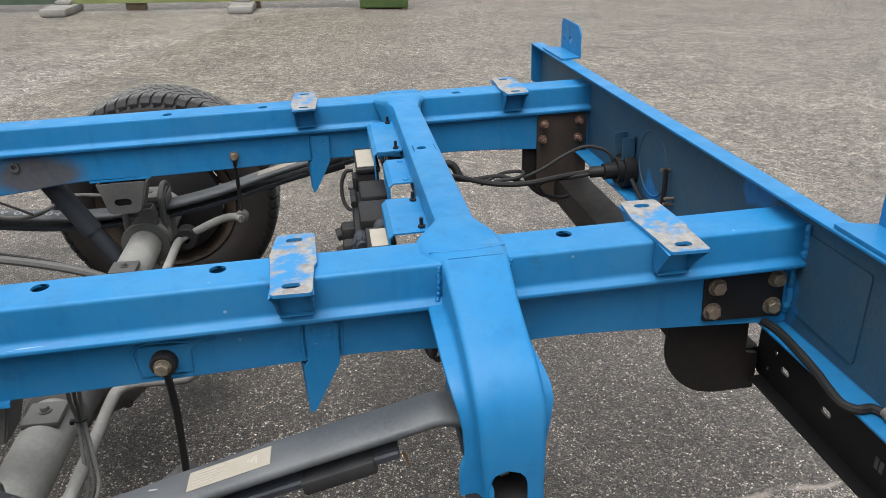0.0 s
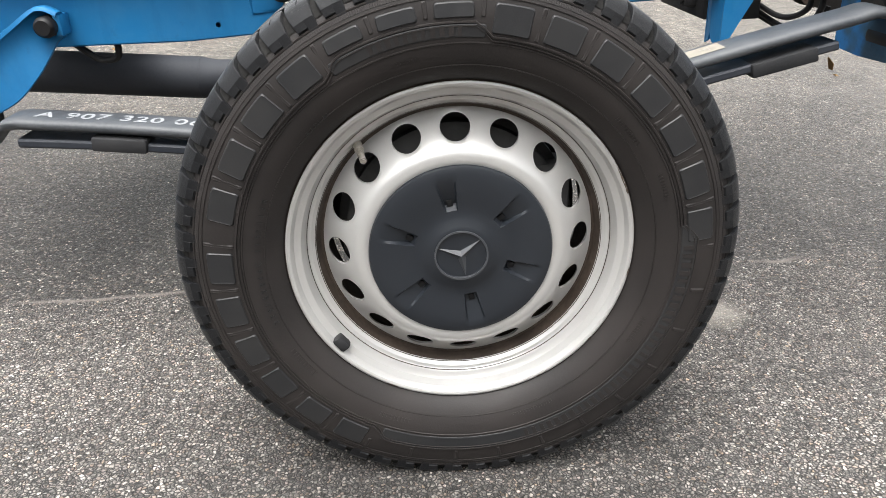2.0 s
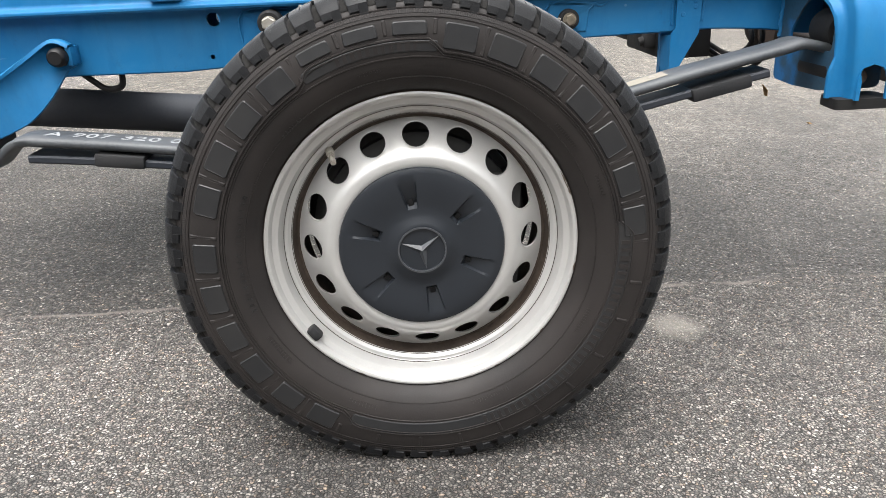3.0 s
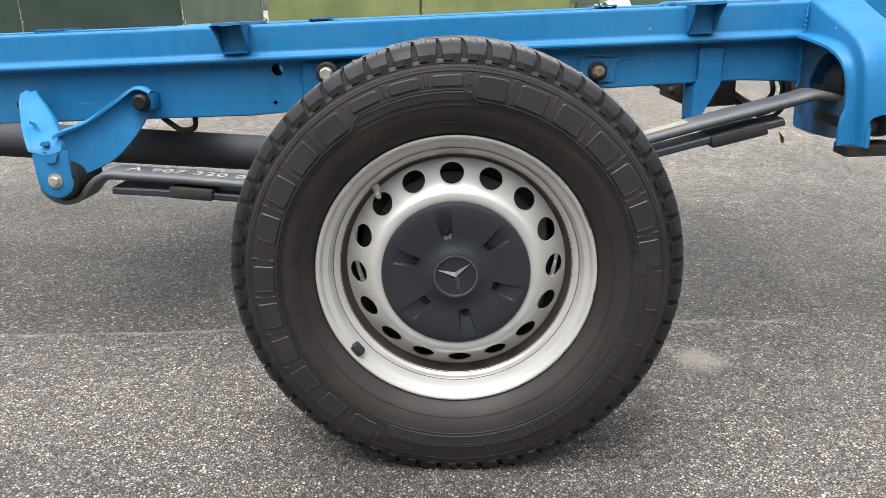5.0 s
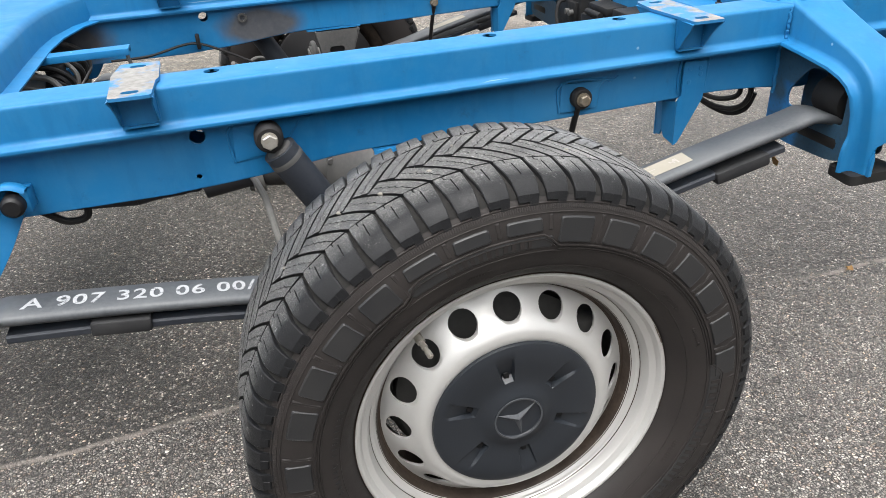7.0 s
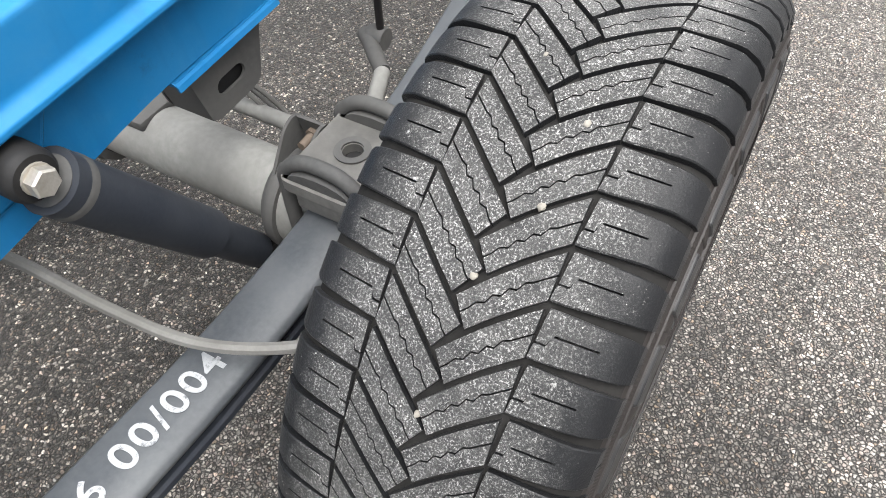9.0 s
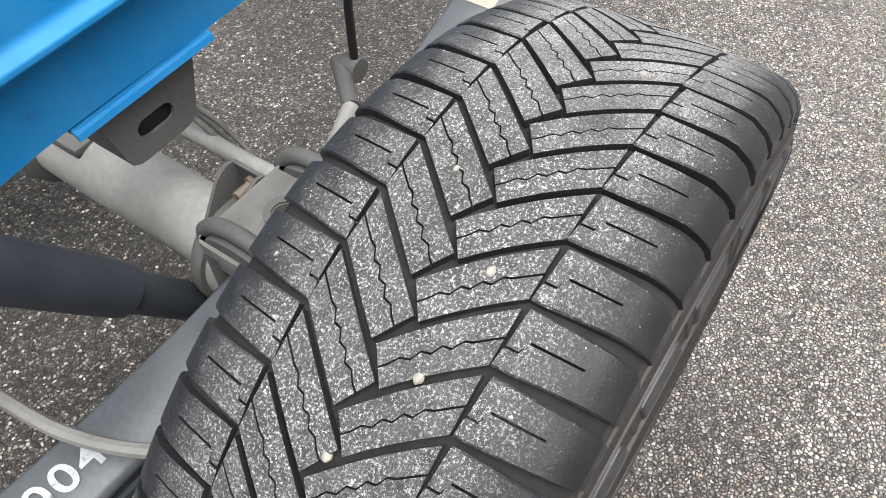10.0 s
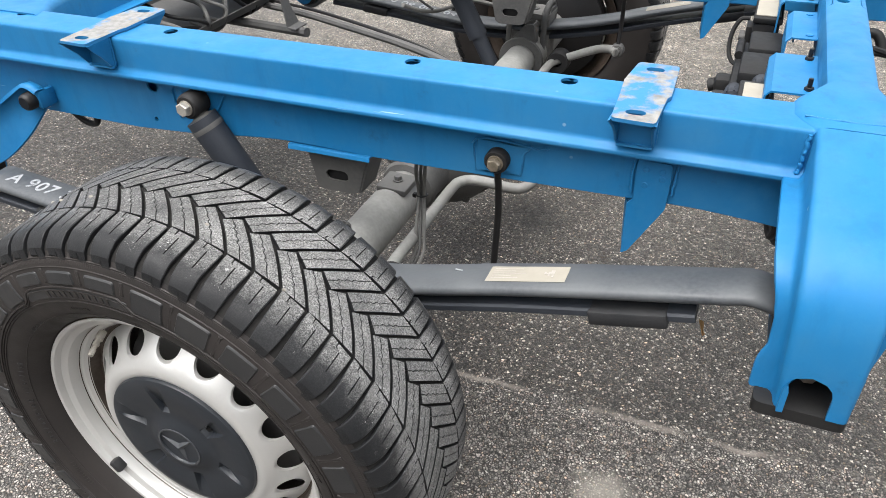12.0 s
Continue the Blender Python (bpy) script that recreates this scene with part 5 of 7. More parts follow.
def rim_disc():
    """Dished disc with sixteen round holes."""
    bm = B()
    holes, rc, rh = 16, 0.1575, 0.0188

    def dish(r):
        return float(np.interp(r, [0.100, 0.113, 0.120, 0.128, 0.137, 0.148, 0.160, 0.172, 0.181], [0.016, 0.010, 0.0060, 0.0052, 0.0090, 0.0210, 0.0345, 0.0460, 0.0530]))

    def at(r, a):
        return bm.verts.new((r * math.sin(a), dish(r), HUB + r * math.cos(a)))
    sector = 2 * math.pi / holes
    n = 6                                         # points a quarter of each hole's edge
    r0, r1 = 0.1345, 0.1795
    for k in range(holes):
        a0 = k * sector + radians(-2.5)
        ring, edge, midr = [], [], []
        total = 4 * n
        for i in range(total):
            th = 2 * math.pi * i / total + math.pi / 4
            ring.append((rc + rh * 0.79 * math.sin(th), a0 + rh * math.cos(th) / rc))
            q, t = divmod(i, n)
            t /= n
            h = sector / 2
            u, v = [(1 - 2 * t, 1), (-1, 1 - 2 * t), (-1 + 2 * t, -1), (1, -1 + 2 * t)][q]
            edge.append(((r0 + r1) / 2 + v * (r1 - r0) / 2, a0 + u * h))
            rr, aa = ring[-1]
            re, ae = edge[-1]
            midr.append((rr + (re - rr) * 0.18, aa + (ae - aa) * 0.18))
        lip = [bm.verts.new((r * math.sin(a), dish(r) + 0.006, HUB + r * math.cos(a))) for r, a in ring]
        vr = [bm.verts.new((r * math.sin(a), dish(r) + 0.0006, HUB + r * math.cos(a))) for r, a in ring]
        vm = [at(*p) for p in midr]
        ve = [at(*p) for p in edge]
        for i in range(total):
            j = (i + 1) % total
            bm.faces.new((lip[i], lip[j], vr[j], vr[i]))
            bm.faces.new((vr[i], vr[j], vm[j], vm[i]))
            bm.faces.new((vm[i], vm[j], ve[j], ve[i]))
    m = holes * n
    rads = [0.095, 0.100, 0.106, 0.113, 0.117, 0.121, 0.125, 0.130, r0]
    rings = [[bm.verts.new((r * math.sin(a), dish(r), HUB + r * math.cos(a))) for a in (radians(-2.5) + sector / 2 + 2 * math.pi * i / m for i in range(m))] for r in rads]
    for a, b in zip(rings, rings[1:]):
        for i in range(m):
            bm.faces.new((a[i], a[(i + 1) % m], b[(i + 1) % m], b[i]))
    bmesh.ops.remove_doubles(bm, verts=bm.verts[:], dist=0.0002)
    return bm


def rim_barrel(back):
    bm = B()
    front = [(0.1780, 0.0560), (0.1815, 0.0552), (0.1832, 0.0540), (0.1842, 0.0440), (0.1870, 0.0350), (0.1925, 0.0300), (0.1965, 0.0290), (0.1990, 0.0255), (0.2010, 0.0170), (0.2035, 0.0120), (0.2080, 0.0095), (0.2115, 0.0075), (0.2135, 0.0025), (0.2155, -0.0005), (0.2185, -0.0018), (0.2210, -0.0010), (0.2222, 0.0015), (0.2222, 0.0040), (0.2190, 0.0070)]
    rear = [(0.2190, 0.0070), (0.2070, 0.0170), (0.2040, 0.030), (0.195, 0.050), (0.185, 0.066), (0.183, 0.12), (0.205, 0.16), (0.2205, 0.178), (0.2205, 0.182), (0.2030, 0.165), (0.178, 0.13), (0.177, 0.07)]
    prof = rear if back else front
    lathe(bm, prof, 128, 0, HUB)
    return bm


def hub_cap():
    """Dark dished cap; six scooped pockets round a raised middle."""
    bm = B()
    n, rads = 240, [0.0, 0.020, 0.0315, 0.0325, 0.036, 0.040, 0.048, 0.054, 0.060, 0.066, 0.072, 0.078, 0.084, 0.090, 0.096, 0.100, 0.107, 0.1130, 0.1165, 0.1178, 0.1178]
    ys = [-0.0020, -0.0020, -0.0020, -0.0040, -0.0040, -0.0025, 0.0010, 0.0022, 0.0025, 0.0022, 0.0016, 0.0010, 0.0004, 0.0000, -0.0002, -0.0002, 0.0002, 0.0012, 0.0026, 0.0052, 0.0140]
    rings = []
    for r, y in zip(rads, ys):
        if r == 0:
            rings.append([bm.verts.new((0, y, HUB))])
            continue
        row = []
        for i in range(n):
            a = 2 * math.pi * i / n
            depth = 0.0
            for s in range(6):
                c = radians(-12.5 + 60 * s)
                da = (a - c + math.pi) % (2 * math.pi) - math.pi
                w = 0.0072 + (r - 0.062) * 0.11
                if 0.0610 < r < 0.1010:
                    along = min(1.0, max(0.0, (0.1020 - r) / 0.038))
                    depth = max(depth, (0.0012 + 0.0090 * along) if abs(da * r) < w else 0.0)
            row.append(bm.verts.new((r * math.sin(a), y + depth, HUB + r * math.cos(a))))
        rings.append(row)
    for a, b in zip(rings, rings[1:]):
        for i in range(n):
            j = (i + 1) % n
            bm.faces.new((a[0], b[j], b[i]) if len(a) == 1 else (a[i], a[j], b[j], b[i]))
    return bm


wheel = thing("wheel", Matrix.Identity(4), "silver steel van wheel with a gritty all-season tyre", "wheel", "wheels of the rear axle")
tyre = part("tyre", tyre_body(), SIDEWALL, wheel, "black tyre with brownish sidewall", smooth=60)
part("tread", tyre_tread(), TREAD, tyre, "worn directional tread whitened by stone dust", smooth=22)
part("groove_floor", groove_floor(), GROOVE, tyre, "dark dusty floor of the tread grooves", smooth=60)
plates, bars = sidewall_pads()
pieces("sidewall_pad", plates, PAD, tyre, smooth=12)
pieces("sidewall_bar", bars, SIDEWALL, tyre, smooth=12)
pieces("sidewall_rib", sidewall_ribs(), SIDEWALL, tyre)
pieces("contour_line", contour_line(), SIDEWALL, tyre)
part("ribbed_band", fine_ribbing(), SIDEWALL, tyre, "finely ribbed band below the tread lugs", smooth=10)
part("word_marking", sidewall_writing("RADIAL", -47, 1.55, 0.2425, 0.0066), PAD, tyre, "small raised word on the sidewall")
w_bm = sidewall_writing("235/65R16C 115/113R", -109, 2.15, 0.2475, 0.0095)
part("size_marking", w_bm, PAD, tyre, "raised tyre size lettering")
bm = B()
rng = random.Random(11)
for start, count, r, size in ((-22, 11, 0.2765, 0.0105), (86, 32, 0.2755, 0.0125), (44, 12, 0.250, 0.0045), (64, 9, 0.257, 0.0045), (110, 10, 0.252, 0.005), (196, 9, 0.252, 0.006), (150, 16, 0.249, 0.0045), (230, 10, 0.249, 0.006), (-18, 9, 0.254, 0.004)):
    for i in range(count):
        a = start + i * 2.4 * (size / 0.010) * 0.8
        wdt = size * rng.uniform(0.35, 0.6)
        q = [(a, r), (a + math.degrees(wdt / r), r), (a + math.degrees(wdt / r), r + size), (a, r + size)]
        low = [bm.verts.new(on_tyre(p, side_y(s) + 0.0006, s)) for p, s in q]
        top = [bm.verts.new(on_tyre(p, side_y(s) - (0.0019 if size > 0.01 else 0.0011), s)) for p, s in q]
        bm.faces.new(top)
        for k in range(4):
            bm.faces.new((low[k], low[(k + 1) % 4], top[(k + 1) % 4], top[k]))
settle(bm)
pieces("marking_bar", bm, SIDEWALL, tyre, "raised unreadable sidewall mark")
rim = part("rim", rim_barrel(False), RIM, wheel, "silver painted steel rim with rusty chips", smooth=22)
# the dark colour holds both dirt and the shade inside the rim
part("rim_well", rim_barrel(True), RIM_DIRT_SHADE, rim, "dirty inner side of the rim, with shade put in its colour", smooth=50)
part("disc", rim_disc(), RIM, rim, "silver disc with a ring of round holes", smooth=45)
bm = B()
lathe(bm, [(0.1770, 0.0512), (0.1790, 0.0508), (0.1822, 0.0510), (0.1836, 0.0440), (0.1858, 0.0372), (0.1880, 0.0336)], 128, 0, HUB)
part("dirt_line", bm, RIM_DIRT_SHADE, rim, "rusty dirt in the seam")
# two thin dark rings along steps of the rim
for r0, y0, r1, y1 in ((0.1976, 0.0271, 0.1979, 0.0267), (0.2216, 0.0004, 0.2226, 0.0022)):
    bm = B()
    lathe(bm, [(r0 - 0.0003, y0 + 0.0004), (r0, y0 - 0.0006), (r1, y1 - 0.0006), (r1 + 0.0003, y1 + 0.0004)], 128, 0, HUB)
    part("dirt_line", bm, RIM_DIRT_SHADE, rim, "thin dark line along a step of the rim")
bm = B()
for a, wd in ((64, 5.0), (68, 1.5), (98, 2.0), (127, 1.2), (205, 2.5), (150, 0.8)):
    lo = [bm.verts.new((r * math.sin(radians(a + d)), y, HUB + r * math.cos(radians(a + d)))) for d, r, y in ((-wd, 0.2203, -0.0016), (0, 0.2190, -0.0022), (wd, 0.2206, -0.0014), (0, 0.2219, -0.0006))]
    bm.faces.new(lo)
pieces("rust_chip", bm, RUST_BOLT, rim, "rust chips on the flange")
cap = part("hub_cap", hub_cap(), CAP, wheel, "dark grey plastic hub cap", smooth=35)
bm = B()
lathe(bm, [(0.0322, -0.0035), (0.0322, -0.0052), (0.0345, -0.0052), (0.0345, -0.0035)], 64, 0, HUB)
for s in range(3):
    a = radians(168 + 120 * s)
    tip, l, r = (0.0318, a), (0.0062, a - 1.047), (0.0062, a + 1.047)
    pts = [(q * math.sin(b), q * math.cos(b)) for q, b in (tip, l, (0.0, 0.0), r)]
    v = [bm.verts.new((x, -0.0022, HUB + z)) for x, z in pts]
    ridge = [bm.verts.new((pts[0][0], -0.0026, HUB + pts[0][1])), bm.verts.new((0, -0.0072, HUB))]
    bm.faces.new((v[0], v[1], ridge[1], ridge[0]))
    bm.faces.new((v[0], ridge[0], ridge[1], v[3]))
    bm.faces.new((v[1], v[2], ridge[1]))
    bm.faces.new((v[2], v[3], ridge[1]))
part("emblem", bm, EMBLEM, cap, "three-armed emblem in a ring", smooth=20)
bm = B()
for s in range(6):
    c = radians(-12.5 + 60 * s)
    m = Matrix.Translation((0.0685 * math.sin(c), 0.0095, HUB + 0.0685 * math.cos(c))) @ Matrix.Rotation(c, 4, "Y")
    box(bm, -0.0036, 0.0036, -0.0018, 0.004, -0.0045, 0.0045, 0.0008, m)
pieces("clip_pocket", bm, PLASTIC, cap, "dark clip pockets")
bm = B()
va = radians(-43)
vx, vz = 0.186 * math.sin(va), 0.186 * math.cos(va)
stem = [Vector((vx * q, y, HUB + vz * q)) for q, y in ((1.0, 0.036), (0.928, -0.001))]
for t0, t1, rad in ((0.0, 0.34, 0.0058), (0.32, 0.52, 0.0038), (0.50, 0.58, 0.0046), (0.56, 0.76, 0.0032), (0.74, 0.96, 0.0041), (0.95, 1.0, 0.0028)):
    tube(bm, [stem[0].lerp(stem[1], t0), stem[0].lerp(stem[1], t1)], rad, 12, 1)
part("valve", bm, ZINC, wheel, "metal tyre valve with a cap")
bm = B()
wa = radians(-129.5)
m = Matrix.Translation((0.2075 * math.sin(wa), 0.004, HUB + 0.2075 * math.cos(wa))) @ Matrix.Rotation(wa, 4, "Y")
box(bm, -0.011, 0.011, -0.0065, 0.010, -0.008, 0.007, 0.004, m)
part("balance_weight", bm, PAD_RUBBER, wheel, "clip-on balance weight")
bm = B()
lathe(bm, [(0.0, 0.075), (0.140, 0.075), (0.150, 0.080), (0.150, 0.10), (0.162, 0.104), (0.162, 0.128), (0.0, 0.128)], 48, 0, HUB)
box(bm, 0.075, 0.150, 0.06, 0.14, HUB - 0.09, HUB + 0.09, 0.012)
part("brake_disc", bm, AXLE_DARK, wheel, "dusty brake disc and calliper")
bm = B()
lathe(bm, [(0.050, 0.150), (0.172, 0.150), (0.176, 0.153), (0.176, 0.186), (0.170, 0.190), (0.130, 0.192), (0.110, 0.205), (0.050, 0.210)], 48, 0, HUB, closed=True)
part("backing_plate", bm, BLACK, wheel, "dark brake backing plate")
bm = B()
for phi, y, r in ((-15.8, 0.0621, 0.0027), (-25.8, 0.0652, 0.0029), (-34.6, 0.0870, 0.0027), (12, 0.062, 0.0022), (-9.0, 0.11, 0.0020), (31, 0.04, 0.0022), (-50, 0.09, 0.0024)):
    p = Vector(on_tyre(phi, y, 0.3585))
    made = bmesh.ops.create_icosphere(bm, subdivisions=2, radius=r)["verts"]
    for v in made:
        v.co = p + Vector((v.co.x * 1.25, v.co.y, v.co.z * 0.8)) + 0.25 * r * Vector(noise.noise_vector(v.co * 500 + p * 90))
pieces("lodged_stone", bm, STONE, wheel, "pale grit caught in the tread")
copy_thing(wheel, Matrix.Translation((0, 2 * C + 0.06, 0)) @ Matrix.Rotation(math.pi, 4, "Z"))


# ---------------------------------------------------------------- axle and running gear
def leaf(bm, line, y0, y1, thick, r=0.003):
    """A flat steel leaf whose upper face follows the line of (x, z)."""
    pts = [(p.x, p.y) for p in smooth_path([Vector((x, z, 0)) for x, z in line], 6)]
    rows = []
    for i, (x, z) in enumerate(pts):
        a, b = Vector(pts[max(i - 1, 0)]), Vector(pts[min(i + 1, len(pts) - 1)])
        d = (b - a).normalized()
        n = Vector((d.y, -d.x))
        n = n if n.y < 0 else -n
        if thick < 0:
            n = -n
        t = abs(thick)
        sec = [(y0 + r, 0), (y1 - r, 0), (y1, r), (y1, t - r), (y1 - r, t), (y0 + r, t), (y0, t - r), (y0, r)]
        rows.append([bm.verts.new((x + n.x * k, y, z + n.y * k)) for y, k in sec])
    for a, b in zip(rows, rows[1:]):
        for i in range(8):
            bm.faces.new((a[i], a[(i + 1) % 8], b[(i + 1) % 8], b[i]))
    bm.faces.new(rows[0][::-1])
    bm.faces.new(rows[-1])
    return bm


SPRING_LINE = [(-0.672, 0.4700), (-0.650, 0.4720), (-0.625, 0.4690), (-0.50, 0.4555), (-0.36, 0.4375), (-0.236, 0.4215), (-0.10, 0.4165), (0.02, 0.423), (0.15, 0.442), (0.25, 0.464), (0.346, 0.4905), (0.462, 0.5195), (0.58, 0.5460), (0.655, 0.5625), (0.688, 0.5705), (0.712, 0.5685), (0.745, 0.5590), (0.785, 0.5470)]


def spring_z(x):
    return float(np.interp(x, [p[0] for p in SPRING_LINE], [p[1] for p in SPRING_LINE]))


spring = thing("leaf_spring", CH, "dark grey two-leaf steel spring under the frame", "leaf spring", "rear springs")
bm = B()
leaf(bm, SPRING_LINE, 0.299, 0.369, 0.017, 0.0055)
eye = [(-0.748 + 0.041 * math.cos(a), 0.462 + 0.041 * math.sin(a)) for a in np.linspace(math.radians(200), math.radians(322), 9)]
leaf(bm, eye + [(-0.702, 0.4500), (-0.685, 0.4630), (-0.668, 0.4690), (-0.650, 0.4690)], 0.299, 0.369, 0.013)
part("main_leaf", bm, SPRING, spring, smooth=55)
bm = B()
low = [(x, spring_z(x) - (0.027 if x < -0.3 else 0.030) - 0.010 * max(0.0, abs(x + 0.02) - 0.15)) for x in (-0.655, -0.54, -0.40, -0.26, -0.12, 0.0, 0.12, 0.25, 0.38, 0.50, 0.60, 0.635)]
leaf(bm, low, 0.302, 0.366, 0.014)
# black paint here carries the shade under the main leaf
part("second_leaf", bm, SHOCK, spring, smooth=28)
for x0, x1, drop in ((-0.543, -0.458, 0.034), (0.500, 0.605, 0.045)):
    bm = B()
    z = spring_z((x0 + x1) / 2) - drop
    slope = (spring_z(x1) - spring_z(x0)) / (x1 - x0)
    m = Matrix.Translation(((x0 + x1) / 2, 0.334, z)) @ Matrix.Rotation(-math.atan(slope), 4, "Y")
    box(bm, -(x1 - x0) / 2, (x1 - x0) / 2, -0.0385, 0.0385, -0.0115, 0.0115, 0.004, m)
    part("rubber_pad", bm, PAD_RUBBER, spring, "dusty rubber leaf pad")
copy_thing(spring, CH @ FAR_SIDE)
# what is stuck and stencilled on the springs
def on_spring(u, v, lift):
    return (u, v, spring_z(u) + lift)


def stencil(body, x0, x1, far):
    bm = text_mesh(body, 0.034, 0.0002, -0.0005)
    top = max(v.co.x for v in bm.verts)
    for v in bm.verts:
        u = x0 + v.co.x / top * (x1 - x0)
        w = v.co.y / 0.034
        v.co = on_spring(u, 0.321 + 0.040 * w if not far else 0.347 - 0.040 * w, 0.0007 + v.co.z)
    return bm


pieces("stencilled_character", stencil("A 907 320 06 00/004", -0.630, -0.232, False), WHITE_PAINT, spring, "rubbed white stencilled character")
far_spring = [o for o in bpy.data.objects if o.name.startswith("leaf_spring") and o is not spring][0]
bm = stencil("A 907 320 06 00/004", -0.630, -0.232, False)
pieces("stencilled_character", bm, WHITE_PAINT, far_spring, "rubbed white stencilled character")
for parent in (spring, far_spring):
    bm = B()
    xs = np.linspace(0.3455, 0.4615, 6)
    sheet(bm, [[on_spring(x, 0.3165, 0.0008) for x in xs], [on_spring(x, 0.3535, 0.0008) for x in xs]], 0.0004)
    lab = part("paper_label", bm, PAPER, parent, "cream paper label")
    bm = B()
    for i, (u0, u1, v) in enumerate(((0.352, 0.395, 0.346), (0.352, 0.385, 0.3405), (0.352, 0.401, 0.335), (0.352, 0.380, 0.3295), (0.352, 0.392, 0.324))):
        sheet(bm, [[on_spring(u0, v, 0.0016), on_spring(u1, v, 0.0016)], [on_spring(u0, v + 0.0016, 0.0016), on_spring(u1, v + 0.0016, 0.0016)]], 0.0002)
    rng = random.Random(2)
    for i in range(5):
        for j in range(5):
            if rng.random() < 0.55:
                u, v = 0.428 + i * 0.0030, 0.327 + j * 0.0034
                sheet(bm, [[on_spring(u, v, 0.0016), on_spring(u + 0.0026, v, 0.0016)], [on_spring(u, v + 0.003, 0.0016), on_spring(u + 0.0026, v + 0.003, 0.0016)]], 0.0002)
    pieces("printed_bar", bm, INK, lab, "faint printed mark")
bm = B()
box(bm, 0.288, 0.302, 0.345, 0.3475, spring_z(0.295) + 0.0004, spring_z(0.295) + 0.0012)
part("paint_mark", bm, WHITE_PAINT, spring, "white paint dash")

# axle
axle = thing("rear_axle", Matrix.Identity(4), "dusty grey live rear axle with spring seats", "axle")
bm = B()
lathe(bm, [(0, 0.14), (0.052, 0.14), (0.058, 0.15), (0.058, 0.30), (0.060, 0.305), (0.060, 0.425), (0.056, 0.440), (0.045, 0.446), (0.045, 2 * C - 0.446), (0.056, 2 * C - 0.440), (0.060, 2 * C - 0.425), (0.060, 2 * C - 0.305), (0.058, 2 * C - 0.30), (0.058, 2 * C - 0.15), (0.052, 2 * C - 0.14), (0, 2 * C - 0.14)], 40, 0, HUB)
part("axle_tube", bm, AXLE, axle)
bm = B()
lathe(bm, [(0.046, 0.735), (0.058, 0.740), (0.062, 0.752), (0.056, 0.775), (0.060, 0.83), (0.105, 0.87), (0.135, 0.92), (0.142, 0.97), (0.135, 1.05), (0.105, 1.10), (0.060, 1.15), (0.046, 1.20)], 40, 0, HUB)
part("differential_case", bm, AXLE_DARK, axle, "dark cast differential case")
for y in (0.438, 2 * C - 0.438):
    bm = B()
    lathe(bm, [(0.046, y - 0.012), (0.066, y - 0.011), (0.068, y - 0.004), (0.066, y + 0.004), (0.056, y + 0.014), (0.046, y + 0.016)], 36, 0, HUB)
    part("collar", bm, AXLE_DARK, axle)
bm = B()
lathe(bm, [(0.143, 0.965), (0.148, 0.968), (0.148, 0.982), (0.143, 0.985)], 40, 0, HUB)
tube(bm, [(-0.10, C, HUB + 0.01), (-0.24, C, HUB + 0.025), (-0.30, C, HUB + 0.03)], [0.08, 0.062, 0.052], 24, 4)
for i in range(10):
    a = i * math.pi / 5
    hex_bolt(bm, 0.125 * math.sin(a), 0.905, HUB + 0.125 * math.cos(a), 0.008, 0.008)
part("differential_nose", bm, AXLE_DARK, axle)
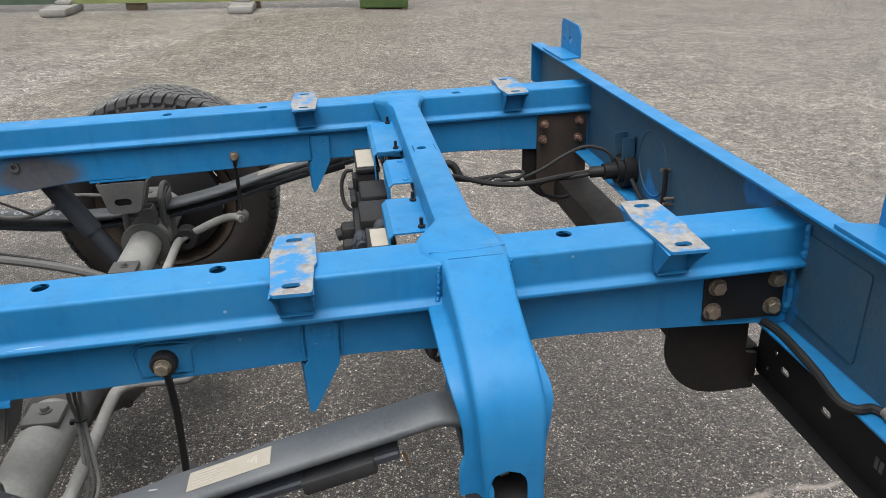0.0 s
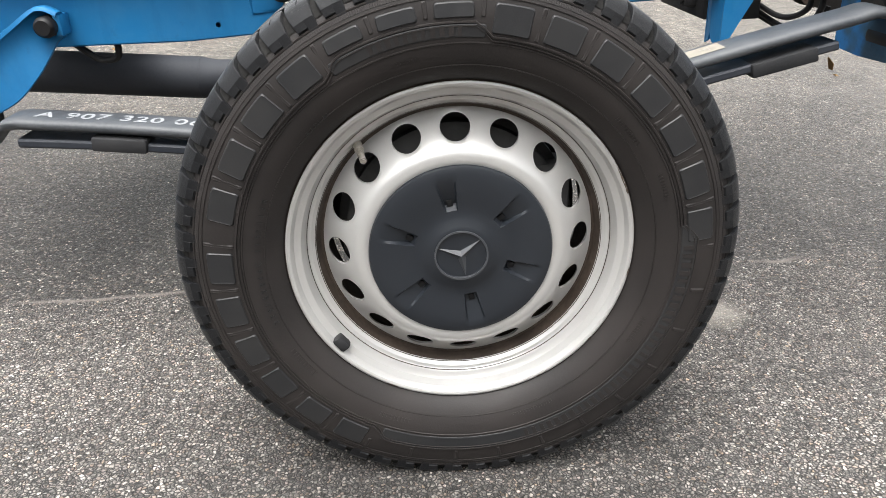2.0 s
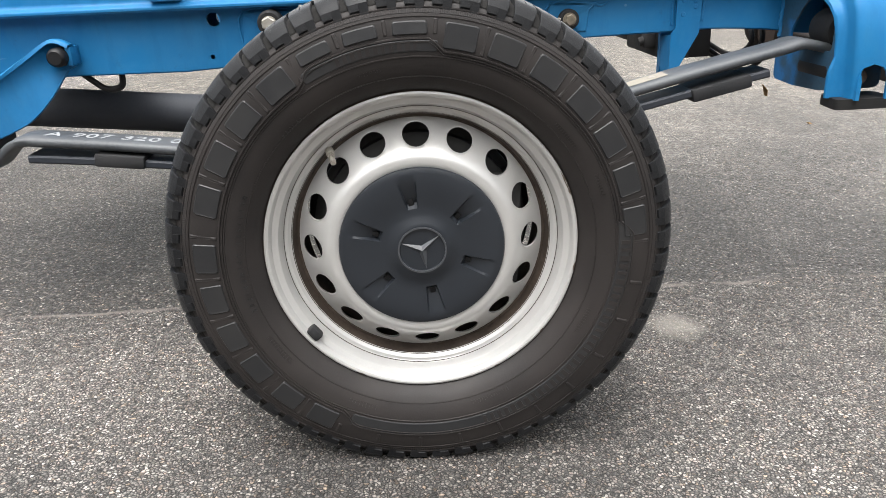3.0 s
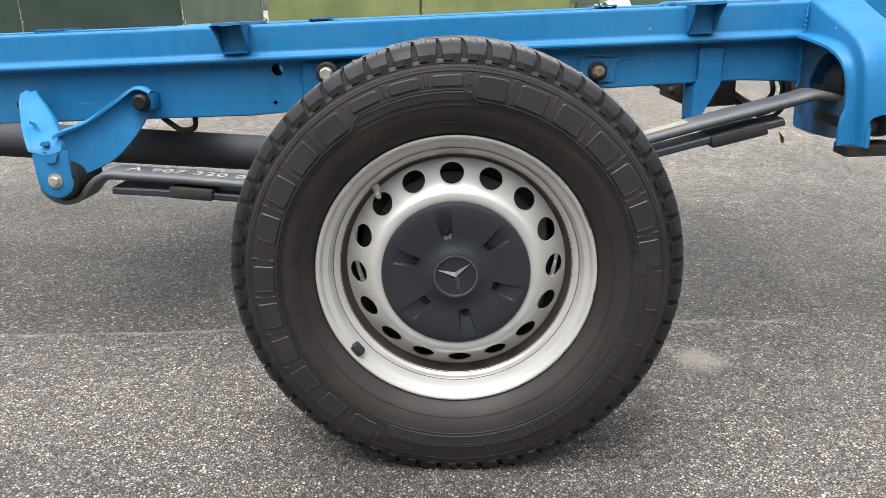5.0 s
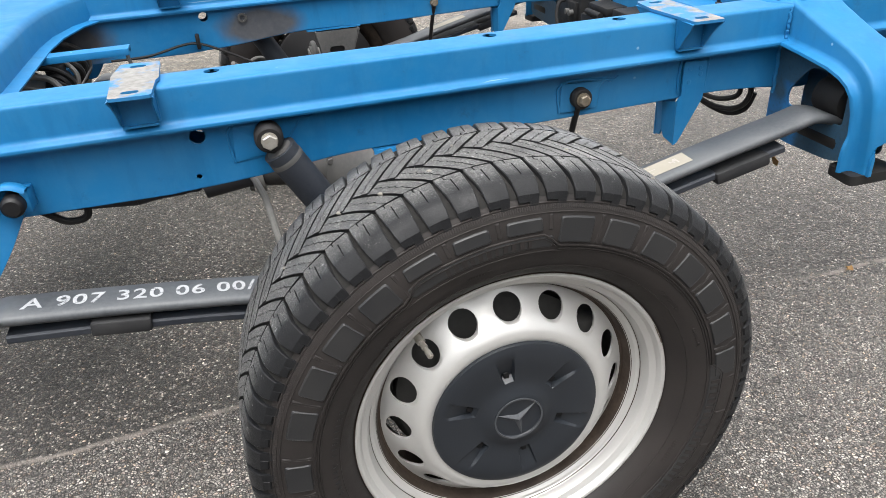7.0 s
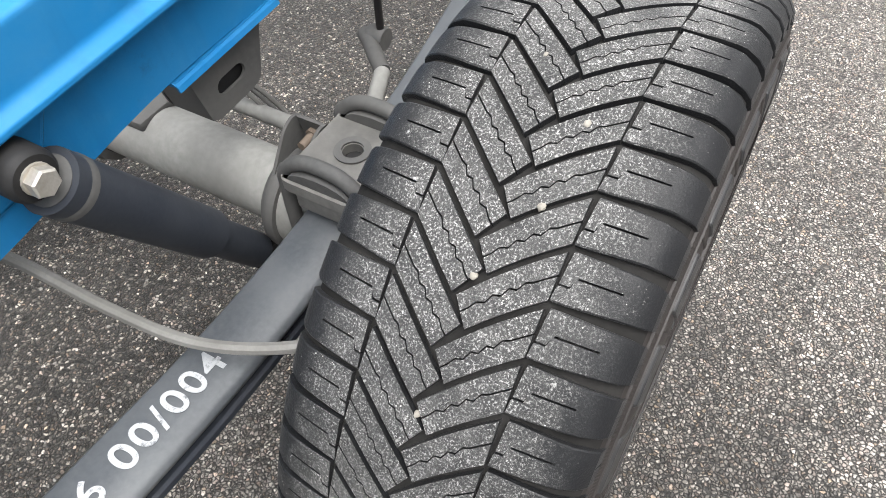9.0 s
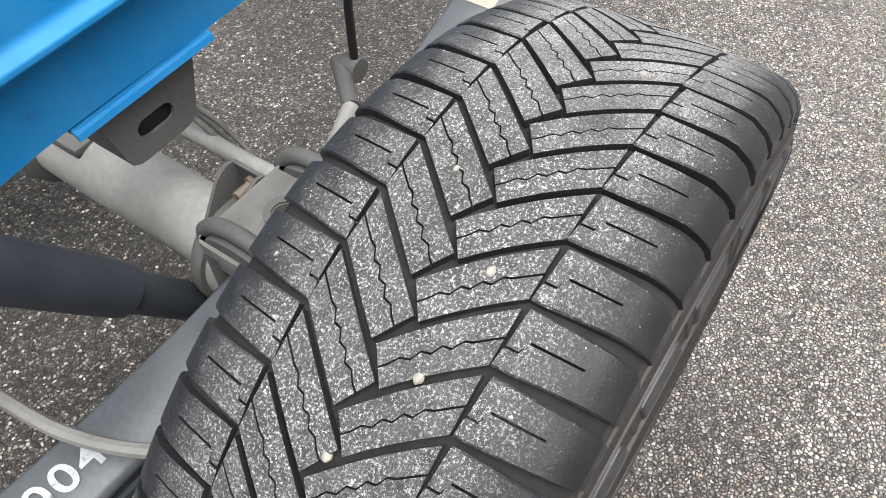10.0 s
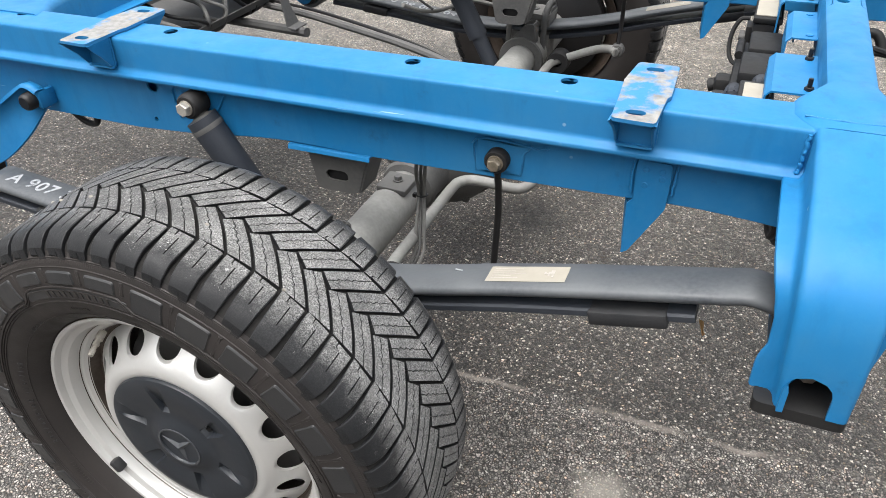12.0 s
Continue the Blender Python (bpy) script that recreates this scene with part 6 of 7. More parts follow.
for side in (0, 1):
    bm = B()
    # seat plate over the spring, with its locating hole
    extrude(bm, fillet([(-0.074, 0.292), (0.062, 0.292), (0.062, 0.385), (-0.074, 0.385)], 0.012, 3), 0.452, 0.466, "xy", [circle(-0.004, 0.337, 0.0115, 18)])
    box(bm, -0.070, 0.058, 0.300, 0.370, 0.425, 0.453, 0.004)
    box(bm, -0.060, 0.060, 0.296, 0.374, 0.300, 0.405, 0.006)
    seat = part("spring_seat", bm, DUSTY, axle, "dusty grey spring clamp plate", far=bool(side))
    bm = B()
    extrude(bm, circle(-0.004, 0.337, 0.0205, 28), 0.4665, 0.4685, "xy", [circle(-0.004, 0.337, 0.0125, 24)])
    part("hole_rim", bm, AXLE_DARK, seat, "dark rim round the locating hole", far=bool(side))
    # black disc put in for the shade down the hole
    bm = B()
    extrude(bm, circle(-0.004, 0.337, 0.0113, 18), 0.4532, 0.4550, "xy")
    part("spring_bolt", bm, RUBBER, seat, "black disc that darkens the bottom of the locating hole", far=bool(side))
    bm = B()
    for x in (-0.058, 0.048):
        tube(bm, [(x, 0.284, 0.27), (x, 0.284, 0.44), (x, 0.292, 0.468), (x, 0.312, 0.484), (x, 0.337, 0.488), (x, 0.362, 0.484), (x, 0.382, 0.468), (x, 0.390, 0.44), (x, 0.390, 0.27)], 0.0085, 12, 5)
    pieces("u_bolt", bm, AXLE_DARK, axle, "bent steel u-bolt", far=bool(side))
    bm = B()
    for x in (-0.058, 0.048):
        extrude(bm, [(0.292 + 0.0, 0.466)] + [(0.337 + 0.038 * math.cos(a), 0.466 + 0.014 * math.sin(a)) for a in np.linspace(math.pi, 0, 9)] + [(0.382, 0.466)], x - 0.012, x + 0.012, "yz")
    pieces("saddle", bm, AXLE_DARK, axle, far=bool(side))
    # upright bracket on the tube: a back plate, two tapered cheeks and a stud
    bm = B()
    sheet(bm, [[(0.036, y, 0.390), (0.036, y, 0.428), (0.030, y, 0.452)] for y in (0.398, 0.440)], 0.004)
    for y in (0.398, 0.438):
        extrude(bm, fillet([(0.034, 0.390), (0.034, 0.450), (0.020, 0.454), (0.004, 0.448), (-0.034, 0.400), (-0.030, 0.386)], [0, 0.006, 0.004, 0.008, 0.006, 0], 3), y, y + 0.004, "xz")
    clamp = part("bar_clamp", bm, AXLE_DARK, axle, far=bool(side))
    bm = B()
    hex_bolt(bm, 0.034, 0.419, 0.430, 0.0095, 0.010, axis="x", sign=-1)
    tube(bm, [(0.036, 0.419, 0.430), (0.004, 0.419, 0.430)], 0.0055, 10, 1)
    part("nut", bm, RUST_BOLT, clamp, far=bool(side))
    bm = B()
    lathe(bm, [(0.012, 0.402), (0.030, 0.402), (0.032, 0.406), (0.032, 0.446), (0.030, 0.450), (0.012, 0.450)], 22, 0.112, 0.354)
    part("bar_bush", bm, RUBBER, axle, far=bool(side))
    # brake line clips, and the small sensor bracket on the tube
    bm = B()
    box(bm, -0.030, 0.036, 0.655, 0.722, HUB + 0.034, HUB + 0.049, 0.004)
    hex_bolt(bm, 0.004, 0.69, HUB + 0.050, 0.008, 0.010, axis="z", sign=1)
    part("line_bracket", bm, AXLE_DARK, axle, far=bool(side))


shock = thing("shock_absorber", CH, "black telescopic shock absorber bolted to the rail", "shock absorber", "rear shock absorbers")
top, bot = Vector((-0.237, 0.440, 0.630)), Vector((-0.052, 0.462, 0.290))
d = (bot - top).normalized()
bm = B()
tube(bm, [top + d * 0.026, top + d * 0.030, top + d * 0.045, top + d * 0.24, top + d * 0.246], [0.016, 0.0255, 0.0285, 0.0285, 0.0285, 0.024], 28, 3)
part("body", bm, SHOCK, shock)
bm = B()
tube(bm, [top + d * 0.020, top + d * 0.029, top + d * 0.036, top + d * 0.046, top + d * 0.050], [0.013, 0.022, 0.0280, 0.0291, 0.0291], 28, 3)
part("end_cap", bm, AXLE_DARK, shock, "scuffed dusty end cap")
bm = B()
tube(bm, [top + d * 0.235, top + d * 0.37], 0.0225, 24, 1)
part("lower_tube", bm, SHOCK, shock)
bm = B()
lathe(bm, [(0.008, 0.4245), (0.019, 0.4245), (0.022, 0.428), (0.023, 0.432), (0.023, 0.456), (0.022, 0.462), (0.012, 0.466)], 28, top.x, top.z)
lathe(bm, [(0.008, 0.444), (0.019, 0.444), (0.021, 0.448), (0.021, 0.476), (0.008, 0.48)], 24, bot.x, bot.z)
pieces("eye_bush", bm, RUBBER, shock, "rubber eye bush")
bm = B()
hex_bolt(bm, top.x, 0.4245, top.z, 0.0128, 0.013, 0.45, 1.05)
part("bolt", bm, ZINC, shock, "pale zinc bolt head")
copy_thing(shock, CH @ FAR_SIDE)

# bump stop brackets under the rails
for far in (False, True):
    stop = thing("bump_stop", CH @ Matrix.Translation((-0.0125, -0.026 if far else 0.026, -0.002)), "grey folded bump stop bracket under the rail", "bump stop bracket", "bump stops")
    bm = B()
    extrude(bm, fillet([(-0.055, 0.440), (0.102, 0.440), (0.102, 0.50), (-0.055, 0.50)], 0.006, 3), 0.5700, 0.5745, "xy")
    sheet(bm, [[(-0.055, 0.442, 0.5745), (0.102, 0.442, 0.5745)], [(-0.055, 0.4365, 0.572), (0.102, 0.4365, 0.572)], [(-0.055, 0.435, 0.566), (0.102, 0.435, 0.566)]], 0.003)
    part("flange", bm, BLUE, stop, "blue edge flange", far=far)
    bm = B()
    extrude(bm, fillet([(-0.032, 0.570), (0.090, 0.570), (0.064, 0.488), (0.052, 0.484), (-0.008, 0.484), (-0.018, 0.490)], [0, 0, 0.01, 0.01, 0.01, 0.01], 3), 0.456, 0.460, "xz", [slot(0.024, 0.516, 0.044, 0.020)])
    extrude(bm, fillet([(-0.032, 0.570), (0.090, 0.570), (0.064, 0.488), (0.052, 0.484), (-0.008, 0.484), (-0.018, 0.490)], [0, 0, 0.01, 0.01, 0.01, 0.01], 3), 0.5155, 0.5195, "xz", [slot(0.024, 0.516, 0.044, 0.020)])
    sheet(bm, [[(-0.032, 0.458, 0.570), (-0.016, 0.458, 0.488)], [(-0.034, 0.520, 0.570), (-0.016, 0.515, 0.488)]], 0.004)
    sheet(bm, [[(0.090, 0.458, 0.570), (0.063, 0.458, 0.488)], [(0.092, 0.520, 0.570), (0.063, 0.515, 0.488)]], 0.004)
    sheet(bm, [[(-0.016, 0.458, 0.487), (0.063, 0.458, 0.487)], [(-0.016, 0.515, 0.487), (0.063, 0.515, 0.487)]], 0.004)
    pieces("folded_plate", bm, AXLE_DARK, stop, far=far)
    # added block, black so that the slot looks shaded inside
    bm = B()
    box(bm, -0.008, 0.056, 0.4635, 0.509, 0.491, 0.566, 0.006)
    part("rubber_buffer", bm, RUBBER, stop, "added black rubber block that darkens the slot from inside", far=far)

# anti-roll bar
bar = thing("anti_roll_bar", CH, "grey bent steel anti-roll bar with black drop links", "anti-roll bar")
bm = B()
half = [(0.297, 0.520, 0.366), (0.280, 0.500, 0.366), (0.240, 0.455, 0.362), (0.16, 0.430, 0.352), (0.118, 0.440, 0.350), (0.108, 0.480, 0.350), (0.108, 0.60, 0.350), (0.108, 0.76, 0.350), (0.114, 0.795, 0.350), (0.135, 0.812, 0.350), (0.18, 0.813, 0.350), (0.225, 0.808, 0.350), (0.25, 0.818, 0.350), (0.264, 0.86, 0.350), (0.27, 0.93, 0.350)]
other = [(0.305, 0.520, 0.425), (0.285, 0.495, 0.424), (0.235, 0.45, 0.402), (0.16, 0.430, 0.366)] + half[4:]
tube(bm, half[2:] + [(x, 2 * C - y, z) for x, y, z in other[::-1]], 0.0115, 14, 5)
part("bar", bm, AXLE, bar)
bm = B()
tube(bm, half[:2] + [(0.2398, 0.4550, 0.3620)], 0.0119, 14, 5)
part("bar_end", bm, AXLE_DARK, bar, "dark flattened end of the bar")
for far in (False, True):
    bm = B()
    tube(bm, [(0.313, 0.529 if far else 0.462, 0.604), (0.306, 0.490, 0.50), (0.297, 0.492, 0.370) if not far else (0.304, 0.50, 0.43)], 0.0058, 10, 3)
    link = part("drop_link", bm, BLACK, bar, "thin black drop link", far=far)
    bm = B()
    lathe(bm, [(0, 0.484), (0.016, 0.484), (0.018, 0.488), (0.018, 0.508), (0.016, 0.512), (0, 0.512)], 20, 0.297 if not far else 0.304, 0.366 if not far else 0.425)
    hex_bolt(bm, 0.297 if not far else 0.304, 0.512, 0.366 if not far else 0.425, 0.010, 0.010, sign=1)
    part("link_eye", bm, AXLE_DARK, link, far=far)
    bm = B()
    lathe(bm, [(0.006, 0.449), (0.017, 0.449), (0.019, 0.452), (0.019, 0.470), (0.006, 0.472)], 24, 0.314, 0.610)
    part("link_bush", bm, RUBBER, link, far=far)
    bm = B()
    hex_bolt(bm, 0.314, 0.449, 0.610, 0.0105, 0.012, 0.3, 1.2)
    hex_bolt(bm, 0.314, 0.5255, 0.610, 0.0105, 0.012, 0.1, 1.2, sign=1)
    pieces("bolt", bm, YELLOW_ZINC, link, "yellowish bolt head", far=far)

# propeller shaft
shaft = thing("propeller_shaft", CH, "thick black propeller shaft running to the axle", "propeller shaft")
bm = B()
tube(bm, [(-3.2, C, 0.620), (-1.25, C, 0.440), (-0.545, C, 0.3735)], 0.0502, 36, 1)
part("shaft_tube", bm, SHAFT, shaft)
bm = B()
tube(bm, [(-0.546, C, 0.3736), (-0.520, C, 0.3725), (-0.500, C, 0.3720), (-0.44, C, 0.3715)], [0.0500, 0.0450, 0.0420, 0.0400], 28, 1)
for a in (0, math.pi / 2):
    box(bm, -0.47, -0.40, C - 0.036, C + 0.036, 0.34, 0.40, 0.012)
tube(bm, [(-0.40, C, 0.368), (-0.27, C, 0.384)], 0.055, 24, 1)
part("joint", bm, SHAFT, shaft)
bm = B()
tube(bm, [(-0.286, C, 0.372), (-0.262, C, 0.374)], 0.066, 28, 1)
part("flange", bm, AXLE, shaft, "pale dusty coupling flange")
bm = B()
for i in range(6):
    a = i * math.pi / 3
    hex_bolt(bm, -0.286, C + 0.050 * math.cos(a), 0.372 + 0.050 * math.sin(a), 0.008, 0.010, axis="x", sign=-1)
pieces("bolt", bm, AXLE_DARK, shaft)




# ---------------------------------------------------------------- tow bar at the rear
tow = thing("tow_bar", CH, "rusty black tow bar bolted between the rails", "tow bar")
bm = B()
box(bm, 1.205, 1.300, 0.512, 2 * C - 0.512, 0.390, 0.468, 0.010)
part("cross_tube", bm, RUSTY, tow)
for far in (False, True):
    bm = B()
    rim_pts = fillet([(1.115, 0.575), (1.113, 0.486), (1.120, 0.455), (1.140, 0.425), (1.172, 0.400), (1.207, 0.391), (1.286, 0.390), (1.287, 0.463), (1.262, 0.467), (1.259, 0.575)], [0, 0.02, 0.02, 0.02, 0.02, 0.02, 0.004, 0.003, 0.008, 0], 4)
    extrude(bm, rim_pts, 0.500, 0.508, "xz")
    part("side_plate", bm, RUSTY, tow, "curved rusty black side plate", far=far)
    bm = B()
    extrude(bm, fillet([(1.147, 0.650), (1.285, 0.648), (1.290, 0.560), (1.152, 0.566)], 0.004, 2), 0.4640, 0.4675, "xz")
    doubler = part("doubler_plate", bm, BLACK, tow, "black plate held by four bolts", far=far)
    for bx, bz in ((1.170, 0.628), (1.272, 0.632), (1.166, 0.584), (1.270, 0.582)):
        bm = B()
        hex_bolt(bm, bx, 0.4640, bz, 0.0118, 0.012, random.Random(int(bx * 1000)).random(), 1.3)
        part("bolt", bm, RUST_BOLT if bx < 1.2 else YELLOW_ZINC, doubler, "rusty bolt head", far=far)
        bm = B()
        hex_bolt(bm, bx, 0.5297, bz, 0.0098, 0.010, 0.4, 1.3, sign=1)
        tube(bm, [(bx, 0.5285, bz), (bx, 0.552, bz)], 0.0058, 8, 1)
        part("nut", bm, RUST_RED, doubler, far=far)
    if far:
        bm = B()
        extrude(bm, fillet([(1.150, 0.656), (1.295, 0.656), (1.295, 0.400), (1.20, 0.385), (1.150, 0.440)], 0.02, 3), 0.5235, 0.5295, "xz")
        part("inner_plate", bm, RUST_PLATE, tow, "rust-stained black plate", far=far)

under = thing("underrun_bar", CH, "black perforated steel bar below the rear beam", "underrun bar")
bm = B()
holes = [slot(y, 0.462, 0.024, 0.012) for y in (0.44, 0.33, 0.10, -0.02)] + [circle(0.487, 0.438, 0.004, 8), circle(0.470, 0.480, 0.004, 8)]
extrude(bm, fillet([(-0.10, 0.412), (0.522, 0.412), (0.522, 0.500), (0.50, 0.536), (-0.10, 0.536)], [0, 0.016, 0.01, 0.008, 0], 3), 1.300, 1.304, "yz", holes)
extrude(bm, [(1.275, -0.10), (1.300, -0.10), (1.300, 0.50), (1.275, 0.50)], 0.412, 0.416, "xy")
part("bar", bm, BLACK, under)
bm = B()
for i, y in enumerate((0.215, 0.205, 0.19, 0.175, 0.162, 0.15, 0.135)):
    box(bm, 1.2988, 1.3000, y - 0.004, y + 0.003, 0.452, 0.472)
pieces("stamped_bar", bm, AXLE_DARK, under, "stamped unreadable marks")

# ---------------------------------------------------------------- brake control unit on the cross member
for y0, y1, x0, z1 in ((0.650, 0.815, 0.668, 0.690), (0.905, 1.060, 0.690, 0.688), (1.115, 1.370, 0.674, 0.690)):
    holder = thing("unit_bracket", CH, "blue folded bracket bolted to the cross member", "bracket", "control unit brackets")
    bm = B()
    sheet(bm, [[(0.742, y, z1 + 0.012), (0.738, y, z1 + 0.001), (0.728, y, z1), (x0 + 0.006, y, z1), (x0, y, z1 - 0.006), (x0, y, z1 - 0.070)] for y in (y0, y1)], -0.003)
    part("sheet", bm, BLUE, holder)
    bm = B()
    for y in (y0 + 0.018, y1 - 0.018):
        low = x0 > 0.68
        hex_bolt(bm, 0.724, y, z1 + 0.001, 0.0068, 0.004 if low else 0.007, axis="z", sign=1)
        if not low:
            tube(bm, [(0.724, y, z1), (0.724, y, z1 + 0.021)], 0.0035, 8, 1)
    pieces("stud", bm, BLUE if low else BLACK, holder, "painted flat bolt" if low else "dark stud with a nut")

unit = thing("brake_control_unit", CH, "black brake control unit with aluminium valve blocks", "control unit")
bm = B()
box(bm, 0.610, 0.688, 0.800, 1.090, 0.480, 0.615, 0.008)
box(bm, 0.622, 0.690, 0.83, 0.94, 0.615, 0.648, 0.006)
box(bm, 0.630, 0.690, 0.98, 1.085, 0.615, 0.640, 0.006)
part("housing", bm, PLASTIC, unit)
bm = B()
box(bm, 0.630, 0.680, 1.128, 1.284, 0.49, 0.640, 0.004)
box(bm, 0.618, 0.632, 1.140, 1.185, 0.575, 0.628, 0.003)
part("relay_block", bm, PLASTIC, unit, "tall black relay block")
bm = B()
for y in (1.152, 1.173):
    tube(bm, [(0.619, y, 0.602), (0.606, y, 0.602)], 0.0075, 12, 1)
pieces("terminal", bm, AXLE_DARK, unit)
bm = B()
box(bm, 0.628, 0.684, 1.125, 1.290, 0.640, 0.652, 0.003)
part("cover", bm, PLASTIC, unit)
bm = B()
box(bm, 0.632, 0.679, 1.140, 1.272, 0.6525, 0.6540)
sheet(bm, [[(0.636, 0.682, 0.6585), (0.668, 0.682, 0.6585)], [(0.636, 0.758, 0.6585), (0.668, 0.758, 0.6585)]], 0.001)
pieces("label", bm, PAPER, unit, "white data label")
bm = B()
box(bm, 0.628, 0.676, 0.668, 0.775, 0.50, 0.657, 0.004)
part("valve_block", bm, PLASTIC, unit)
for x, y, z in ((0.606, 0.84, 0.585), (0.606, 0.92, 0.585), (0.606, 0.86, 0.520), (0.604, 0.99, 0.560)):
    bm = B()
    box(bm, x - 0.022, x + 0.012, y - 0.018, y + 0.018, z - 0.018, z + 0.018, 0.007)
    tube(bm, [(x - 0.02, y, z), (x - 0.032, y, z - 0.004)], 0.011, 12, 1)
    part("plug", bm, RUBBER, unit, "black cable plug")
bm = B()
tube(bm, [(0.616, 0.985, 0.622), (0.616, 1.06, 0.622)], 0.008, 12, 1)
part("solenoid", bm, PLASTIC, unit)
# two round ribbed caps on the near face
for x, z in ((0.622, 0.612), (0.662, 0.632)):
    bm = B()
    lathe(bm, [(0, 0.782), (0.011, 0.782), (0.013, 0.784), (0.013, 0.787), (0.0175, 0.789), (0.0185, 0.793), (0.0185, 0.806), (0.016, 0.812), (0.016, 0.832)], 20, x, z)
    for k in range(10):
        a = k * math.pi / 5
        box(bm, -0.0012, 0.0012, 0.788, 0.806, 0.0178, 0.0198, 0.0, Matrix.Translation((x, 0, z)) @ Matrix.Rotation(a, 4, "Y"))
    part("round_cap", bm, SHOCK, unit, "round ribbed black cap")


def hose(name, pts, r, material, label, category, m=CH, group=""):
    ob = thing(name, m, label, category, group)
    bm = B()
    tube(bm, pts, r, 8, 6)
    part("run", bm, material, ob)
    return ob


hose("unit_hose", [(0.700, 0.80, 0.53), (0.704, 0.66, 0.508), (0.706, 0.58, 0.518), (0.706, 0.535, 0.55), (0.712, 0.60, 0.60)], 0.0055, RUBBER, "black hose looping below the frame rail", "hose")
hose("unit_hose", [(0.705, 0.78, 0.51), (0.712, 0.64, 0.488), (0.716, 0.55, 0.506), (0.720, 0.52, 0.55), (0.726, 0.56, 0.60)], 0.0055, RUBBER, "black hose looping below the frame rail", "hose")
hose("unit_hose", [(0.710, 0.80, 0.50), (0.722, 0.62, 0.478), (0.728, 0.545, 0.50), (0.738, 0.53, 0.54)], 0.005, RUBBER, "black hose looping below the frame rail", "hose")
# socket cable at the rear
hose("socket_cable", [(0.79, 1.30, 0.57), (0.875, 1.223, 0.578), (0.952, 1.147, 0.58), (1.031, 1.126, 0.58), (1.14, 1.155, 0.58), (1.20, 1.160, 0.582), (1.262, 1.155, 0.588)], 0.0068, RUBBER, "black trailer socket cable across the frame", "cable")
hose("socket_cable", [(0.79, 1.26, 0.575), (0.90, 1.21, 0.572), (0.98, 1.185, 0.583), (1.05, 1.135, 0.572), (1.10, 1.17, 0.566), (1.16, 1.155, 0.575), (1.26, 1.160, 0.580)], 0.0055, RUBBER, "thin black cable wound round the socket cable", "cable")
hose("socket_cable", [(0.93, 1.16, 0.575), (0.99, 1.21, 0.580), (1.04, 1.20, 0.585), (1.02, 1.15, 0.588), (0.96, 1.16, 0.58)], 0.0045, RUBBER, "slack loop of thin black cable", "cable")
hose("socket_cable", [(1.04, 1.180, 0.575), (1.09, 1.185, 0.592), (1.15, 1.190, 0.622), (1.20, 1.185, 0.640), (1.245, 1.165, 0.632), (1.262, 1.150, 0.606)], 0.0045, RUBBER, "black cable rising to the beam", "cable")
hose("socket_cable", [(1.06, 1.13, 0.575), (1.09, 1.17, 0.53), (1.14, 1.20, 0.505), (1.17, 1.22, 0.50)], 0.0055, RUBBER, "thin black cable hanging to the tow bar", "cable")
hose("socket_cable", [(1.286, 1.10, 0.58), (1.288, 1.02, 0.545), (1.285, 0.96, 0.55), (1.29, 0.93, 0.57), (1.29, 0.925, 0.66)], 0.0055, RUBBER, "thin black cable along the rear beam", "cable")
hose("unit_cable", [(0.622, 1.205, 0.625), (0.604, 1.205, 0.622), (0.592, 1.198, 0.595), (0.592, 1.185, 0.560), (0.604, 1.170, 0.540), (0.622, 1.165, 0.538)], 0.0048, RUBBER, "short black cable loop beside the relay block", "cable")
sock = thing("trailer_socket", CH, "round black trailer socket behind the rear beam", "socket")
bm = B()
for x0, x1, r in ((1.228, 1.262, 0.020), (1.258, 1.272, 0.032), (1.272, 1.300, 0.042)):
    tube(bm, [(x0, 1.132, 0.590), (x1, 1.132, 0.590)], r, 24, 1)
tube(bm, [(1.200, 1.148, 0.585), (1.232, 1.134, 0.590)], 0.014, 16, 1)
part("body", bm, PLASTIC, sock)
plug = thing("cable_plug", CH, "black ribbed elbow plug on the cross member", "plug")
bm = B()
for i in range(4):
    tube(bm, [(0.808 + i * 0.012, 1.285, 0.592), (0.816 + i * 0.012, 1.285, 0.592)], 0.0165 if i % 2 else 0.0135, 18, 1)
tube(bm, [(0.850, 1.285, 0.592), (0.872, 1.285, 0.592), (0.884, 1.280, 0.582), (0.892, 1.272, 0.562)], 0.0105, 14, 3)
tube(bm, [(0.890, 1.274, 0.566), (0.895, 1.268, 0.553)], 0.0125, 14, 1)
part("body", bm, PLASTIC, plug)
hose("lamp_cable", [(1.235, 0.535, 0.556), (1.262, 0.475, 0.550), (1.271, 0.440, 0.549), (1.270, 0.400, 0.549), (1.262, 0.325, 0.549), (1.253, 0.278, 0.549), (1.250, 0.246, 0.549), (1.262, 0.230, 0.549), (1.283, 0.228, 0.549), (1.294, 0.205, 0.549), (1.294, 0.19, 0.549)], 0.0068, RUBBER, "dusty corrugated lamp cable along the beam", "cable")
lampplug = thing("lamp_plug", CH, "grey lamp cable plug", "plug")
bm = B()
for i in range(5):
    tube(bm, [(1.292, 0.205 - i * 0.010, 0.552), (1.292, 0.199 - i * 0.010, 0.552)], 0.0125 if i % 2 else 0.010, 14, 1)
tube(bm, [(1.292, 0.215, 0.552), (1.292, 0.14, 0.553)], 0.0085, 12, 1)
part("body", bm, CABLE, lampplug)

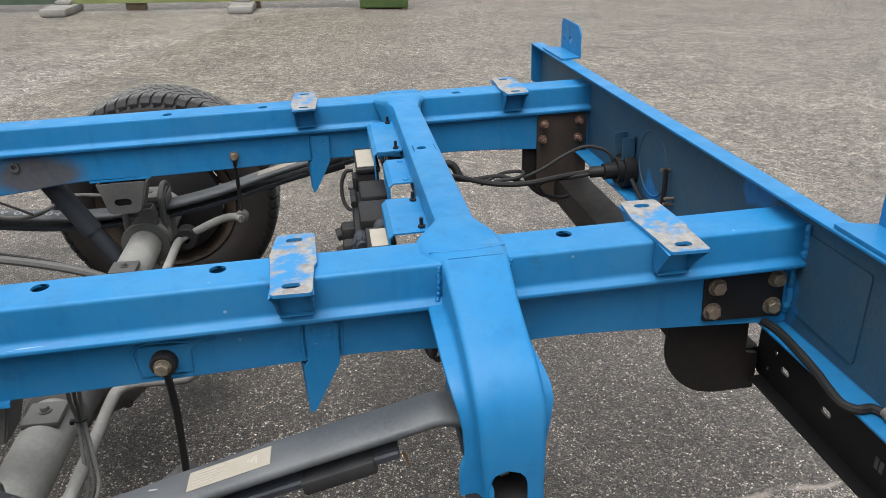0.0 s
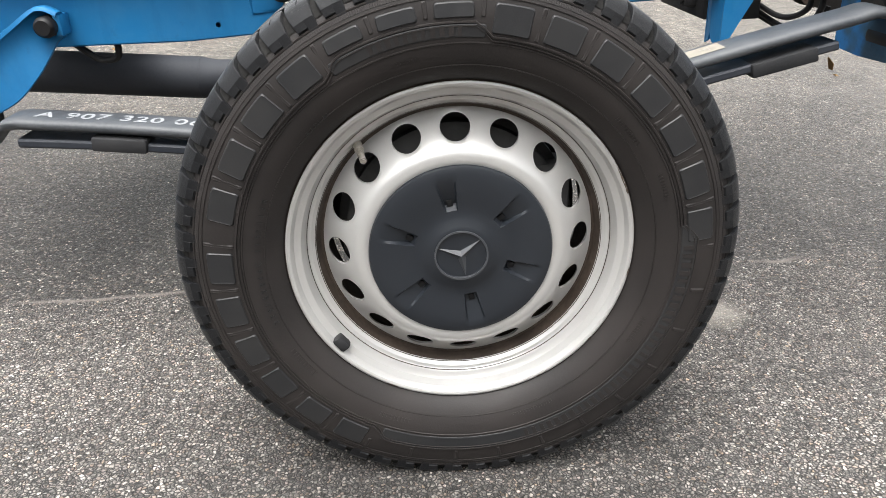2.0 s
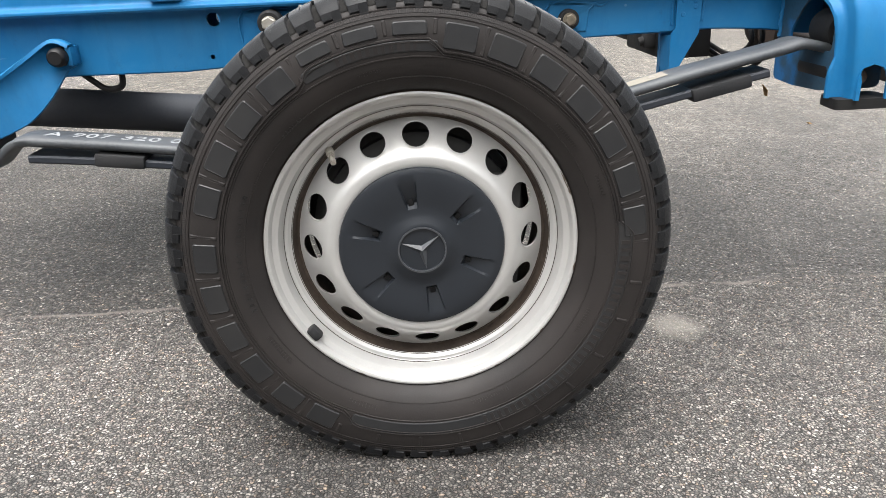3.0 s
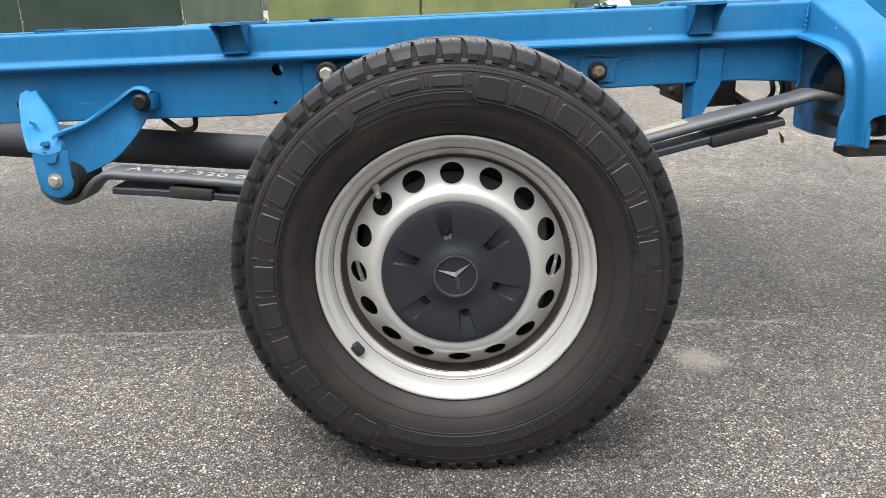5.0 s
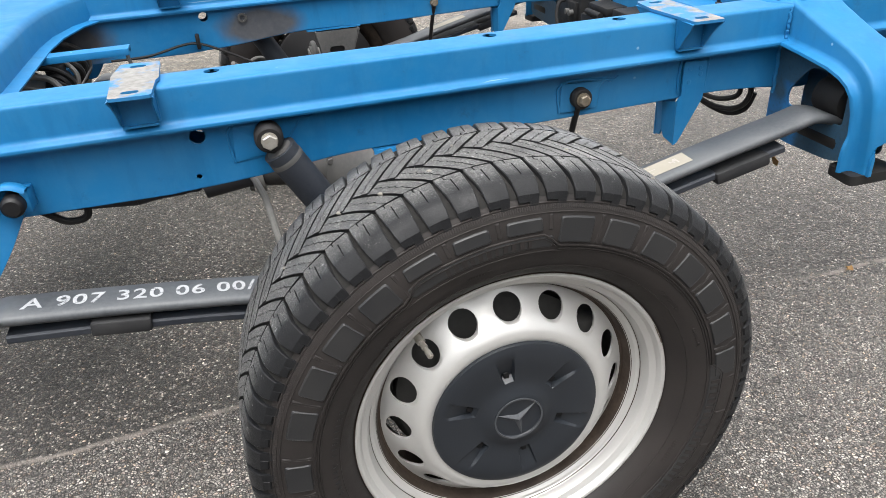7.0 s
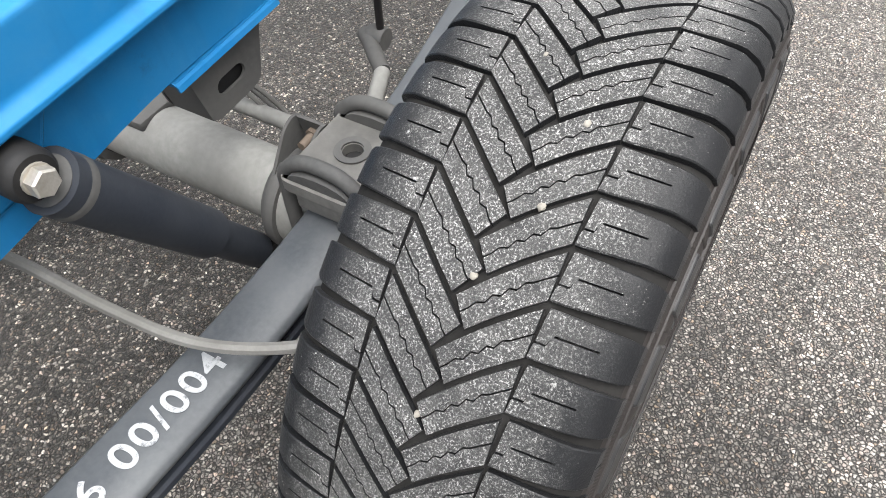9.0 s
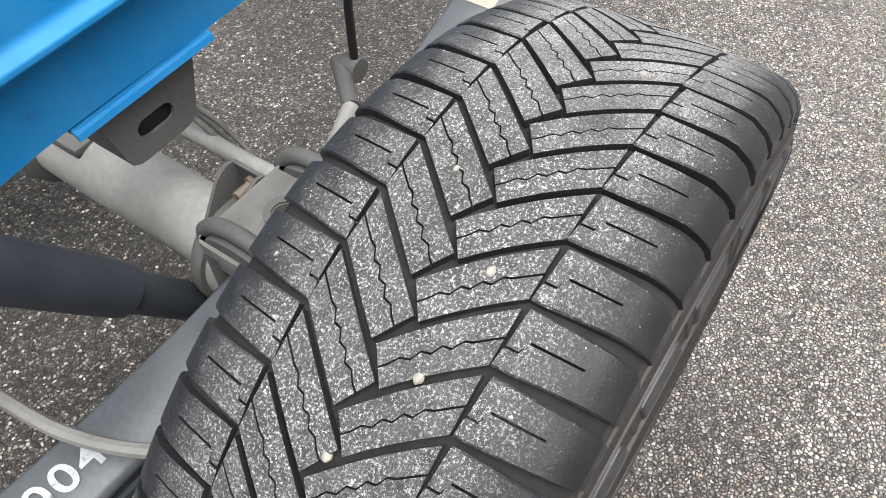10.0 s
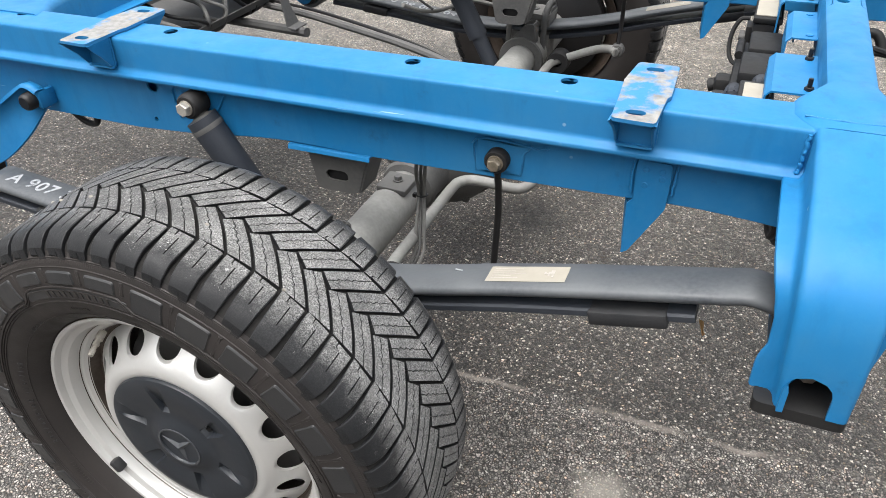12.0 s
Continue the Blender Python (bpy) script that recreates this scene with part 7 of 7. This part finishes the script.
# brake cable at the near wheel, pipes inside the frame
hose("brake_cable", [(-0.285, 0.600, 0.525), (-0.262, 0.530, 0.490), (-0.252, 0.430, 0.462), (-0.240, 0.345, 0.452), (-0.208, 0.270, 0.452), (-0.150, 0.21, 0.44), (-0.08, 0.18, 0.40)], 0.0062, CABLE, "grey sheathed brake cable over the spring", "cable", group="brake cables")
hose("brake_cable", [(-0.285, 2 * C - 0.600, 0.525), (-0.262, 2 * C - 0.530, 0.490), (-0.252, 2 * C - 0.430, 0.462), (-0.240, 2 * C - 0.345, 0.452), (-0.208, 2 * C - 0.270, 0.452), (-0.08, 2 * C - 0.18, 0.40)], 0.0062, CABLE, "grey sheathed brake cable over the spring", "cable", group="brake cables")
hose("brake_pipe", [(-2.6, 1.30, 0.54), (-0.95, 1.29, 0.525), (-0.606, 1.255, 0.524), (-0.338, 1.175, 0.520), (-0.12, 1.115, 0.505), (0.04, 1.07, 0.474), (0.10, 1.03, 0.44)], 0.0100, AXLE_DARK, "dusty dark conduit running to the axle", "pipe")
hose("brake_pipe", [(-2.6, 1.32, 0.545), (-0.95, 1.31, 0.535), (-0.60, 1.272, 0.533), (-0.33, 1.192, 0.528), (-0.10, 1.125, 0.505), (0.07, 1.06, 0.47)], 0.0045, BLACK, "thin black brake pipe running to the axle", "pipe")
hose("brake_pipe", [(-0.60, 1.445, 0.555), (-0.50, 1.44, 0.558), (-0.41, 1.445, 0.575), (-0.36, 1.445, 0.572), (-0.28, 1.44, 0.535), (-0.22, 1.44, 0.50)], 0.0035, BLACK, "thin black brake pipe clipped to the rail", "pipe")
for dx, r, mat in ((0.0, 0.0036, CABLE), (0.009, 0.0030, AXLE_DARK), (0.017, 0.0036, CABLE)):
    hose("brake_pipe", [(0.070 + dx, 0.430, 0.285), (0.100 + dx, 0.500, 0.292), (0.118 + dx, 0.545, 0.325), (0.112 + dx, 0.575, 0.365), (0.103 + dx * 0.6, 0.615, 0.418), (0.112 + dx, 0.590, 0.475), (0.130 + dx, 0.560, 0.530), (0.145 + dx, 0.540, 0.572)], r, mat, "thin grey pipe rising from the axle", "pipe", group="pipes by the axle")
tie = thing("cable_tie", CH, "black cable tie round the thin pipes", "cable tie")
bm = B()
tube(bm, [(0.096, 0.618, 0.418), (0.104, 0.608, 0.419), (0.116, 0.610, 0.419), (0.119, 0.620, 0.418), (0.110, 0.626, 0.417), (0.098, 0.624, 0.417), (0.096, 0.618, 0.418)], 0.0016, 6, 3)
part("strap", bm, PLASTIC, tie)
bm = B()
box(bm, 0.092, 0.099, 0.608, 0.617, 0.414, 0.422, 0.001)
part("head", bm, PLASTIC, tie)
hose("brake_pipe", [(-0.612, 0.492, 0.549), (-0.596, 0.494, 0.534), (-0.578, 0.496, 0.520), (-0.556, 0.496, 0.519), (-0.543, 0.494, 0.529), (-0.541, 0.492, 0.556)], 0.0062, RUBBER, "short black hose loop under the rail", "hose")
hose("brake_pipe", [(-2.4, 1.20, 0.515), (-1.2, 1.20, 0.505), (-0.8, 1.18, 0.505), (-0.44, 1.12, 0.515)], 0.013, AXLE_DARK, "dusty conduit under the cross member", "pipe")
# hoses crowded under the front cross member
rng = random.Random(8)
for i in range(7):
    y = 1.06 + 0.06 * i
    hose("cable_loop", [(-0.86, y + 0.05, 0.58), (-0.76, y, 0.63 - 0.02 * rng.random()), (-0.69, y + rng.uniform(-0.03, 0.05), 0.61), (-0.655, y + 0.02, 0.57), (-0.68, y + rng.uniform(0, 0.08), 0.52), (-0.78, y, 0.50)], 0.005 + 0.003 * rng.random(), RUBBER if i % 3 else AXLE_DARK, "black cable loop under the cross member", "cable", group="cables under the cross member")
for i in range(9):
    y = 0.60 + 0.055 * i
    hose("cable_loop", [(-0.90, y + rng.uniform(-0.05, 0.05), 0.56), (-0.80, y, 0.61 + 0.03 * rng.random()), (-0.70 + 0.03 * rng.random(), y + rng.uniform(-0.04, 0.06), 0.60), (-0.645, y + rng.uniform(-0.02, 0.06), 0.575), (-0.66, y + rng.uniform(0, 0.08), 0.545), (-0.74, y + 0.05, 0.54)], 0.004 + 0.004 * rng.random(), (RUBBER, AXLE_DARK, CABLE)[i % 3], "dusty cable loop under the cross member", "cable", group="cables under the cross member")
# added sheet that keeps the gap behind the cables dark
tray = thing("cable_tray", CH, "added dusty dark backing sheet under the front cross member", "tray")
bm = B()
sheet(bm, [[(-0.96, y, 0.575), (-0.95, y, 0.540), (-0.80, y, 0.530 + 0.008 * math.sin(y * 14)), (-0.66, y, 0.532), (-0.645, y, 0.555)] for y in np.linspace(0.62, 1.42, 14)], 0.003)
part("sheet", bm, AXLE_DARK, tray)
pump = thing("pump", CH, "small black pump under the cross member", "pump")
bm = B()
lathe(bm, [(0, 1.22), (0.024, 1.22), (0.028, 1.225), (0.028, 1.29), (0.024, 1.295), (0, 1.295)], 28, -0.70, 0.560)
box(bm, -0.72, -0.68, 1.235, 1.285, 0.58, 0.605, 0.006)
part("body", bm, PLASTIC, pump)
pipe_clip = thing("pipe_clip", CH, "small dark pipe clip on the rail", "clip")
bm = B()
box(bm, -0.372, -0.362, 1.435, 1.4575, 0.560, 0.600, 0.003)
part("strap", bm, BLACK, pipe_clip)

# ---------------------------------------------------------------- loose bits on the ground
def litter(x, y, turn, size):
    ob = thing("fallen_leaf", pose(x, y, 0.004, 0, 0, turn), "dry brown leaf lying on the asphalt", "leaf", "fallen leaves")
    bm = B()
    rows = []
    for t in np.linspace(0, 1, 7):
        w = size * 0.42 * math.sin(math.pi * min(1, t * 0.93 + 0.03)) ** 0.8
        rows.append([(size * (t - 0.5), -w, 0.010 * abs(t - 0.5)), (size * (t - 0.5), 0, 0.002 + 0.006 * t), (size * (t - 0.5), w, 0.012 * (1 - t))])
    sheet(bm, rows, 0.0006)
    tube(bm, [(-size * 0.5, 0, 0.003), (-size * 0.8, 0.004, 0.004)], 0.0008, 5, 1)
    part("blade", bm, LEAF, ob)


for x, y, turn, size in ((1.215, 0.637, 30, 0.026), (1.9, 2.4, 60, 0.03), (-1.6, 3.2, 10, 0.03)):
    litter(x, y, turn, size)
hang = thing("caught_leaf", CH @ Matrix.Translation((0.642, 0.335, 0.492)) @ Matrix.Rotation(radians(70), 4, "Y"), "dry yellow leaf caught under the spring", "leaf")
bm = B()
sheet(bm, [[(0, -0.002, 0), (0, 0, 0), (0, 0.002, 0)], [(0.010, -0.010, 0.002), (0.010, 0, 0), (0.010, 0.010, 0.003)], [(0.022, -0.006, 0), (0.024, 0, 0.003), (0.022, 0.006, 0)]], 0.0006)
part("blade", bm, LEAF, hang)

grit = B()
rng = random.Random(21)
for i in range(900):
    x, y = rng.uniform(-1.3, 1.6), rng.uniform(-0.6, 1.6)
    r = rng.uniform(0.0012, 0.0034)
    a = rng.uniform(0, 6.28)
    pts = [(math.cos(a + k * 2.1) * r * rng.uniform(0.7, 1.2), math.sin(a + k * 2.1) * r * rng.uniform(0.7, 1.2)) for k in range(3)]
    lo = [grit.verts.new((x + u, y + v, 0.0)) for u, v in pts]
    hi = [grit.verts.new((x + u * 0.6, y + v * 0.6, r * 0.9)) for u, v in pts]
    for k in range(3):
        grit.faces.new((lo[k], lo[(k + 1) % 3], hi[(k + 1) % 3], hi[k]))
    grit.faces.new(hi)
loose = part("loose_grit", grit, STONE, None, smooth=10)
tagged(loose, "scattered pale grit lying on the asphalt", "grit", kind="stuff")

# ---------------------------------------------------------------- fence and yard edge in the distance
FY = 10.2


def fence_panel(x0, x1, material, label, top=2.0, FY=FY):
    ob = thing("fence_panel", pose(0, 0, 0), label, "fence panel", "yard fence")
    for x in (x0 + 0.03, x1 - 0.03):
        bm = B()
        tube(bm, [(x, FY, 0.05), (x, FY, top + 0.05)], 0.021, 12, 1)
        part("post", bm, GALV, ob)
    bm = B()
    for z in (0.14, top):
        tube(bm, [(x0 + 0.03, FY, z), (x1 - 0.03, FY, z)], 0.016, 10, 1)
    pieces("rail", bm, GALV, ob)
    bm = B()
    cols, rows = 24, 8
    pts = []
    for j in range(rows + 1):
        z = 0.10 + (top - 0.12) * j / rows
        pts.append([(x0 + 0.01 + (x1 - x0 - 0.02) * i / cols, FY - 0.03 + 0.018 * math.sin(i * 1.3 + j * 0.4) * math.sin(j * 0.9), z) for i in range(cols + 1)])
    sheet(bm, pts, 0.003)
    part("screen", bm, material, ob)
    bm = B()
    box(bm, x0 - 0.16, x0 + 0.16, FY - 0.60, FY + 0.20, 0.0, 0.10, 0.03)
    box(bm, x0 - 0.10, x0 + 0.10, FY - 0.14, FY + 0.14, 0.09, 0.15, 0.02)
    part("foot", bm, CONCRETE, ob, "grey concrete fence foot")
    return ob


DARK_NET, GREY_NET, PALE_NET = "mesh fence panel hung with dark green screening", "narrow fence panel with faded grey-green screening", "fence panel with pale yellow-green screening"
for x0, x1, material, label, fy in ((-13.6, -10.0, NET_DARK, DARK_NET, FY), (-10.0, -6.5, NET_DARK, DARK_NET, FY), (-6.5, -4.07, NET_DARK, DARK_NET, FY), (-4.07, -2.86, NET_GREY, GREY_NET, FY), (-2.80, -0.54, NET_PALE, PALE_NET, FY), (-0.52, 1.66, NET_PALE, PALE_NET, FY), (1.7, 4.9, NET_GREY, GREY_NET, 15.0), (4.9, 8.3, NET_GREY, GREY_NET, 15.0), (8.3, 11.7, NET_DARK, DARK_NET, 15.0), (11.7, 15.1, NET_DARK, DARK_NET, 15.0), (15.1, 18.5, NET_DARK, DARK_NET, 15.0)):
    fence_panel(x0, x1, material, label, 2.0, fy)
for x in (-1.94, -0.44):
    post = thing("wooden_post", pose(x, FY + 0.10, 0), "dark weathered wooden post behind the screen", "post", "wooden posts")
    bm = B()
    box(bm, -0.13, 0.13, -0.05, 0.05, 0.0, 2.1, 0.01)
    part("shaft", bm, WOOD, post)
# sacks, boards, drum and bin beside the fence
sacks = thing("tarpaulin_heap", pose(2.85, 13.0, 0), "heap covered with a dirty white tarpaulin", "tarpaulin")
bm = B()
bmesh.ops.create_icosphere(bm, subdivisions=4, radius=0.5)
for v in bm.verts:
    n = noise.noise(v.co * 3.5) * 0.16 + noise.noise(v.co * 9) * 0.05
    v.co = Vector((v.co.x * (0.95 + n), v.co.y * (0.8 + n), max(0.0, (v.co.z + 0.42) * (1.05 + n))))
part("cover", bm, TARP, sacks)
boards = thing("board_stack", pose(4.05, 13.2, 0), "stack of weathered boards on bearers", "boards")
rng = random.Random(4)
for i in range(9):
    bm = B()
    z = 0.12 + i * 0.075
    o = rng.uniform(-0.06, 0.06)
    box(bm, -0.5 + o, 0.45 + o, -0.25, 0.25, z, z + 0.055, 0.008)
    part("board", bm, WOOD if i % 3 else CONCRETE, boards)
for x in (-0.3, 0.3):
    bm = B()
    box(bm, x - 0.05, x + 0.05, -0.26, 0.26, 0.0, 0.119, 0.006)
    part("bearer", bm, WOOD, boards)
drum = thing("white_drum", pose(4.90, 13.0, 0), "white plastic drum standing by boards", "drum")
bm = B()
for pr in ([(0, 0.0), (0.25, 0.0), (0.28, 0.03), (0.29, 0.3), (0.28, 0.33), (0.29, 0.36), (0.29, 0.66), (0.27, 0.74), (0.20, 0.78), (0, 0.79)],):
    n = 28
    rr = [[bm.verts.new((r * math.cos(2 * math.pi * i / n), r * math.sin(2 * math.pi * i / n), z)) for i in range(n)] if r else [bm.verts.new((0, 0, z))] for r, z in pr]
    for a, b in zip(rr, rr[1:]):
        for i in range(n):
            j = (i + 1) % n
            if len(a) == 1:
                bm.faces.new((a[0], b[i], b[j]))
            elif len(b) == 1:
                bm.faces.new((a[i], a[j], b[0]))
            else:
                bm.faces.new((a[i], a[j], b[j], b[i]))
part("shell", bm, TARP, drum)
crate = thing("green_box", pose(1.38, FY - 0.15, 0, 0, 0, -6), "green painted box with a dark side standing on the asphalt", "box")
bm = B()
box(bm, -0.33, 0.33, -0.2, 0.2, 0.02, 0.55, 0.02)
part("body", bm, GREEN, crate)
bm = B()
box(bm, -0.34, 0.34, -0.21, 0.21, 0.55, 0.60, 0.012)
part("lid", bm, GREEN, crate)
bm = B()
for x in (-0.28, 0.28):
    box(bm, x - 0.04, x + 0.04, -0.18, 0.18, 0.0, 0.021, 0.004)
part("runner", bm, WOOD, crate)
bin_ = thing("blue_bin", pose(6.9, 13.2, 0), "dark blue plastic waste bin", "bin")
bm = B()
for z0, z1, s0, s1 in ((0.0, 0.85, 0.24, 0.30),):
    v = [bm.verts.new((sx * s, sy * s, z)) for z, s in ((z0, s0), (z1, s1)) for sx, sy in ((-1, -1), (1, -1), (1, 1), (-1, 1))]
    for i in range(4):
        bm.faces.new((v[i], v[(i + 1) % 4], v[4 + (i + 1) % 4], v[4 + i]))
    bm.faces.new(v[3::-1])
    bm.faces.new(v[4:])
bevelled(bm, 0.02)
part("tub", bm, SHOCK, bin_)
bm = B()
box(bm, -0.32, 0.32, -0.32, 0.32, 0.85, 0.91, 0.025)
part("lid", bm, SHOCK, bin_)
# unseen plain walls added behind and beside the view to cut low sky light
def light_blocker(name, x0, x1, y0, y1, top, label):
    bm = B()
    box(bm, x0, x1, y0, y1, 0.0, top, 0.02)
    tagged(part(name, bm, CONCRETE, None), label, "wall", kind="structure")


light_blocker("wall_south", -22, 26, -9.3, -9.0, 5.0, "unseen plain grey wall added behind the camera to cut low light")
light_blocker("wall_west", -22.3, -22, -9.3, 17, 4.0, "unseen plain grey wall added at the side to cut low light")
light_blocker("wall_east", 26, 26.3, -9.3, 20, 4.0, "unseen plain grey wall added at the side to cut low light")
# hedge behind the fence
hedge = B()
rng = random.Random(14)
for i in range(5200):
    x, y, z = rng.uniform(-14, 19), (11.3 if i % 2 else 16.0) + rng.random() ** 2 * 1.2, rng.uniform(0.0, 2.6) + 0.35 * noise.noise(Vector((i * 0.37, 0, 0)))
    s = rng.uniform(0.05, 0.12)
    d1, d2 = Vector((rng.uniform(-1, 1), rng.uniform(-1, 1), rng.uniform(-1, 1))).normalized() * s, Vector((rng.uniform(-1, 1), rng.uniform(-1, 1), rng.uniform(-1, 1))).normalized() * s * 0.6
    p = Vector((x, y, max(0.02, z)))
    hedge.faces.new([hedge.verts.new(p + q) for q in (d1, d2, -d1, -d2)])
h = part("hedge", hedge, HEDGE, None, calc=False)
tagged(h, "loose green hedge behind the yard fence", "hedge", kind="stuff")
